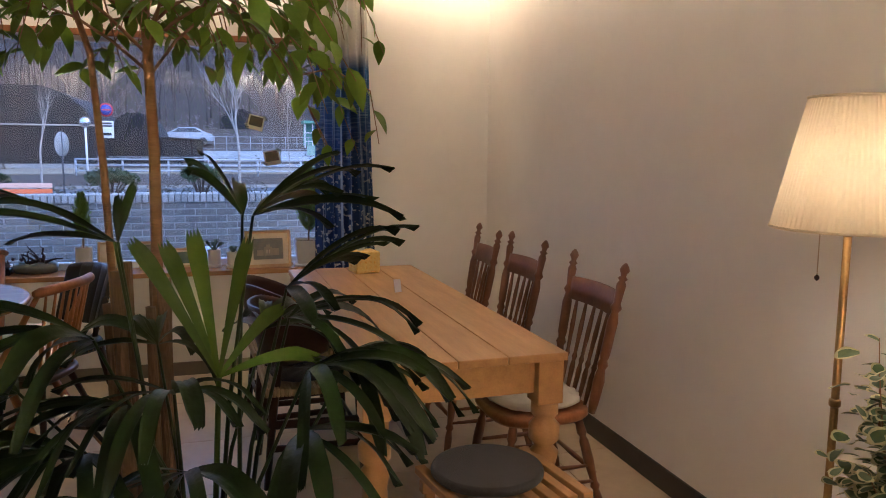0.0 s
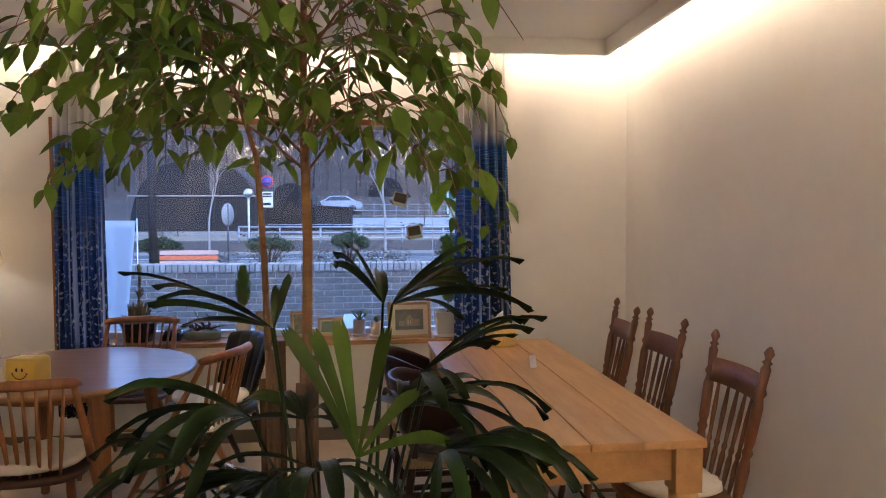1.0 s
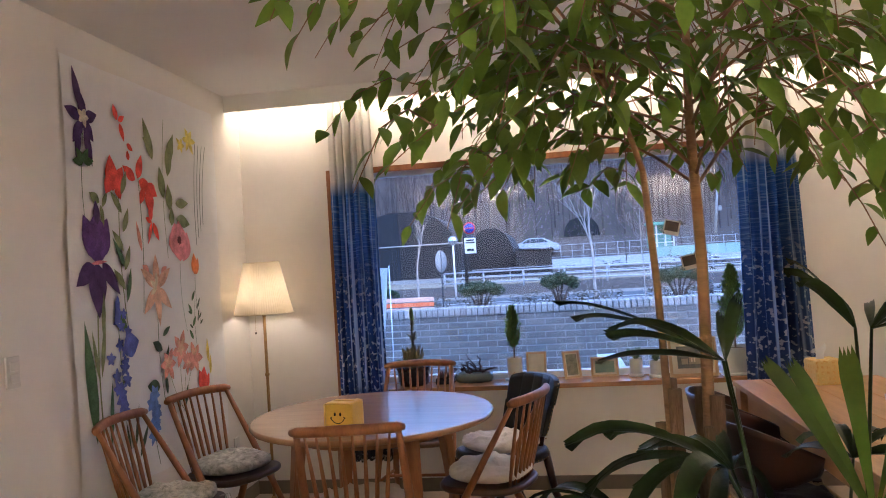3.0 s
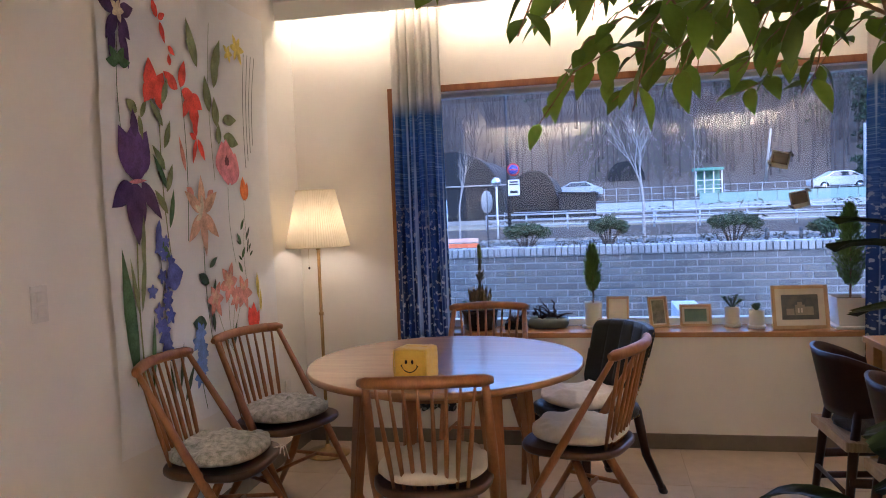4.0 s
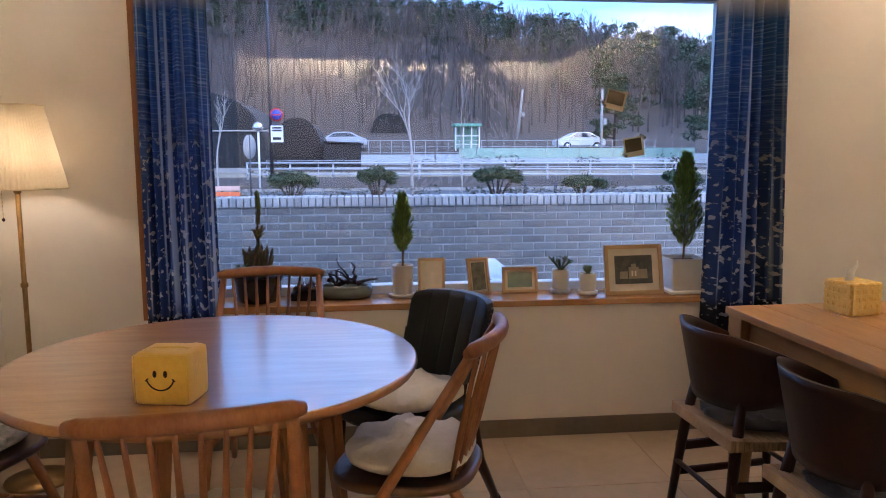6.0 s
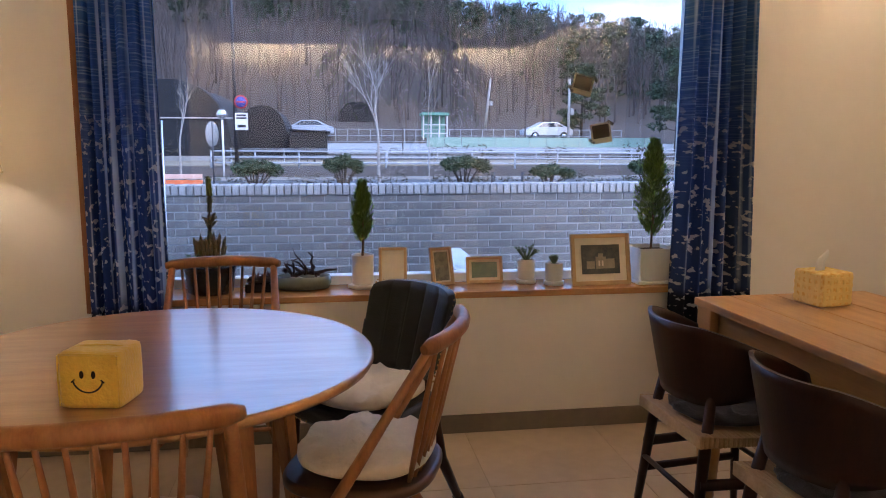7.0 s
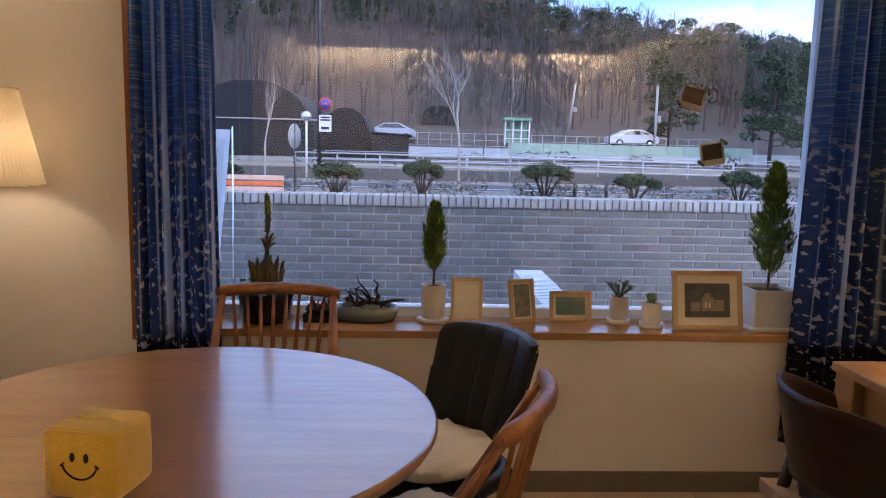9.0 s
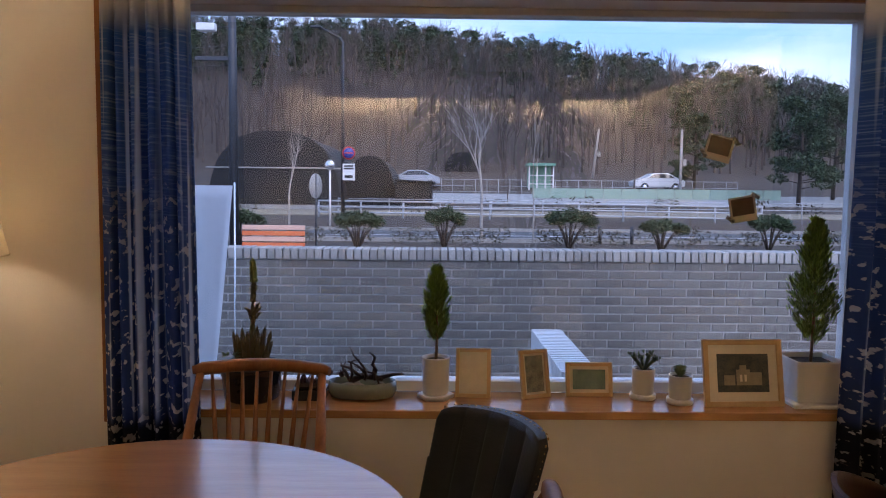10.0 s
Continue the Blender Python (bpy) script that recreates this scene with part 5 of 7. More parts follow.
def succulent(x, y, h, r, kind, label):
    rnd = random.Random(int(x * 100))
    t = thing("potted_succulent", label, "plant", pose(x, y, ZS), "potted succulents")
    part("saucer", lathe(B(), [(r * 1.05, 0), (r * 1.14, 0.004), (r * 1.14, 0.018), (r * 1.0, 0.018)], 32), CERAMIC, t)
    part("pot", lathe(B(), [(r * 0.9, 0.019), (r * 0.95, 0.022), (r, h - 0.004), (r, h), (r * 0.9, h), (r * 0.88, h - 0.01)], 32), CERAMIC, t)
    part("soil", lathe(B(), [(0.005, h - 0.006), (r * 0.88, h - 0.008), (r * 0.88, h - 0.01)], 20), SOIL, t)
    if kind == "knobs":
        for k in range(4):
            a = k * 1.7
            d = Vector((math.cos(a) * 0.045, 0.6 * math.sin(a) * 0.03, 0.05 + 0.006 * k))
            bm = tube(B(), [(0, 0, h - 0.01), d * 0.5 + Vector((0, 0, h - 0.01)), d + Vector((0, 0, h - 0.012))], [0.005, 0.006, 0.009], 8)
            for j in range(12):
                b = rnd.uniform(0, 6.28)
                c = d * rnd.uniform(0.8, 1.1) + Vector((0.01 * math.cos(b), 0.01 * math.sin(b), h - 0.012 + rnd.uniform(-0.008, 0.01)))
                lathe(bm, [(0.0005, -0.006), (0.005, 0), (0.0005, 0.006)], 6, Matrix.Translation(c))
            part("stem", bm, SUCC, t)
    else:
        for k in range(9):
            a = k * 0.7
            el = 0.9 if k % 2 else 1.3
            d = Vector((math.cos(a) * math.cos(el), math.sin(a) * math.cos(el), math.sin(el))) * 0.045
            part("leaf", tube(B(), [(0, 0, h - 0.008), d * 0.5 + Vector((0, 0, h - 0.008)), d + Vector((0, 0, h - 0.008))], [0.004, 0.009, 0.006], 8, 0.6), SUCC, t)


succulent(0.622, 0.145, 0.112, 0.041, "knobs", "knobbly succulent in a white pot on the sill")
succulent(0.738, 0.085, 0.102, 0.041, "leaves", "small rosette succulent in a white pot on the sill")


def cactus_bowl():
    rnd = random.Random(6)
    t = thing("potted_cactus", "tall branching cactus in a black glazed bowl", "plant", pose(-0.79, 0.10, ZS))
    part("bowl", lathe(B(), [(0.08, 0), (0.095, 0.01), (0.105, 0.09), (0.12, 0.12), (0.126, 0.125), (0.116, 0.128), (0.1, 0.11)], 40), BLACKPOT, t, "black glazed bowl")
    part("soil", lathe(B(), [(0.01, 0.118), (0.1, 0.112), (0.1, 0.105)], 24), SOIL, t)

    def ribbed(base, top, r, ribs=6):
        bm = B()
        base, top = Vector(base), Vector(top)
        n = 12
        rings = []
        for j in range(n + 1):
            s = j / n
            rr = r * (1 - 0.25 * s) * (1 if s < 0.9 else (1 - s) * 8 + 0.1) * (1 + 0.12 * math.sin(j * 2.1))
            rings.append([bm.verts.new(base.lerp(top, s) + Vector((rr * (1 + 0.25 * (i % 2)) * math.cos(math.pi * i / ribs), rr * (1 + 0.25 * (i % 2)) * math.sin(math.pi * i / ribs), 0))) for i in range(ribs * 2)])
        for a, b in zip(rings, rings[1:]):
            for i in range(ribs * 2):
                k = (i + 1) % (ribs * 2)
                bm.faces.new((a[i], a[k], b[k], b[i]))
        bm.faces.new(rings[-1])
        return bm

    part("column", ribbed((0.0, 0, 0.11), (0.006, 0, 0.36), 0.0085), CACTUS, t)
    fresh = mat("fresh_cactus", (0.16, 0.24, 0.04), 0.5, color2=(0.24, 0.24, 0.06), scale=30)
    part("column", ribbed((0.006, 0, 0.35), (0.010, 0, 0.425), 0.009), CACTUS, t)
    part("column", ribbed((0.010, 0, 0.42), (0.006, 0, 0.505), 0.0115), fresh, t, "fresh green top shoot")
    clump = mat("corky_cactus", (0.20, 0.13, 0.06), 0.75, color2=(0.10, 0.10, 0.035), scale=40, bump=0.6, bump_scale=120)
    for k in range(34):
        a, r = k * 2.4, 0.012 + 0.036 * (k / 33) ** 0.6
        h = rnd.uniform(0.05, 0.115) * (1.25 - r * 8)
        out = 1.25 + 0.5 * rnd.random()
        part("offset", ribbed((r * math.cos(a), 0.7 * r * math.sin(a), 0.11), (r * out * math.cos(a), 0.8 * r * out * math.sin(a), 0.15 + h), 0.0075, 5), clump, t)
    for k in range(9):
        a = k * 2.4
        z = 0.27 + 0.035 * rnd.random()
        part("offset", ribbed((0.006, 0, z), (0.006 + 0.030 * math.cos(a), 0.022 * math.sin(a), z + rnd.uniform(0.02, 0.05)), 0.0065, 5), clump, t)
    for k in range(5):
        a = k * 2.4
        part("offset", ribbed((0.009, 0, 0.385), (0.009 + 0.014 * math.cos(a), 0.012 * math.sin(a), 0.40 + 0.008 * (k % 2)), 0.005, 5), CACTUS, t)
    me = leaf_mesh("small_leaf", 0.03, 0.018, SUCC, 0.2, 0.2, seg=3)
    joined("groundcover", me, [aim((-0.055 + rnd.gauss(0, 0.016), -0.02 + rnd.gauss(0, 0.016), 0.118 + rnd.uniform(0, 0.05)), (rnd.uniform(-1, 1), rnd.uniform(-1, 1), rnd.uniform(0, 1)), 0, rnd.uniform(0.6, 1.2)) for _ in range(70)], SUCC, t)


cactus_bowl()


def driftwood_dish():
    rnd = random.Random(9)
    t = thing("driftwood_terrarium", "glass dish with stones and dark twisted driftwood", "terrarium", pose(-0.40, 0.135, ZS))
    stone = mat("grey_river_stone", (0.20, 0.21, 0.20), 0.6, color2=(0.10, 0.11, 0.11), scale=14, bump=0.5)
    part("dish", lathe(B(), [(0.08, 0), (0.115, 0.006), (0.125, 0.03), (0.12, 0.062), (0.117, 0.062), (0.12, 0.03), (0.11, 0.01)], 40, Matrix.Diagonal((1, 0.6, 1, 1))), mat("tinted_dish_glass", (0.16, 0.20, 0.19), 0.08, spec=0.8), t, "shallow grey-green glass dish")
    for k in range(12):
        bm = B()
        bmesh.ops.create_icosphere(bm, subdivisions=2, radius=0.026)
        for v in bm.verts:
            v.co *= 1 + 0.3 * noise.noise(v.co * 45 + Vector((k, 0, 0)))
            v.co.z *= 0.7
        a = rnd.uniform(0, 6.28)
        bmesh.ops.translate(bm, vec=(rnd.uniform(-0.08, 0.08), 0.035 * math.sin(a), 0.025 + rnd.uniform(0, 0.02)), verts=bm.verts)
        part("stone", bm, stone, t)
    wood = mat("black_driftwood", (0.035, 0.018, 0.014), 0.7, color2=(0.06, 0.03, 0.022), scale=20, bump=0.6)
    bm = tube(B(), [(-0.05, 0, 0.055), (0.0, 0.01, 0.075), (0.06, 0, 0.07), (0.11, -0.01, 0.085), (0.15, 0, 0.085)], [0.012, 0.012, 0.009, 0.006, 0.003], 7)
    tube(bm, [(0.035, 0, 0.07), (0.05, 0, 0.10), (0.035, 0.01, 0.115), (0.045, 0, 0.145), (0.025, 0, 0.165)], [0.009, 0.007, 0.006, 0.005, 0.003], 7)
    tube(bm, [(0.0, 0, 0.07), (-0.05, 0.01, 0.105), (-0.08, 0, 0.115)], [0.008, 0.005, 0.003], 6)
    tube(bm, [(0.02, 0, 0.075), (-0.015, -0.02, 0.12), (-0.05, -0.02, 0.135)], [0.006, 0.004, 0.002], 6)
    for k in range(7):
        q = Vector((rnd.uniform(-0.05, 0.09), rnd.uniform(-0.02, 0.02), 0.065))
        way = Vector((rnd.uniform(-1, 1), rnd.uniform(-0.4, 0.4), rnd.uniform(0.3, 1.0))) * 0.022
        pts = [q.copy()]
        for j in range(5):
            q = q + way
            way = way + Vector((rnd.uniform(-1, 1), rnd.uniform(-0.6, 0.6), rnd.uniform(-0.9, 0.6))) * 0.014
            pts.append(q.copy())
        tube(bm, pts, [0.006, 0.0055, 0.005, 0.004, 0.003, 0.0015], 6)
    part("driftwood", bm, wood, t, "dark twisted driftwood")
    red = mat("dark_red_succulent", (0.09, 0.03, 0.022), 0.5, color2=(0.05, 0.025, 0.02), scale=20)
    me = leaf_mesh("spike", 0.035, 0.012, red, 0.3, -0.2, seg=3)
    ms = []
    for cx, cz in ((-0.075, 0.07), (-0.12, 0.075)):
        for k in range(16):
            a = k * 2.4
            ms.append(aim((cx, 0, cz), (math.cos(a), math.sin(a), 0.3 + 0.08 * k), 0, rnd.uniform(0.7, 1.0)))
    joined("rosettes", me, ms, red, t)
    tr = thing("soil_tray", "dark tray of moss and soil on the sill", "planter", pose(-0.585, 0.12, ZS))
    part("tray", box(B(), -0.06, -0.05, 0, 0.06, 0.05, 0.04, 0.006), BLACKPOT, tr)
    bm = slab(B(), superellipse(0.054, 0.045, 4, 24), 0.04, 0.06, 0.012)
    part("moss", bm, SOIL, tr)
    joined("sprouts", me, [aim((rnd.uniform(-0.045, 0.045), rnd.uniform(-0.035, 0.035), 0.056), (rnd.uniform(-1, 1), rnd.uniform(-1, 1), 1), 0, rnd.uniform(0.5, 1.0)) for _ in range(50)], red, tr)


driftwood_dish()


CARD = leafmat("photo_card", (0.80, 0.73, 0.60), (0.76, 0.69, 0.56), 0.5, 0.2, 0.0)


def glass_photo(x, z, roll, kind, label):
    m = pose(x, YG - 0.004, z) @ Matrix.Rotation(radians(roll), 4, "Y")
    t = thing("instant_photo", label, "photo", m, "photos taped to the window")
    part("card", box(B(), -0.05, -0.0015, -0.047, 0.05, 0, 0.047), CARD, t)
    part("picture", box(B(), -0.041, -0.003, -0.022, 0.041, -0.0017, 0.04), pic(kind), t)
    tape = mat("printed_paper_tape", (0.55, 0.55, 0.53), 0.6, color2=(0.02, 0.02, 0.02), scale=140, detail=0)
    for sx, sz in ((0.052, 0.042), (-0.052, -0.03)):
        part("tape", box(B(), -0.018, -0.0035, -0.007, 0.018, -0.002, 0.007, 0, pose(sx, 0, sz) @ Matrix.Rotation(radians(40), 4, "Y")), tape, t)


glass_photo(0.905, 1.57, 14, "dusk", "small dusk landscape photo taped to the glass")
glass_photo(1.003, 1.346, -10, "night", "small dark photo taped to the glass")


# ---- on the walls ----
def tapestry():
    """A white cloth printed with tall flowers, pinned to the side wall."""
    t = thing("wall_tapestry", "white cotton wall tapestry printed with wild flowers", "tapestry", pose(0, 0, 0))
    y0, y1, z0, z1 = -1.82, -0.42, 0.49, 2.42
    bm = B()
    ny, nz = 40, 24
    for lay in (0, 0.0015):
        g = [[bm.verts.new((XL + 0.006 + lay + 0.003 * (math.sin(13 * (y0 + (y1 - y0) * i / ny)) + 0.6 * math.sin(31 * i / ny + 0.15 * k)) * (1 - 0.3 * k / nz) + 0.0035, y0 + (y1 - y0) * i / ny + 0.01 * math.sin(k * 0.4) * (1 if i in (0, ny) else 0), z0 + (z1 - z0) * k / nz - 0.012 * math.sin(math.pi * i / ny * 3) ** 2 * (1 if k == 0 else 0))) for i in range(ny + 1)] for k in range(nz + 1)]
        for k in range(nz):
            for i in range(ny):
                bm.faces.new((g[k][i], g[k][i + 1], g[k + 1][i + 1], g[k + 1][i])).smooth = True
    part("cloth", bm, CLOTH, t)
    cols = {"purple": (0.085, 0.03, 0.16), "plum": (0.05, 0.015, 0.09), "red": (0.62, 0.05, 0.02), "rose": (0.60, 0.20, 0.22), "pink": (0.62, 0.26, 0.20), "orange": (0.70, 0.16, 0.02), "peach": (0.62, 0.36, 0.24), "blue": (0.08, 0.10, 0.36), "sky": (0.12, 0.20, 0.48), "green": (0.05, 0.11, 0.04), "sage": (0.17, 0.20, 0.08), "dark": (0.03, 0.06, 0.03), "yellow": (0.58, 0.46, 0.08), "maroon": (0.12, 0.02, 0.03), "cream": (0.62, 0.50, 0.36)}
    ink = {k: mat("ink_" + k, tuple(q * 0.72 for q in c), 0.9, color2=tuple(min(1, q * 1.75 + 0.03) for q in c), scale=22, detail=6) for k, c in cols.items()}
    rnd = random.Random(31)
    XF = XL + 0.0175
    count = [0]

    def lens(bm, y, z, ang, ln, wd, pw=0.8, bend=0.0):
        """One printed petal or leaf: a lens that starts at (y, z)."""
        count[0] += 1
        x = XF + 0.00003 * (count[0] % 60)
        a = radians(ang)
        n = 9
        up, dn = [], []
        for i in range(n + 1):
            s = i / n
            w = wd / 2 * math.sin(math.pi * s ** pw) * (1 + 0.10 * noise.noise(Vector((y * 30 + s * 6, z * 30, ang))))
            cy, cz = s * ln, bend * s * s * ln
            for lst, o in ((up, w), (dn, -w)):
                p, q = cy, cz + o
                lst.append(bm.verts.new((x, y + p * math.cos(a) - q * math.sin(a), z + p * math.sin(a) + q * math.cos(a))))
        for i in range(n):
            bm.faces.new((dn[i], dn[i + 1], up[i + 1], up[i]))

    def stem(y, z, y2, z2, w=0.004, col="green", bow=0.02):
        bm = B()
        d = Vector((y2 - y, z2 - z))
        nrm = Vector((-d.y, d.x)).normalized()
        pts = [Vector((y, z)) + d * s + nrm * bow * math.sin(math.pi * s) for s in [i / 8 for i in range(9)]]
        count[0] += 1
        x = XF - 0.001 - 0.00002 * (count[0] % 40)
        a = [bm.verts.new((x, p.x - w / 2, p.y)) for p in pts]
        b = [bm.verts.new((x, p.x + w / 2, p.y)) for p in pts]
        for i in range(8):
            bm.faces.new((a[i], b[i], b[i + 1], a[i + 1]))
        part("printed_stem", bm, ink[col], t)

    def flower(col, petals):
        for p in petals:
            bm = B()
            lens(bm, *p)
            part("printed_petal", bm, ink[col], t)

    def leaves(col, items):
        for p in items:
            bm = B()
            lens(bm, *p)
            part("printed_leaf", bm, ink[col], t)

    def star(col, y, z, r, n=6, w=0.5, turn=0):
        flower(col, [(y, z, turn + 360 / n * k, r * rnd.uniform(0.85, 1.15), r * w, 0.9) for k in range(n)])

    # tall iris with its blade leaves
    stem(-1.64, 0.66, -1.64, 1.42, 0.010, "sage")
    flower("purple", [(-1.63, 1.52, 90, 0.24, 0.16, 0.8), (-1.63, 1.55, 65, 0.2, 0.13, 0.8), (-1.63, 1.54, 115, 0.22, 0.12, 0.8)])
    flower("plum", [(-1.64, 1.53, -90, 0.25, 0.13, 0.7), (-1.66, 1.52, 215, 0.16, 0.09, 0.7), (-1.60, 1.53, -50, 0.20, 0.07, 0.7), (-1.62, 1.70, 95, 0.11, 0.05, 0.8)])
    flower("rose", [(-1.68, 1.525, 5, 0.12, 0.018)])
    leaves("green", [(-1.70, 0.74, 93, 0.54, 0.075, 0.9, 0.04), (-1.60, 0.70, 84, 0.30, 0.03, 0.9)])
    leaves("sage", [(-1.645, 1.02, 80, 0.26, 0.03, 0.9), (-1.66, 1.0, 100, 0.24, 0.025, 0.9), (-1.62, 1.2, 84, 0.2, 0.03)])
    # columbine at the top
    stem(-1.70, 1.66, -1.69, 2.10, 0.004, "green")
    star("plum", -1.69, 2.16, 0.13, 5, 0.45, 20)
    leaves("plum", [(-1.70, 2.2, 105, 0.19, 0.05), (-1.68, 2.12, -75, 0.17, 0.05), (-1.72, 2.11, -100, 0.15, 0.045)])
    star("cream", -1.685, 2.17, 0.045, 5, 0.6)
    leaves("green", [(-1.70, 1.97, k, 0.075, 0.04) for k in (10, 60, 130, 180)])
    # red gladiolus stems
    stem(-1.40, 1.10, -1.44, 1.90, 0.007, "sage", 0.03)
    stem(-1.28, 1.28, -1.27, 1.95, 0.005, "green", -0.02)
    flower("red", [(-1.49, 1.86, 95, 0.17, 0.10), (-1.47, 1.87, 60, 0.13, 0.08), (-1.50, 1.93, 240, 0.1, 0.07), (-1.46, 1.9, -70, 0.08, 0.06)])
    flower("red", [(-1.30, 1.93, 150, 0.12, 0.06), (-1.28, 1.94, 70, 0.13, 0.06), (-1.27, 1.93, -20, 0.13, 0.07), (-1.19, 1.90, -80, 0.14, 0.08), (-1.20, 1.92, -30, 0.11, 0.07), (-1.22, 1.90, 240, 0.1, 0.05)])
    flower("red", [(-1.17, 1.74, 100, 0.09, 0.04), (-1.16, 1.73, -60, 0.11, 0.04), (-1.17, 1.73, -110, 0.12, 0.03), (-1.17, 1.73, 160, 0.06, 0.03)])
    flower("red", [(-1.43, 2.20, 110, 0.08, 0.04), (-1.41, 2.19, -70, 0.09, 0.035), (-1.42, 2.2, 30, 0.06, 0.03), (-1.36, 2.10, -30, 0.06, 0.03), (-1.35, 2.02, 100, 0.05, 0.03)])
    leaves("sage", [(-1.43, 1.40 + 0.09 * k, 60 if k % 2 else 125, 0.13, 0.04, 0.85, 0.1) for k in range(6)])
    leaves("green", [(-1.42, 1.18 + 0.16 * k, 70 if k % 2 else 118, 0.17, 0.035, 0.85, 0.08) for k in range(3)])
    leaves("sage", [(-1.60, 1.80, 150, 0.08, 0.05), (-1.58, 1.78, 60, 0.09, 0.03), (-1.59, 1.79, -80, 0.1, 0.03)])
    # broad pale leaves at the top
    stem(-1.02, 1.55, -1.0, 2.28, 0.004, "sage", 0.03)
    leaves("sage", [(-1.13, 2.05, 110, 0.22, 0.07), (-1.0, 2.02, 65, 0.22, 0.075), (-0.99, 1.98, 75, 0.18, 0.06), (-1.04, 1.86, 100, 0.17, 0.07), (-0.98, 1.80, 95, 0.14, 0.07), (-0.92, 1.84, 5, 0.14, 0.055), (-0.92, 1.76, -10, 0.15, 0.07), (-0.97, 1.72, 85, 0.10, 0.055), (-1.12, 2.12, 160, 0.10, 0.06)])
    # yellow daffodils and grass
    star("yellow", -0.735, 2.21, 0.075, 6, 0.45)
    star("yellow", -0.83, 2.17, 0.05, 5, 0.5)
    for k in range(4):
        stem(-0.70 + 0.03 * k, 1.62 + 0.04 * k, -0.66 + 0.04 * k, 2.20, 0.005, "dark", 0.02)
    # poppy
    stem(-0.86, 1.15, -0.90, 1.52, 0.003, "green")
    flower("rose", [(-0.90, 1.53, 90, 0.22, 0.19, 0.9), (-0.91, 1.55, 100, 0.19, 0.17, 0.9), (-0.87, 1.53, 70, 0.17, 0.13, 0.9)])
    star("maroon", -0.90, 1.645, 0.026, 8, 0.6)
    flower("orange", [(-0.745, 1.455, 92, 0.12, 0.07), (-0.735, 1.455, 70, 0.10, 0.05)])
    stem(-0.70, 1.18, -0.74, 1.46, 0.003, "green")
    leaves("green", [(-0.80, 1.10 + 0.07 * k, 55 if k % 2 else 125, 0.07, 0.025) for k in range(4)])
    # lily
    stem(-1.12, 0.80, -1.15, 1.32, 0.006, "green", 0.02)
    flower("peach", [(-1.155, 1.40, 90, 0.17, 0.065), (-1.155, 1.40, 145, 0.17, 0.06), (-1.155, 1.40, 35, 0.17, 0.06), (-1.155, 1.40, 225, 0.18, 0.065), (-1.155, 1.40, -40, 0.18, 0.065), (-1.155, 1.40, -85, 0.20, 0.06)])
    star("cream", -1.155, 1.40, 0.075, 6, 0.4, 90)
    star("maroon", -1.155, 1.40, 0.03, 7, 0.3, 15)
    flower("pink", [(-1.22, 1.47, 140, 0.07, 0.05), (-1.10, 1.46, 40, 0.07, 0.05), (-1.27, 1.58, 105, 0.16, 0.03)])
    leaves("dark", [(-1.12, 0.95, 70, 0.16, 0.04), (-1.13, 1.08, 150, 0.10, 0.05), (-1.12, 1.15, 30, 0.09, 0.03), (-1.17, 0.90, 170, 0.12, 0.07), (-1.10, 0.85, 95, 0.12, 0.03)])
    # blue delphinium spikes
    stem(-1.43, 0.66, -1.50, 1.30, 0.006, "green")
    for k in range(17):
        y, z = -1.47 + rnd.gauss(0, 0.035), 0.84 + 0.028 * k
        star("blue", y, z, 0.04 * (1.15 - 0.025 * k), 5, 0.6, rnd.uniform(0, 70))
    flower("blue", [(-1.50, 1.25, 95, 0.10, 0.05), (-1.51, 1.30, 80, 0.08, 0.04), (-1.47, 1.13, 10, 0.13, 0.12)])
    leaves("dark", [(-1.41, 0.66, 78, 0.2, 0.025), (-1.45, 0.62, 100, 0.18, 0.02), (-1.38, 0.60, 60, 0.18, 0.03)])
    stem(-1.20, 0.52, -1.23, 0.85, 0.005, "green")
    for k in range(6):
        star("sky", -1.23 + rnd.gauss(0, 0.022), 0.68 + 0.038 * k, 0.052, 6, 0.6, rnd.uniform(0, 60))
    # pink alstroemeria
    for y, z, r in ((-1.08, 1.0, 0.085), (-0.945, 1.06, 0.10), (-0.80, 1.0, 0.095), (-0.88, 0.98, 0.06)):
        stem(-0.92, 0.72, y, z, 0.004, "sage", 0.02)
        star("pink", y, z, r, 6, 0.5, rnd.uniform(0, 60))
        star("peach", y, z + 0.01, r * 0.55, 5, 0.5, rnd.uniform(0, 60))
    flower("red", [(-0.72, 0.80, 80, 0.14, 0.09), (-0.71, 0.80, 110, 0.13, 0.08), (-0.70, 0.80, 55, 0.11, 0.06)])
    leaves("dark", [(-0.92, 0.76, 75, 0.11, 0.03), (-0.98, 0.74, 110, 0.11, 0.03)])
    # umbels and small sprays
    for k in range(9):
        a = 60 + rnd.uniform(-45, 105)
        flower("dark", [(-0.755 + 0.05 * math.cos(radians(a)), 1.16 + 0.016 * k, a, 0.045, 0.014)])
    stem(-0.75, 1.02, -0.755, 1.32, 0.003, "dark")
    flower("yellow", [(-0.64, 0.95, 92, 0.14, 0.035), (-0.62, 0.88, 88, 0.12, 0.03)])


tapestry()


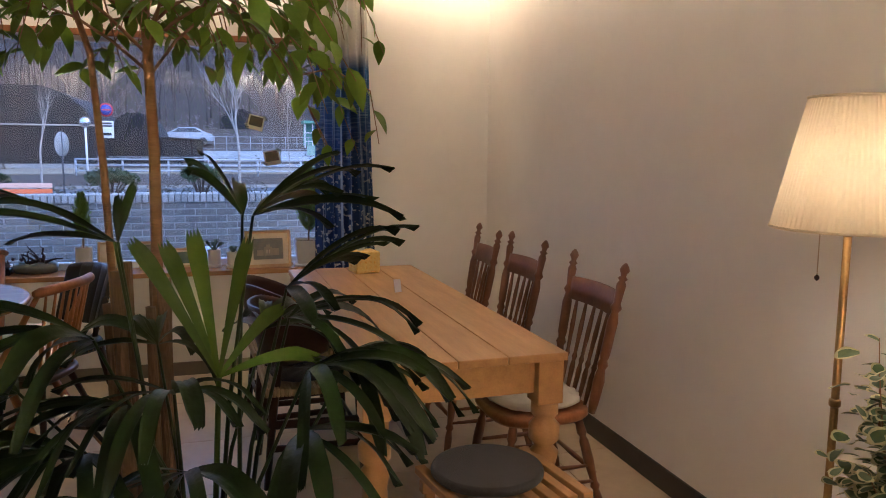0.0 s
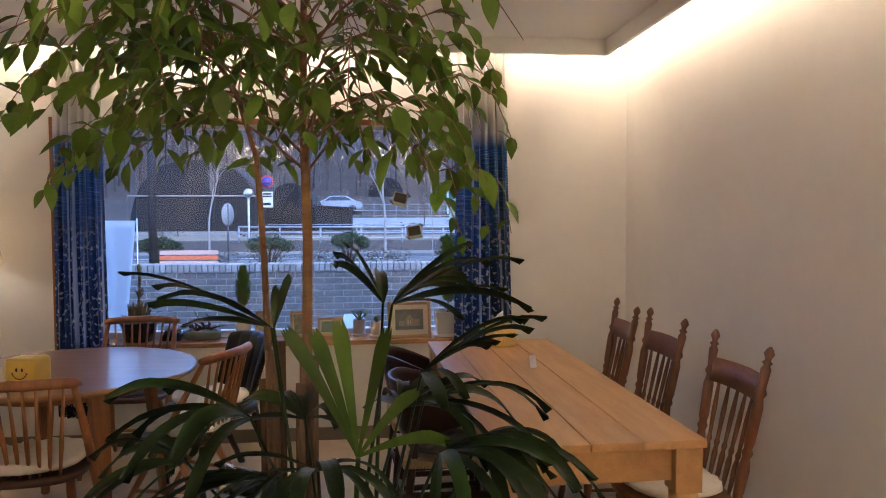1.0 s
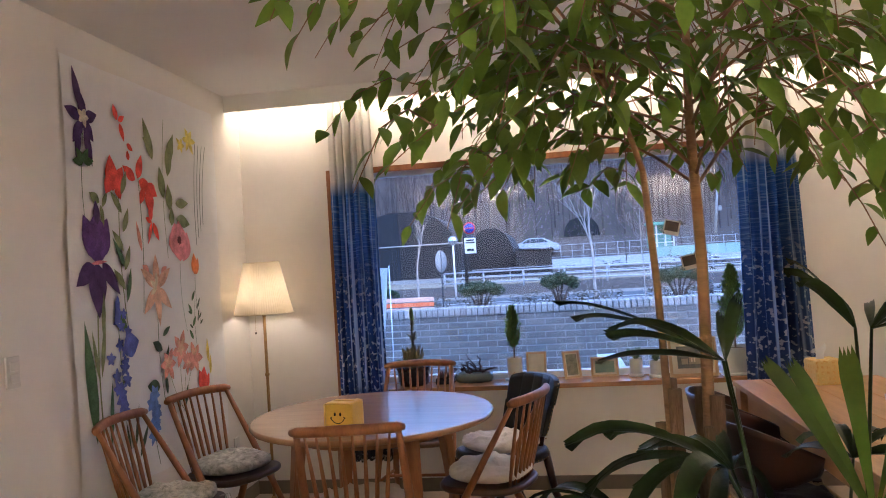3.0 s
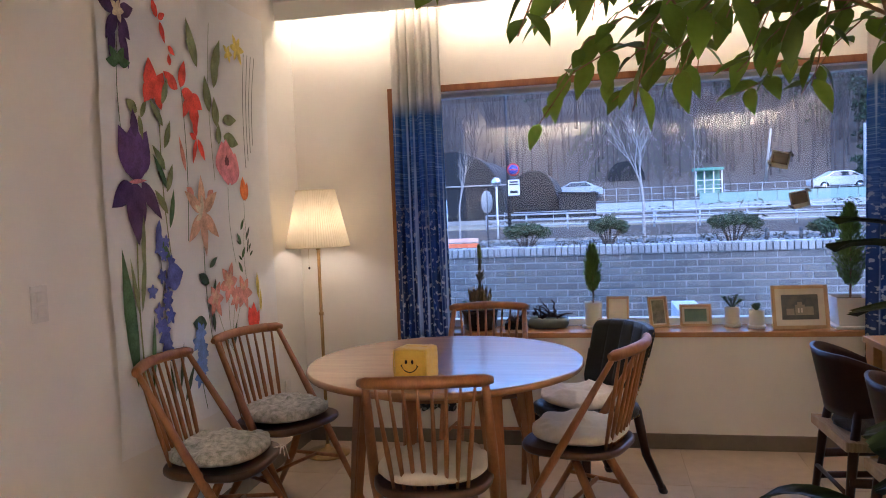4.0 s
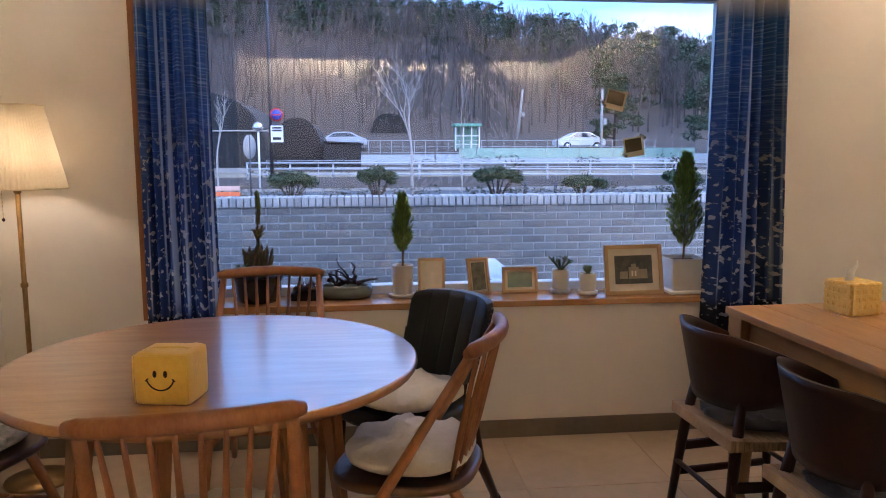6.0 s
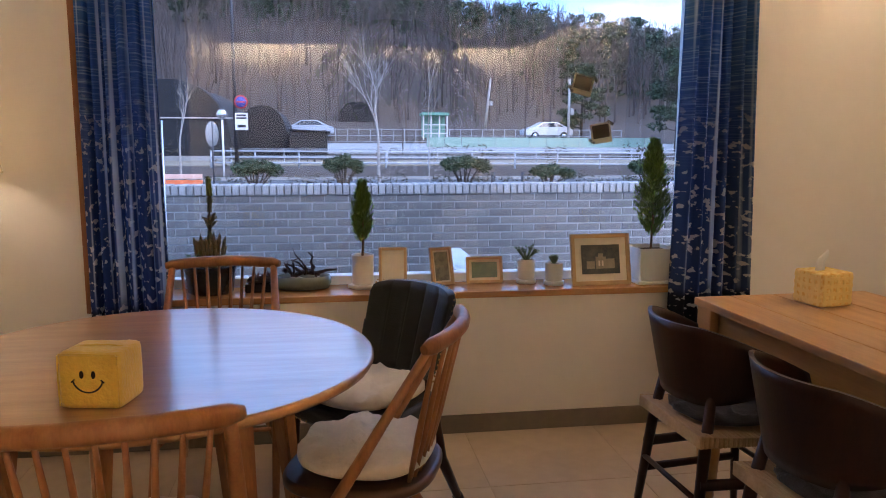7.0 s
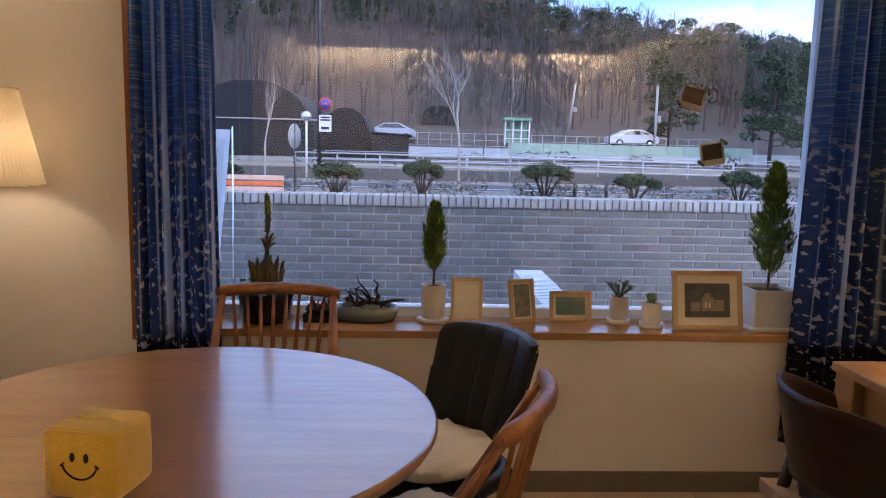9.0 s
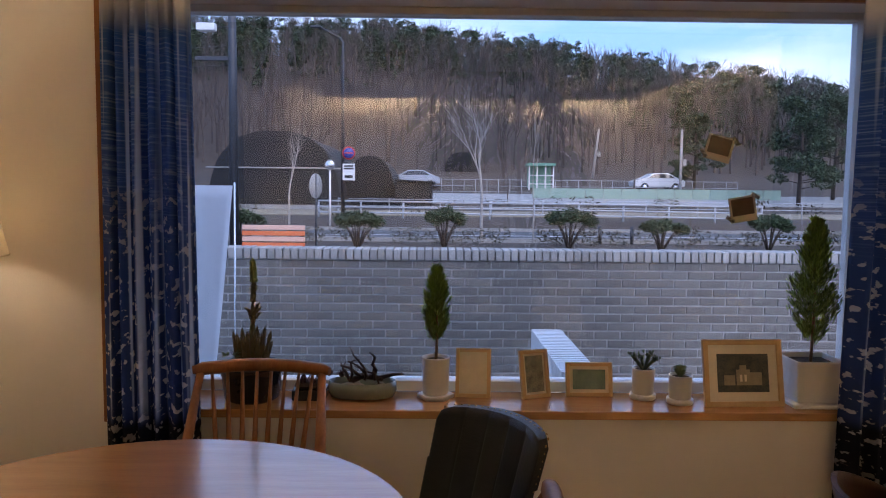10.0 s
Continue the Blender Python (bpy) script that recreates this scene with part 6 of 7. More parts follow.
def wall_plate(name, m, label, two):
    t = thing(name, label, name.split("_")[-1], m)
    part("plate", box(B(), 0, -0.035, -0.06, 0.009, 0.035, 0.06, 0.003), PLASTIC, t)
    if two:
        for z in (-0.022, 0.022):
            part("rocker", box(B(), 0.0095, -0.02, z - 0.018, 0.014, 0.02, z + 0.018, 0.002), PLASTIC, t)
    else:
        part("socket_face", lathe(B(), [(0.001, 0), (0.02, 0.0), (0.021, 0.003), (0.023, 0.004)], 20, pose(0.0095, 0, 0, 0, 90)), PLASTIC, t)


wall_plate("light_switch", pose(XL, -2.17, 1.125), "white two-rocker light switch on the wall", True)
wall_plate("wall_socket", pose(XL, -0.30, 0.38), "white wall socket behind the chairs", False)

# ---- outside ----
def gz(x, y):
    """Height of the ground outside: a low road, fields that rise, a wooded hill."""
    ks = [(0, -0.3), (5, -0.25), (12, -0.18), (20, -0.18), (21, -0.22), (29, -0.30), (31, 0.05), (36, 0.15), (44, 0.42), (58, 1.25), (68, 2.7), (74, 3.4)]
    if y <= 74:
        for (a, p), (b, q) in zip(ks, ks[1:]):
            if y <= b:
                return p + (q - p) * max(0.0, (y - a) / (b - a))
    crest = 28.0 if x < -10 else 28.0 - 14.0 * min(1.0, (x + 10) / 90)
    crest += 2.0 * noise.noise(Vector((x * 0.02, 3.1, 0)))
    s = min(1.0, (y - 74) / 84)
    up = 3.4 + (crest - 3.4) * math.sin(s * math.pi / 2) ** 1.15
    return up if y < 158 else up - (y - 158) * 0.02


EARTH = mat("winter_ground", (0.085, 0.060, 0.043), 0.95, color2=(0.045, 0.034, 0.026), scale=0.6, detail=8, bump=0.12, bump_scale=3)
ASPHALT = mat("grey_asphalt", (0.085, 0.087, 0.09), 0.85, color2=(0.06, 0.062, 0.066), scale=1.5, bump=0.3, bump_scale=40)
CONCRETE = mat("pale_concrete", (0.34, 0.34, 0.33), 0.85, color2=(0.27, 0.27, 0.26), scale=2, bump=0.2)
SAND = mat("sandy_field", (0.30, 0.25, 0.18), 0.95, color2=(0.20, 0.17, 0.12), scale=0.4, detail=8, bump=0.4, bump_scale=4)
bm = B()
xs = [-400, -200, -120] + [-90 + 6 * i for i in range(36)] + [150, 220, 400]
ys = [0.33, 2, 4, 8, 12, 16, 20, 21, 25, 29, 30, 31, 33, 36, 40, 44, 48, 52, 58, 63, 68, 74] + [80 + 6 * i for i in range(14)] + [170, 220, 400, 1200]
g = [[bm.verts.new((x, y, gz(x, y))) for x in xs] for y in ys]
for k in range(len(ys) - 1):
    for i in range(len(xs) - 1):
        bm.faces.new((g[k][i], g[k][i + 1], g[k + 1][i + 1], g[k + 1][i])).smooth = True
structure("ground", bm, EARTH, "bare winter ground rising to a wooded hill")


def strip(name, y0, y1, lift, material, label, x0=-120, x1=140, thick=0.02):
    bm = B()
    n = 6
    rows = [[bm.verts.new((x0 + (x1 - x0) * i / n, y, gz(0, y) + lift)) for i in range(n + 1)] for y in (y0, y1)]
    low = [[bm.verts.new((v.co.x, v.co.y, v.co.z - thick - lift)) for v in r] for r in rows]
    for i in range(n):
        bm.faces.new((rows[0][i], rows[0][i + 1], rows[1][i + 1], rows[1][i]))
        bm.faces.new((low[0][i], low[0][i + 1], rows[0][i + 1], rows[0][i]))
        bm.faces.new((rows[1][i], rows[1][i + 1], low[1][i + 1], low[1][i]))
    return structure(name, bm, material, label, name)


strip("road", 21.2, 28.6, 0.02, ASPHALT, "grey asphalt road")
strip("pavement", 12.5, 16.4, 0.03, CONCRETE, "pale concrete pavement")
strip("kerb_near", 20.95, 21.18, 0.14, CONCRETE, "concrete kerb")
strip("kerb_far", 28.65, 28.85, 0.14, CONCRETE, "concrete kerb")
strip("field_path", 34.5, 39.0, 0.03, SAND, "pale sandy lane", -60, 60)
strip("lane_line", 24.8, 24.95, 0.025, WHITEPAINT, "white road line", -60, 80)
strip("yard", 46, 56.5, 0.03, CONCRETE, "pale yard behind the lane", -1, 60)

# garden wall of painted brick with a brick-on-edge coping
WY, WTOP = 3.42, 0.935
BRICKM = mat("grey_painted_brick", (0.22, 0.21, 0.195), 0.85, color2=(0.15, 0.145, 0.135), scale=6, jitter=0.16, bump=0.5, bump_scale=60)
MORTAR = mat("pale_mortar", (0.50, 0.50, 0.49), 0.9, color2=(0.43, 0.43, 0.42), scale=8, bump=0.3)
COPE = mat("pale_coping_brick", (0.44, 0.43, 0.41), 0.8, color2=(0.33, 0.325, 0.31), scale=8, jitter=0.18, bump=0.3)
gw = thing("garden_wall", "low garden wall of grey painted brick with coping", "wall", pose(0, WY, 0))
part("mortar_core", box(B(), -9, 0.006, -0.35, 11, 0.20, WTOP - 0.088), MORTAR, gw)
part("coping_bed", box(B(), -9, -0.012, WTOP - 0.084, 11, 0.20, WTOP - 0.016), mat("dark_joint", (0.13, 0.125, 0.12), 0.95, bump=0.3), gw)
brick = finish("brick", box(B(), -0.099, -0.004, -0.0285, 0.099, 0.03, 0.0285, 0.003), BRICKM)
rest, near = [], []
for k in range(17):
    z = WTOP - 0.088 - 0.035 - 0.07 * k
    for i in range(-42, 52):
        x = i * 0.21 + (0.105 if k % 2 else 0)
        p = (x + random.uniform(-0.002, 0.002), random.uniform(-0.002, 0.002), z)
        if k < 12 and -2.2 < x < 2.9 and len(near) < 295:
            near.append(p)
        else:
            rest.append(Matrix.Translation(p))
joined("far_bricks", brick, rest, BRICKM, gw)
head = finish("coping_brick", box(B(), -0.0255, -0.024, 0, 0.0255, 0.234, 0.088, 0.006), COPE)
crest, far = [], []
for i in range(-140, 175):
    x = i * 0.0625
    (crest if -2.4 < x < 3.2 else far).append((x, 0, WTOP - 0.088 + random.uniform(-0.002, 0.002)))
joined("far_coping_bricks", head, [Matrix.Translation(p) for p in far], COPE, gw)
for me, nm, spots in ((brick, "brick", near), (head, "coping_brick", crest)):
    for p in spots:
        ob = new(nm, me)
        ob.parent = gw
        ob.location = p

# a white slatted vent box and a banner close to the window
vb = thing("vent_box", "long white slatted outdoor vent box below the window", "vent", pose(0.555, 1.5, 0.0))
part("casing", box(B(), -0.088, -0.55, -0.35, 0.088, 0.55, 0.535, 0.004), mat("grey_vent_casing", (0.16, 0.17, 0.18), 0.6, bump=0.1), vb)
for k in range(26):
    y = -0.54 + 0.0425 * k
    part("slat", box(B(), -0.092, y, 0.20, 0.092, y + 0.026, 0.552, 0.002), WHITEPAINT, vb)
bn = thing("banner_stand", "white cloth banner on a thin pole outside", "banner", pose(-1.50, 2.05, gz(0, 2)))
part("pole", tube(B(), [(0.13, 0, 0), (0.14, 0, 1.72)], 0.006, 8), CHROME, bn)
part("foot", box(B(), -0.15, -0.15, 0, 0.25, 0.15, 0.02, 0.004), CONCRETE, bn)
bm = B()
gr = [[bm.verts.new((-0.35 + 0.48 * i / 12 * (1 - 0.25 * (1 - k / 14)), 0.012 * math.sin(i * 1.1 + k * 0.2), 0.55 + 1.15 * k / 14)) for i in range(13)] for k in range(15)]
for k in range(14):
    for i in range(12):
        bm.faces.new((gr[k][i], gr[k][i + 1], gr[k + 1][i + 1], gr[k + 1][i])).smooth = True
bmesh.ops.solidify(bm, geom=bm.faces[:], thickness=0.002)
part("cloth", bm, mat("white_banner_cloth", (0.72, 0.73, 0.76), 0.8, bump=0.1), bn)

# ---- trees and shrubs outside ----
BIRCH = mat("pale_bark", (0.42, 0.39, 0.36), 0.85, color2=(0.26, 0.24, 0.22), scale=5, stretch=(1, 1, 3), bump=0.4)
TWIG = mat("winter_twigs", (0.105, 0.080, 0.068), 0.9, color2=(0.062, 0.050, 0.046), scale=2, jitter=0.35)
NEEDLE = mat("pine_needles", (0.045, 0.075, 0.030), 0.75, color2=(0.028, 0.048, 0.022), scale=4, jitter=0.4)
HEDGE = mat("dry_hedge", (0.075, 0.060, 0.042), 0.9, color2=(0.05, 0.05, 0.03), scale=4, jitter=0.35)


def bare_tree(bm, base, h, r, rnd, depth=4, seg=5, spread=0.55, lean=0.0, first=0.3):
    """A leafless tree: limbs that fork and thin towards the twigs."""
    def grow(p, d, ln, rad, lev):
        n = 3
        pts, rr = [p], [rad]
        for i in range(n):
            d = (d + Vector((rnd.gauss(0, 0.10), rnd.gauss(0, 0.10), 0.06))).normalized()
            pts.append(pts[-1] + d * ln / n)
            rr.append(rad * (1 - 0.35 * (i + 1) / n))
        tube(bm, pts, rr, max(3, seg - (depth - lev)), 1.0, False)
        if lev == 0:
            return
        kids = 3 if lev > 1 else 4
        for k in range(kids):
            s = rnd.uniform(0.35, 1.0) if k else 1.0
            i = min(int(s * n), n - 1)
            q = pts[i].lerp(pts[i + 1], s * n - i)
            a = rnd.uniform(0, 6.283)
            side = Vector((math.cos(a), math.sin(a), 0.15))
            w = spread * rnd.uniform(0.6, 1.2) * (0.35 if k == 0 else 1)
            grow(q, (d + side * w).normalized(), ln * rnd.uniform(0.58, 0.8), rad * 0.55, lev - 1)
    trunk = Vector((lean, 0, 1)).normalized()
    top = Vector(base) + trunk * h * first
    tube(bm, [base, top], [r, r * 0.85], seg + 2, 1.0, False)
    grow(top, trunk, h * 0.30, r * 0.8, depth)
    return bm


def out_tree(x, y, h, r, seed, label, material, depth=4, spread=0.5, first=0.25):
    rnd = random.Random(seed)
    t = thing("bare_tree", label, "tree", pose(x, y, gz(x, y)), "bare trees outside")
    part("trunk_and_limbs", bare_tree(B(), (0, 0, -0.05), h, r, rnd, depth, 6, spread, 0.0, first), material, t)


out_tree(1.3, 20.3, 5.0, 0.055, 3, "leafless pale birch by the road", BIRCH, 5, 0.62, 0.22)
out_tree(2.9, 20.4, 3.6, 0.02, 5, "slim leafless sapling by the road", BIRCH, 3, 0.35, 0.4)
out_tree(-6.4, 29.9, 4.2, 0.05, 8, "small leafless tree across the road", BIRCH, 4, 0.55, 0.3)
out_tree(9.6, 55.0, 4.0, 0.06, 12, "leafless tree in the field", TWIG, 4, 0.7, 0.25)
out_tree(15.2, 55.0, 5.0, 0.07, 15, "leafless tree in the field", TWIG, 5, 0.6, 0.25)
out_tree(4.6, 46.0, 3.2, 0.04, 18, "leafless tree in the field", TWIG, 4, 0.6, 0.25)


def needles(name, clumps, per, size, material, parent, seed, kind="stuff"):
    """Clumps of short needle tufts: each clump (centre, rx, rz)."""
    rnd = random.Random(seed)
    v, f = [], []
    for c, rx, rz in clumps:
        for _ in range(per):
            d = Vector((rnd.gauss(0, 1), rnd.gauss(0, 1), rnd.gauss(0, 1))).normalized() * rnd.uniform(0.55, 1.05)
            p = Vector(c) + Vector((d.x * rx, d.y * rx, d.z * rz))
            a = Vector((rnd.gauss(0, 1), rnd.gauss(0, 1), rnd.gauss(0, 0.7))).normalized() * size * rnd.uniform(0.6, 1.3)
            b = a.cross(Vector((rnd.gauss(0, 1), rnd.gauss(0, 1), 1))).normalized() * size * 0.38
            n = len(v)
            v += [tuple(p - a), tuple(p + b), tuple(p + a), tuple(p - b)]
            f.append((n, n + 1, n + 2, n + 3))
    me = bpy.data.meshes.new(name)
    me.from_pydata(v, [], f)
    me.materials.append(material)
    ob = new(name, me)
    if parent is not None:
        ob.parent = parent
    return tagged(ob, "", "", "", kind)


def topiary(x, y, h, w, seed):
    rnd = random.Random(seed)
    t = thing("clipped_pine", "clipped umbrella-shaped pine beside the road", "shrub", pose(x, y, gz(x, y)), "clipped pines")
    bm = B()
    cl = []
    for k in range(9):
        a = 2.4 * k + rnd.uniform(-0.3, 0.3)
        r = w * 0.5 * (0.15 + 0.75 * (k / 8) ** 0.6)
        top = Vector((r * math.cos(a), r * 0.8 * math.sin(a), h * (0.80 - 0.22 * (r / (w * 0.5)) ** 2)))
        tube(bm, [(0.04 * math.cos(a), 0.04 * math.sin(a), 0), (r * 0.45 * math.cos(a), r * 0.4 * math.sin(a), h * 0.35), top], [0.03, 0.022, 0.012], 6)
        cl.append((top, w * 0.18, h * 0.15))
    for k in range(8):
        a = k * 0.785
        cl.append((Vector((w * 0.36 * math.cos(a), w * 0.32 * math.sin(a), h * 0.70)), w * 0.13, h * 0.09))
    part("limbs", bm, mat("dark_pine_bark", (0.06, 0.045, 0.036), 0.9, bump=0.5), t)
    needles("crown", cl, 190, 0.055, NEEDLE, t, seed)


for i, (x, y, h, w) in enumerate(((-2.2, 17.6, 1.12, 1.35), (0.15, 18.4, 1.22, 1.15), (3.65, 18.4, 1.22, 1.45), (6.0, 17.6, 0.95, 1.25), (9.2, 18.2, 1.1, 1.2), (-5.6, 18.5, 1.1, 1.2))):
    topiary(x, y, h, w, 40 + i)
needles("low_hedge", [((-9 + 0.6 * i + random.uniform(-0.2, 0.2), 19.6 + random.uniform(-0.3, 0.3), 0.05 + random.uniform(-0.05, 0.1)), 0.42, 0.28) for i in range(36) if i % 7 != 5], 110, 0.06, HEDGE, None, 77)["label"] = "low dry hedge along the road"
bpy.data.objects["low_hedge"]["category"] = "hedge"
needles("dry_brush", [((-30 + 2.2 * i + random.uniform(-0.6, 0.6), 33 + random.uniform(-0.5, 12), 0.5 + random.uniform(-0.2, 0.3)), 0.9, 0.5) for i in range(36)], 60, 0.12, HEDGE, None, 78)["label"] = "dry winter brush in the fields"
bpy.data.objects["dry_brush"]["category"] = "brush"


def big_pine(x, y, h, w, seed):
    rnd = random.Random(seed)
    t = thing("pine_tree", "broad dark evergreen pine beyond the road", "tree", pose(x, y, gz(x, y)), "pines beyond the road")
    bm = tube(B(), [(0, 0, -0.2), (0.1, 0, h * 0.5), (0, 0, h * 0.92)], [0.16, 0.11, 0.03], 8)
    cl = []
    for k in range(34):
        z = h * rnd.uniform(0.18, 0.96)
        r = w * 0.5 * (1.05 - z / h) ** 0.6 * rnd.uniform(0.35, 1.0)
        a = rnd.uniform(0, 6.28)
        tip = Vector((r * math.cos(a), r * math.sin(a), z))
        tube(bm, [(0, 0, z - 0.15 * h * 0.3), tip], [0.04, 0.012], 5)
        cl.append((tip, w * 0.13, h * 0.045))
    part("trunk_and_limbs", bm, mat("dark_pine_bark", (0.06, 0.045, 0.036), 0.9), t)
    needles("crown", cl, 130, 0.16, NEEDLE, t, seed)


for i, (x, y, h, w) in enumerate(((24.5, 48, 7.4, 6.0), (29.5, 53, 7.8, 6.5), (21.5, 60, 6.5, 5.0), (35, 50, 7.0, 6))):
    big_pine(x, y, h, w, 90 + i)


def wood(name, count, seed, kind, label):
    """Far woods as one mesh: a few grown trees set again and again over the hill."""
    rnd = random.Random(seed)
    protos = []
    for k in range(5):
        if kind == "bare":
            bm = bare_tree(B(), (0, 0, -0.4), 9.0, 0.13, rnd, 3, 4, 0.5, 0, 0.3)
            me = finish("grown", bm, TWIG)
            co = np.array([v.co[:] for v in me.vertices])
            fs = np.array([list(p.vertices) for p in me.polygons if len(p.vertices) == 4])
        else:
            cl = []
            for j in range(20):
                z = rnd.uniform(0.4, 8.2)
                r = 2.3 * (1.03 - z / 9.0) ** 0.5 * rnd.uniform(0.3, 1.0)
                a = rnd.uniform(0, 6.28)
                cl.append((Vector((r * math.cos(a), r * math.sin(a), z)), 0.75, 0.45))
            ob = needles("grown", cl, 20, 0.36, NEEDLE, None, seed + k)
            me = ob.data
            co = np.array([v.co[:] for v in me.vertices])
            fs = np.array([list(p.vertices) for p in me.polygons])
            bpy.data.objects.remove(ob)
        protos.append((co, fs))
    vs, fs, off = [], [], 0
    for _ in range(count):
        x = rnd.uniform(-75, 110)
        s = rnd.random()
        if kind == "bare":
            y = 72 + 86 * s ** 1.15
        else:
            y = 104 + 56 * s ** 0.7
            if x > 25 and rnd.random() < 0.5:
                y = 84 + 40 * s
        co, f = protos[rnd.randrange(5)]
        a, sc = rnd.uniform(0, 6.28), rnd.uniform(0.65, 1.1) * (0.9 if kind == "bare" else 0.85)
        rot = np.array([[math.cos(a), -math.sin(a), 0], [math.sin(a), math.cos(a), 0], [0, 0, 1]]) * sc
        vs.append(co @ rot.T + np.array([x, y, gz(x, y) - 0.1]))
        fs.append(f + off)
        off += len(co)
    me = bpy.data.meshes.new(name)
    me.from_pydata(np.concatenate(vs).tolist(), [], np.concatenate(fs).tolist())
    me.materials.append(TWIG if kind == "bare" else NEEDLE)
    tagged(new(name, me), label, "woods", "", "stuff")


wood("bare_woods", 2300, 61, "bare", "leafless grey-brown woods on the hill")
wood("pine_woods", 900, 62, "pine", "dark green pines along the hill's crest")

# ---- sheds, signs, rails, poles ----
NET = mat("black_shade_net", (0.009, 0.0095, 0.011), 0.8, color2=(0.014, 0.0145, 0.016), scale=3, bump=0.1, bump_scale=6)


def arch_shed(x, y, w, h, length, label, band):
    t = thing("tunnel_shed", label, "shed", pose(x, y, gz(x, y)), "tunnel sheds")
    bm = B()
    n, k = 24, 8
    rings = []
    for j in range(k + 1):
        rings.append([bm.verts.new((w / 2 * math.copysign(abs(math.cos(a)) ** 0.75, math.cos(a)) * (1 + 0.01 * noise.noise(Vector((j, i, 1)))), length * j / k, h * math.sin(a) ** 0.9 * (1 + 0.03 * noise.noise(Vector((j * 1.7, i * 0.6, 2)))) - 0.05)) for i, a in enumerate([math.pi * q / n for q in range(n + 1)])])
    for a, b in zip(rings, rings[1:]):
        for i in range(n):
            bm.faces.new((a[i], a[i + 1], b[i + 1], b[i])).smooth = True
    bm.faces.new(rings[0])
    bm.faces.new(rings[-1][::-1])
    part("cover", bm, NET, t, "black shade net cover")
    if band:
        part("ridge_pipe", tube(B(), [(-w / 2 * 1.02, -0.05, h * 0.52), (w / 2 * 1.02, -0.05, h * 0.52)], 0.05, 6), CONCRETE, t, "pale horizontal pipe")
        part("base_board", box(B(), -w / 2, -0.1, -0.1, w / 2, -0.02, 0.25), CONCRETE, t)


arch_shed(-9.1, 39.6, 7.4, 4.4, 14, "large black net tunnel shed across the road", True)
arch_shed(-4.1, 43.6, 3.1, 3.1, 10, "small black net tunnel shed", False)
arch_shed(2.7, 73, 3.6, 2.0, 6, "far dark tunnel shed below the woods", False)
ls = thing("lean_to", "low black net lean-to beside the tunnel sheds", "shed", pose(-1.35, 41.6, gz(0, 41)))
part("cover", box(B(), -1.1, 0, -0.1, 1.1, 5, 1.55, 0.05), NET, ls)
part("roof", box(B(), -1.2, -0.1, 1.56, 1.2, 5.1, 1.66, 0.02, pose(0, 0, 0.0, 0, 3)), NET, ls)

STEELG = mat("dark_grey_steel", (0.07, 0.075, 0.085), 0.5, 0.6, bump=0.05)
sl = thing("street_lamp", "tall dark steel street lamp with signs", "street lamp", pose(-4.3, 31.7, gz(0, 31.7)))
part("pole", tube(B(), [(0, 0, 0), (0, 0, 7.9), (-0.15, 0, 8.1)], [0.09, 0.06, 0.05], 10), STEELG, sl)
part("arm", tube(B(), [(-0.15, 0, 8.1), (-1.0, 0, 8.55)], [0.05, 0.04], 8), STEELG, sl)
part("lamp_head", box(B(), -1.45, -0.12, 8.52, -0.95, 0.12, 8.62, 0.03), STEELG, sl)
sg = mat("sign_red", (0.50, 0.03, 0.04), 0.4)
part("no_stopping_disc", lathe(B(), [(0.005, 0), (0.30, 0), (0.30, 0.01), (0.005, 0.012)], 32, pose(0.28, -0.14, 2.98, 90)), sg, sl, "round red-rimmed sign")
part("sign_face", lathe(B(), [(0.005, 0), (0.23, 0), (0.23, 0.004), (0.005, 0.004)], 32, pose(0.28, -0.155, 2.98, 90)), mat("sign_blue", (0.03, 0.06, 0.35), 0.4), sl)
part("sign_bar", box(B(), -0.18, -0.006, -0.03, 0.18, 0.0, 0.03, 0, pose(0.28, -0.161, 2.98)), sg, sl)
pn = part("sign_panel", box(B(), 0.0, -0.14, 1.75, 0.56, -0.12, 2.50, 0.01), WHITEPAINT, sl, "white panel with dark bars")
for z, w in ((2.36, 0.40), (2.24, 0.44)):
    part("text_bar", box(B(), 0.28 - w / 2, -0.148, z, 0.28 + w / 2, -0.142, z + 0.07), NET, pn)
part("arrow_bar", box(B(), 0.10, -0.148, 1.86, 0.46, -0.142, 1.98), NET, pn)
mr = thing("traffic_mirror", "round convex traffic mirror on a white post", "mirror", pose(-4.62, 29.8, gz(0, 29.8)))
part("post", tube(B(), [(0, 0, 0), (0, 0, 2.6)], 0.045, 8), WHITEPAINT, mr)
part("mirror_face", lathe(B(), [(0.21, 0), (0.19, 0.03), (0.1, 0.05), (0.01, 0.06)], 28, pose(0.0, -0.06, 2.6, 90)), CHROME, mr)
part("hood", lathe(B(), [(0.22, -0.05), (0.23, 0.0), (0.22, 0.04), (0.21, 0.04), (0.21, -0.05)], 28, pose(0.0, -0.06, 2.6, 90)), CONCRETE, mr)
es = thing("road_sign", "road sign seen edge-on on a dark post", "sign", pose(-3.0, 15.6, gz(0, 15.6)))
part("post", tube(B(), [(0, 0, 0), (0, 0, 1.95)], 0.022, 8), STEELG, es)
part("sign_plate", lathe(B(), [(0.005, -0.006), (0.30, -0.006), (0.30, 0.006), (0.005, 0.006)], 28, pose(0, 0, 1.66, 90, 0, 68)), CONCRETE, es)
up = thing("utility_pole", "dark utility pole with crossarms and cables", "utility pole", pose(-5.6, 18.0, gz(0, 18)), "utility poles")
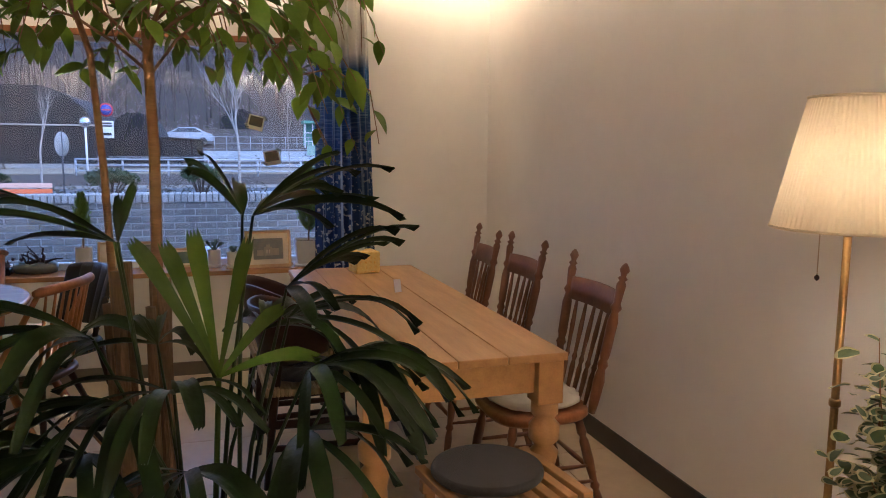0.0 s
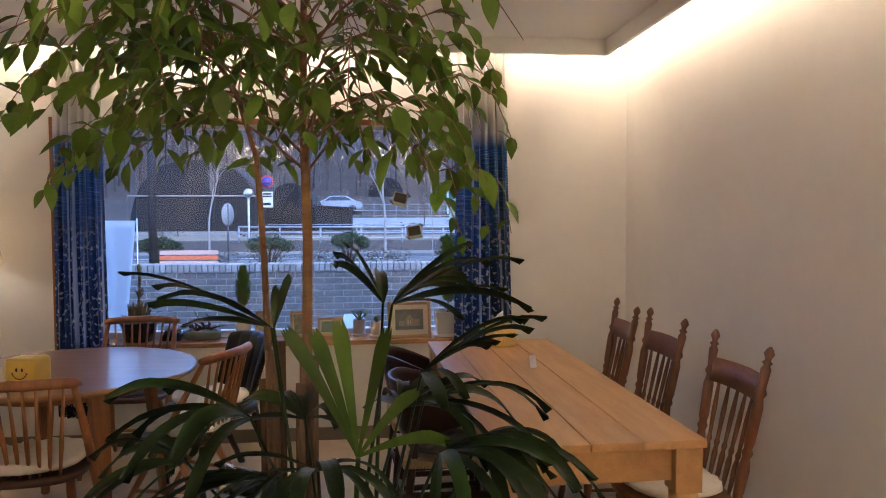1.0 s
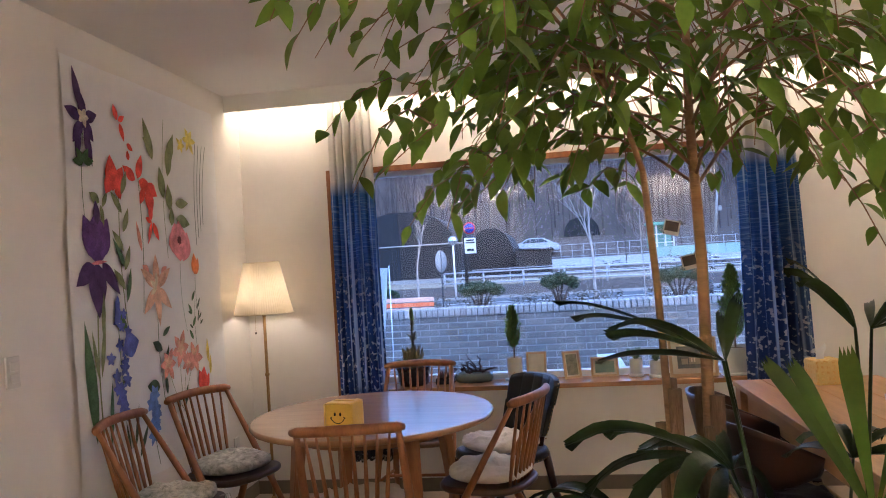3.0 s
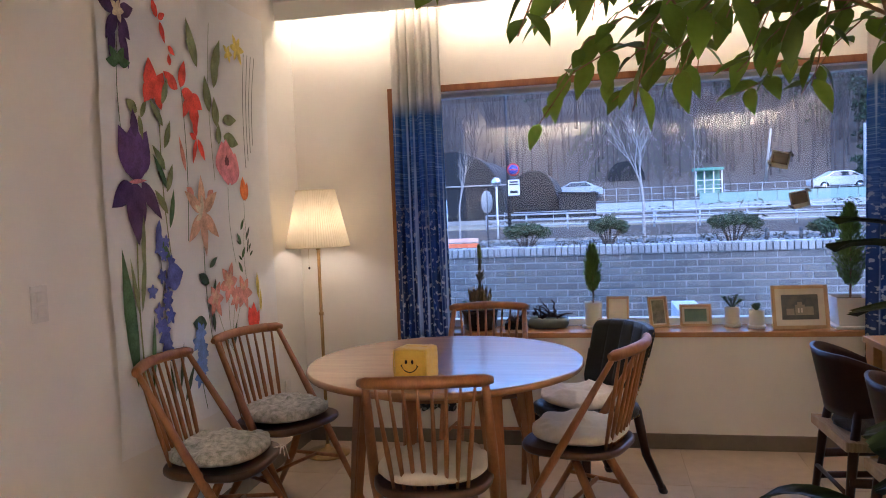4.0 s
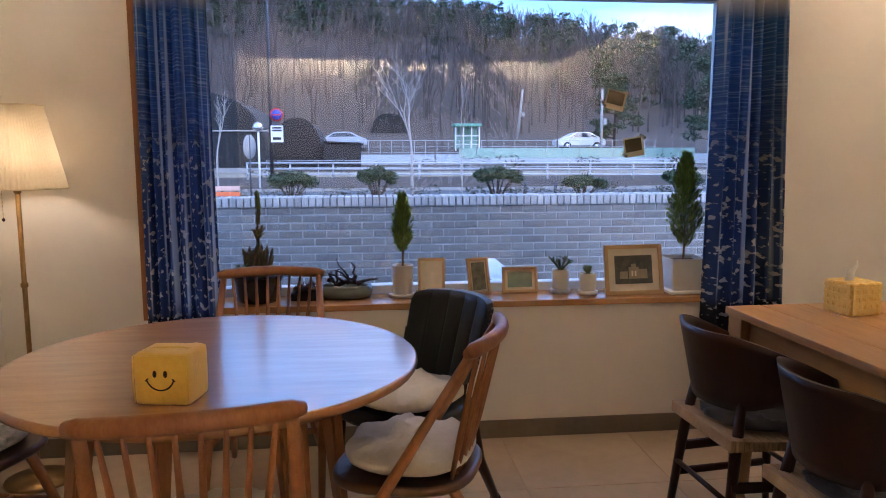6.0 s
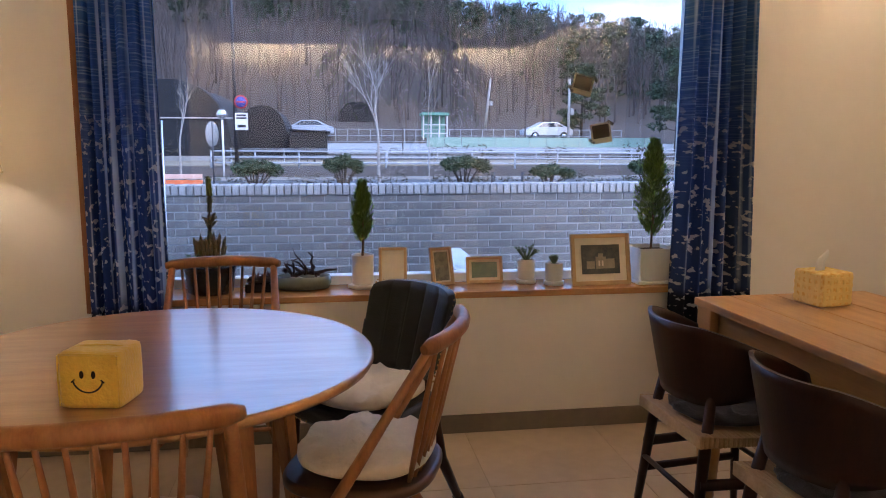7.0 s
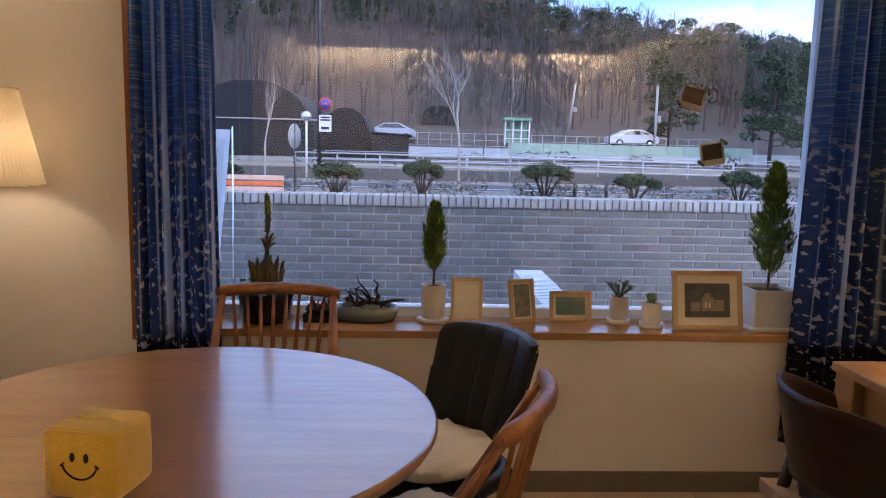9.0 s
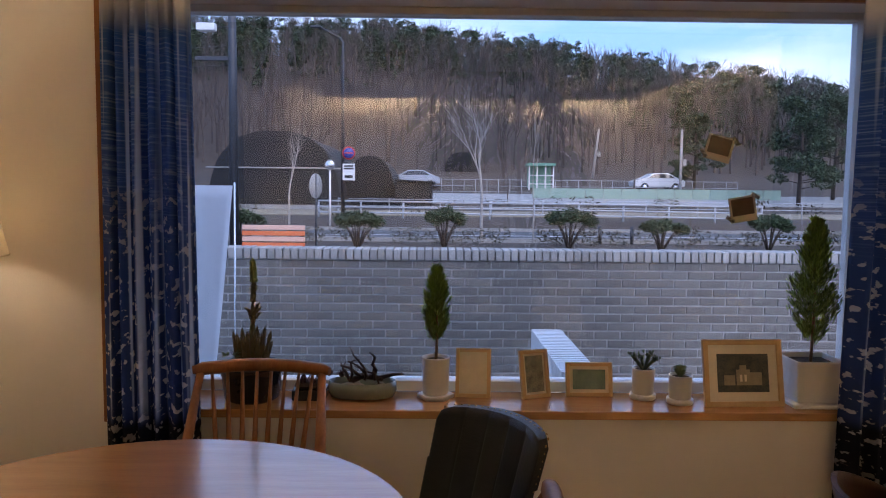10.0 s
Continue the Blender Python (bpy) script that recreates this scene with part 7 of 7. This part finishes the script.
part("pole", tube(B(), [(0, 0, 0), (0, 0, 9.5)], [0.13, 0.10], 10), STEELG, up)
part("crossarm", box(B(), -1.0, -0.05, 5.0, 0.1, 0.05, 5.1, 0.01), STEELG, up)
part("flood_light", box(B(), -0.9, -0.25, 5.75, -0.4, 0.0, 5.95, 0.03), WHITEPAINT, up)
for k in range(3):
    part("cable", tube(B(), [(-14 + 14 * s, 0, 4.9 + 0.5 * k - 1.2 * math.sin(math.pi * s) * 0.3) for s in [i / 8 for i in range(9)]], 0.012, 4), STEELG, up)
for x, y, h, lean in ((14.6, 67.5, 4.6, 0.5), (19.5, 57.3, 5.2, 0.0)):
    q = thing("utility_pole", "pale concrete utility pole in the fields", "utility pole", pose(x, y, gz(x, y)), "utility poles")
    part("pole", tube(B(), [(0, 0, -0.1), (lean, 0, h)], [0.13, 0.10], 8), CONCRETE, q)
    part("transformer", box(B(), lean * 0.6 + 0.1, -0.15, h * 0.45, lean * 0.6 + 0.4, 0.1, h * 0.55, 0.03), CONCRETE, q)


RAILP = mat("grey_white_rail_paint", (0.50, 0.52, 0.55), 0.5, color2=(0.40, 0.42, 0.45), scale=3)


def railing(x0, y0, x1, y1, rows, h, label, step, name="guard_rail", r=0.035, posts=None):
    t = thing(name, label, "railing", pose(0, 0, 0), "rails along the road")
    n = int(math.hypot(x1 - x0, y1 - y0) / step)
    for i in range(n + 1):
        s = i / n
        x, y = x0 + (x1 - x0) * s, y0 + (y1 - y0) * s
        part("post", tube(B(), [(x, y, gz(x, y) - 0.05), (x, y, gz(x, y) + h)], r * 1.1, 6), posts or RAILP, t)
    for k in rows:
        part("rail", tube(B(), [(x0 + (x1 - x0) * s, y0 + (y1 - y0) * s - r * 2, gz(0, y0 + (y1 - y0) * s) + k) for s in (0, 0.33, 0.66, 1)], r, 6), RAILP, t)


railing(-5.6, 33.0, 14.5, 30.8, (0.25, 0.50, 0.78), 0.8, "white steel guard rail along the road", 2.0, r=0.042)
railing(-5.0, 35.5, 26.0, 34.5, (0.45, 0.8), 0.85, "white steel fence along the lane", 2.5, "lane_fence", 0.022)
railing(-0.5, 57.0, 24.0, 57.0, (0.15, 0.6, 1.1), 1.15, "white yard fence with thin bars", 0.9, "yard_fence", 0.02)
bo = thing("bollards", "dark steel road bollards", "bollard", pose(0, 0, 0))
for x in (5.0, 6.0):
    part("bollard", tube(B(), [(x, 20.6, gz(0, 20.6)), (x, 20.6, gz(0, 20.6) + 0.55)], 0.06, 8), STEELG, bo)
GREENM = mat("green_mesh", (0.10, 0.26, 0.18), 0.7, color2=(0.16, 0.34, 0.25), scale=8)
cg = thing("field_cabin", "small green and white cabin frame in the field", "cabin", pose(8.7, 59.6, gz(0, 59.6)))
for x in (-1.0, -0.35, 0.35, 1.0):
    part("post", box(B(), x - 0.05, -0.05, -0.05, x + 0.05, 0.05, 2.0), WHITEPAINT, cg)
for z in (0.5, 1.2):
    part("rail", box(B(), -1.0, -0.08, z, 1.0, -0.055, z + 0.08), WHITEPAINT, cg)
part("roof", box(B(), -1.15, -0.3, 2.01, 1.15, 1.6, 2.25, 0.03), GREENM, cg)
part("back_panel", box(B(), -1.0, 1.3, 0, 1.0, 1.35, 2.0), GREENM, cg)
gf = thing("mesh_fence", "low green mesh windbreak in the field", "fence", pose(0, 0, 0))
for i in range(14):
    x = 7 + 1.3 * i
    part("panel", box(B(), x, 52.0, gz(0, 52) - 0.02, x + 1.26, 52.04, gz(0, 52) + 0.75), mat("pale_green_mesh", (0.28, 0.40, 0.33), 0.8, scale=3), gf)
rb = thing("road_barrier", "orange and white striped plastic road barrier", "barrier", pose(-4.0, 15.5, gz(0, 15.5)))
ORANGE = mat("orange_plastic", (0.72, 0.17, 0.05), 0.5, color2=(0.6, 0.14, 0.05), scale=4)
for k in range(4):
    part("board", box(B(), -0.75, -0.04, 0.18 + 0.14 * k, 0.75, 0.04, 0.29 + 0.14 * k, 0.01), ORANGE if k % 2 == 0 else mat("pale_orange", (0.66, 0.42, 0.33), 0.5), rb)
for x in (-0.7, 0.7):
    part("leg", box(B(), x - 0.05, -0.2, 0, x + 0.05, 0.2, 0.17, 0.01), ORANGE, rb)


def car(x, y, yaw, paint, label):
    t = thing("parked_car", label, "car", pose(x, y, gz(x, y), 0, 0, yaw), "parked cars")
    prof = [(-2.1, 0.35), (-2.15, 0.75), (-1.75, 0.95), (-1.2, 1.02), (-0.55, 1.45), (0.75, 1.47), (1.45, 1.05), (2.05, 0.92), (2.15, 0.6), (2.1, 0.35)]
    bm = B()
    a = [bm.verts.new((px, -0.85 + (0.12 if pz > 1.2 else 0), pz)) for px, pz in prof]
    b = [bm.verts.new((px, 0.85 - (0.12 if pz > 1.2 else 0), pz)) for px, pz in prof]
    for i in range(len(prof)):
        j = (i + 1) % len(prof)
        bm.faces.new((a[i], a[j], b[j], b[i]))
    bm.faces.new(a[::-1])
    bm.faces.new(b)
    bmesh.ops.bevel(bm, geom=bm.edges[:], offset=0.05, segments=2, affect="EDGES")
    part("body", bm, paint, t)
    dk = mat("car_glass", (0.02, 0.025, 0.03), 0.1, spec=0.8)
    for s in (-1, 1):
        bm = B()
        vs = [bm.verts.new((px, s * (0.865 - 0.11 * (pz - 1.0) / 0.45), pz)) for px, pz in ((-1.05, 1.04), (-0.52, 1.38), (0.7, 1.40), (1.25, 1.06))]
        bm.faces.new(vs)
        part("side_window", bm, dk, t)
    for wx in (-1.3, 1.3):
        for s in (-1, 1):
            w = part("wheel", lathe(B(), [(0.2, -0.1), (0.32, -0.1), (0.33, 0.0), (0.32, 0.1), (0.2, 0.1)], 20, pose(wx, s * 0.80, 0.33, 90)), NET, t, "black tyre")
            part("rim", lathe(B(), [(0.01, -0.11), (0.2, -0.105), (0.2, 0.105), (0.01, 0.11)], 16, pose(wx, s * 0.80, 0.33, 90)), CHROME, w)


WHITECAR = mat("white_car_paint", (0.70, 0.71, 0.72), 0.25, color2=(0.66, 0.67, 0.68), scale=2, coat=0.5)
car(18.4, 60.0, 4, WHITECAR, "white car parked in the far yard")
car(-1.8, 60.5, 0, mat("silver_car_paint", (0.36, 0.40, 0.45), 0.3, 0.3, coat=0.5), "silver car parked behind the sheds")

# ---- floor tiles, each a piece of its own ----
fl = bpy.data.objects["floor"]
tile = finish("tile", box(B(), -0.2985, -0.2985, -0.003, 0.2985, 0.2985, 0.0, 0.001), FLOOR)
for i in range(8):
    for k in range(11):
        x, y = XL + 0.06 + 0.6 * i, -0.25 - 0.6 * k + 0.0
        x0, x1, y0, y1 = max(XL, x - 0.2985), min(XR, x + 0.2985), max(YB, y - 0.2985), min(0, y + 0.2985)
        if x1 - x0 < 0.02 or y1 - y0 < 0.02:
            continue
        if x1 - x0 < 0.59 or y1 - y0 < 0.59:
            me = finish("tile", box(B(), x0 - x, y0 - y, -0.003, x1 - x, y1 - y, 0.0, 0.001), FLOOR)
        else:
            me = tile
        ob = new("tile", me)
        ob.parent = fl
        ob.location = (x, y, 0)
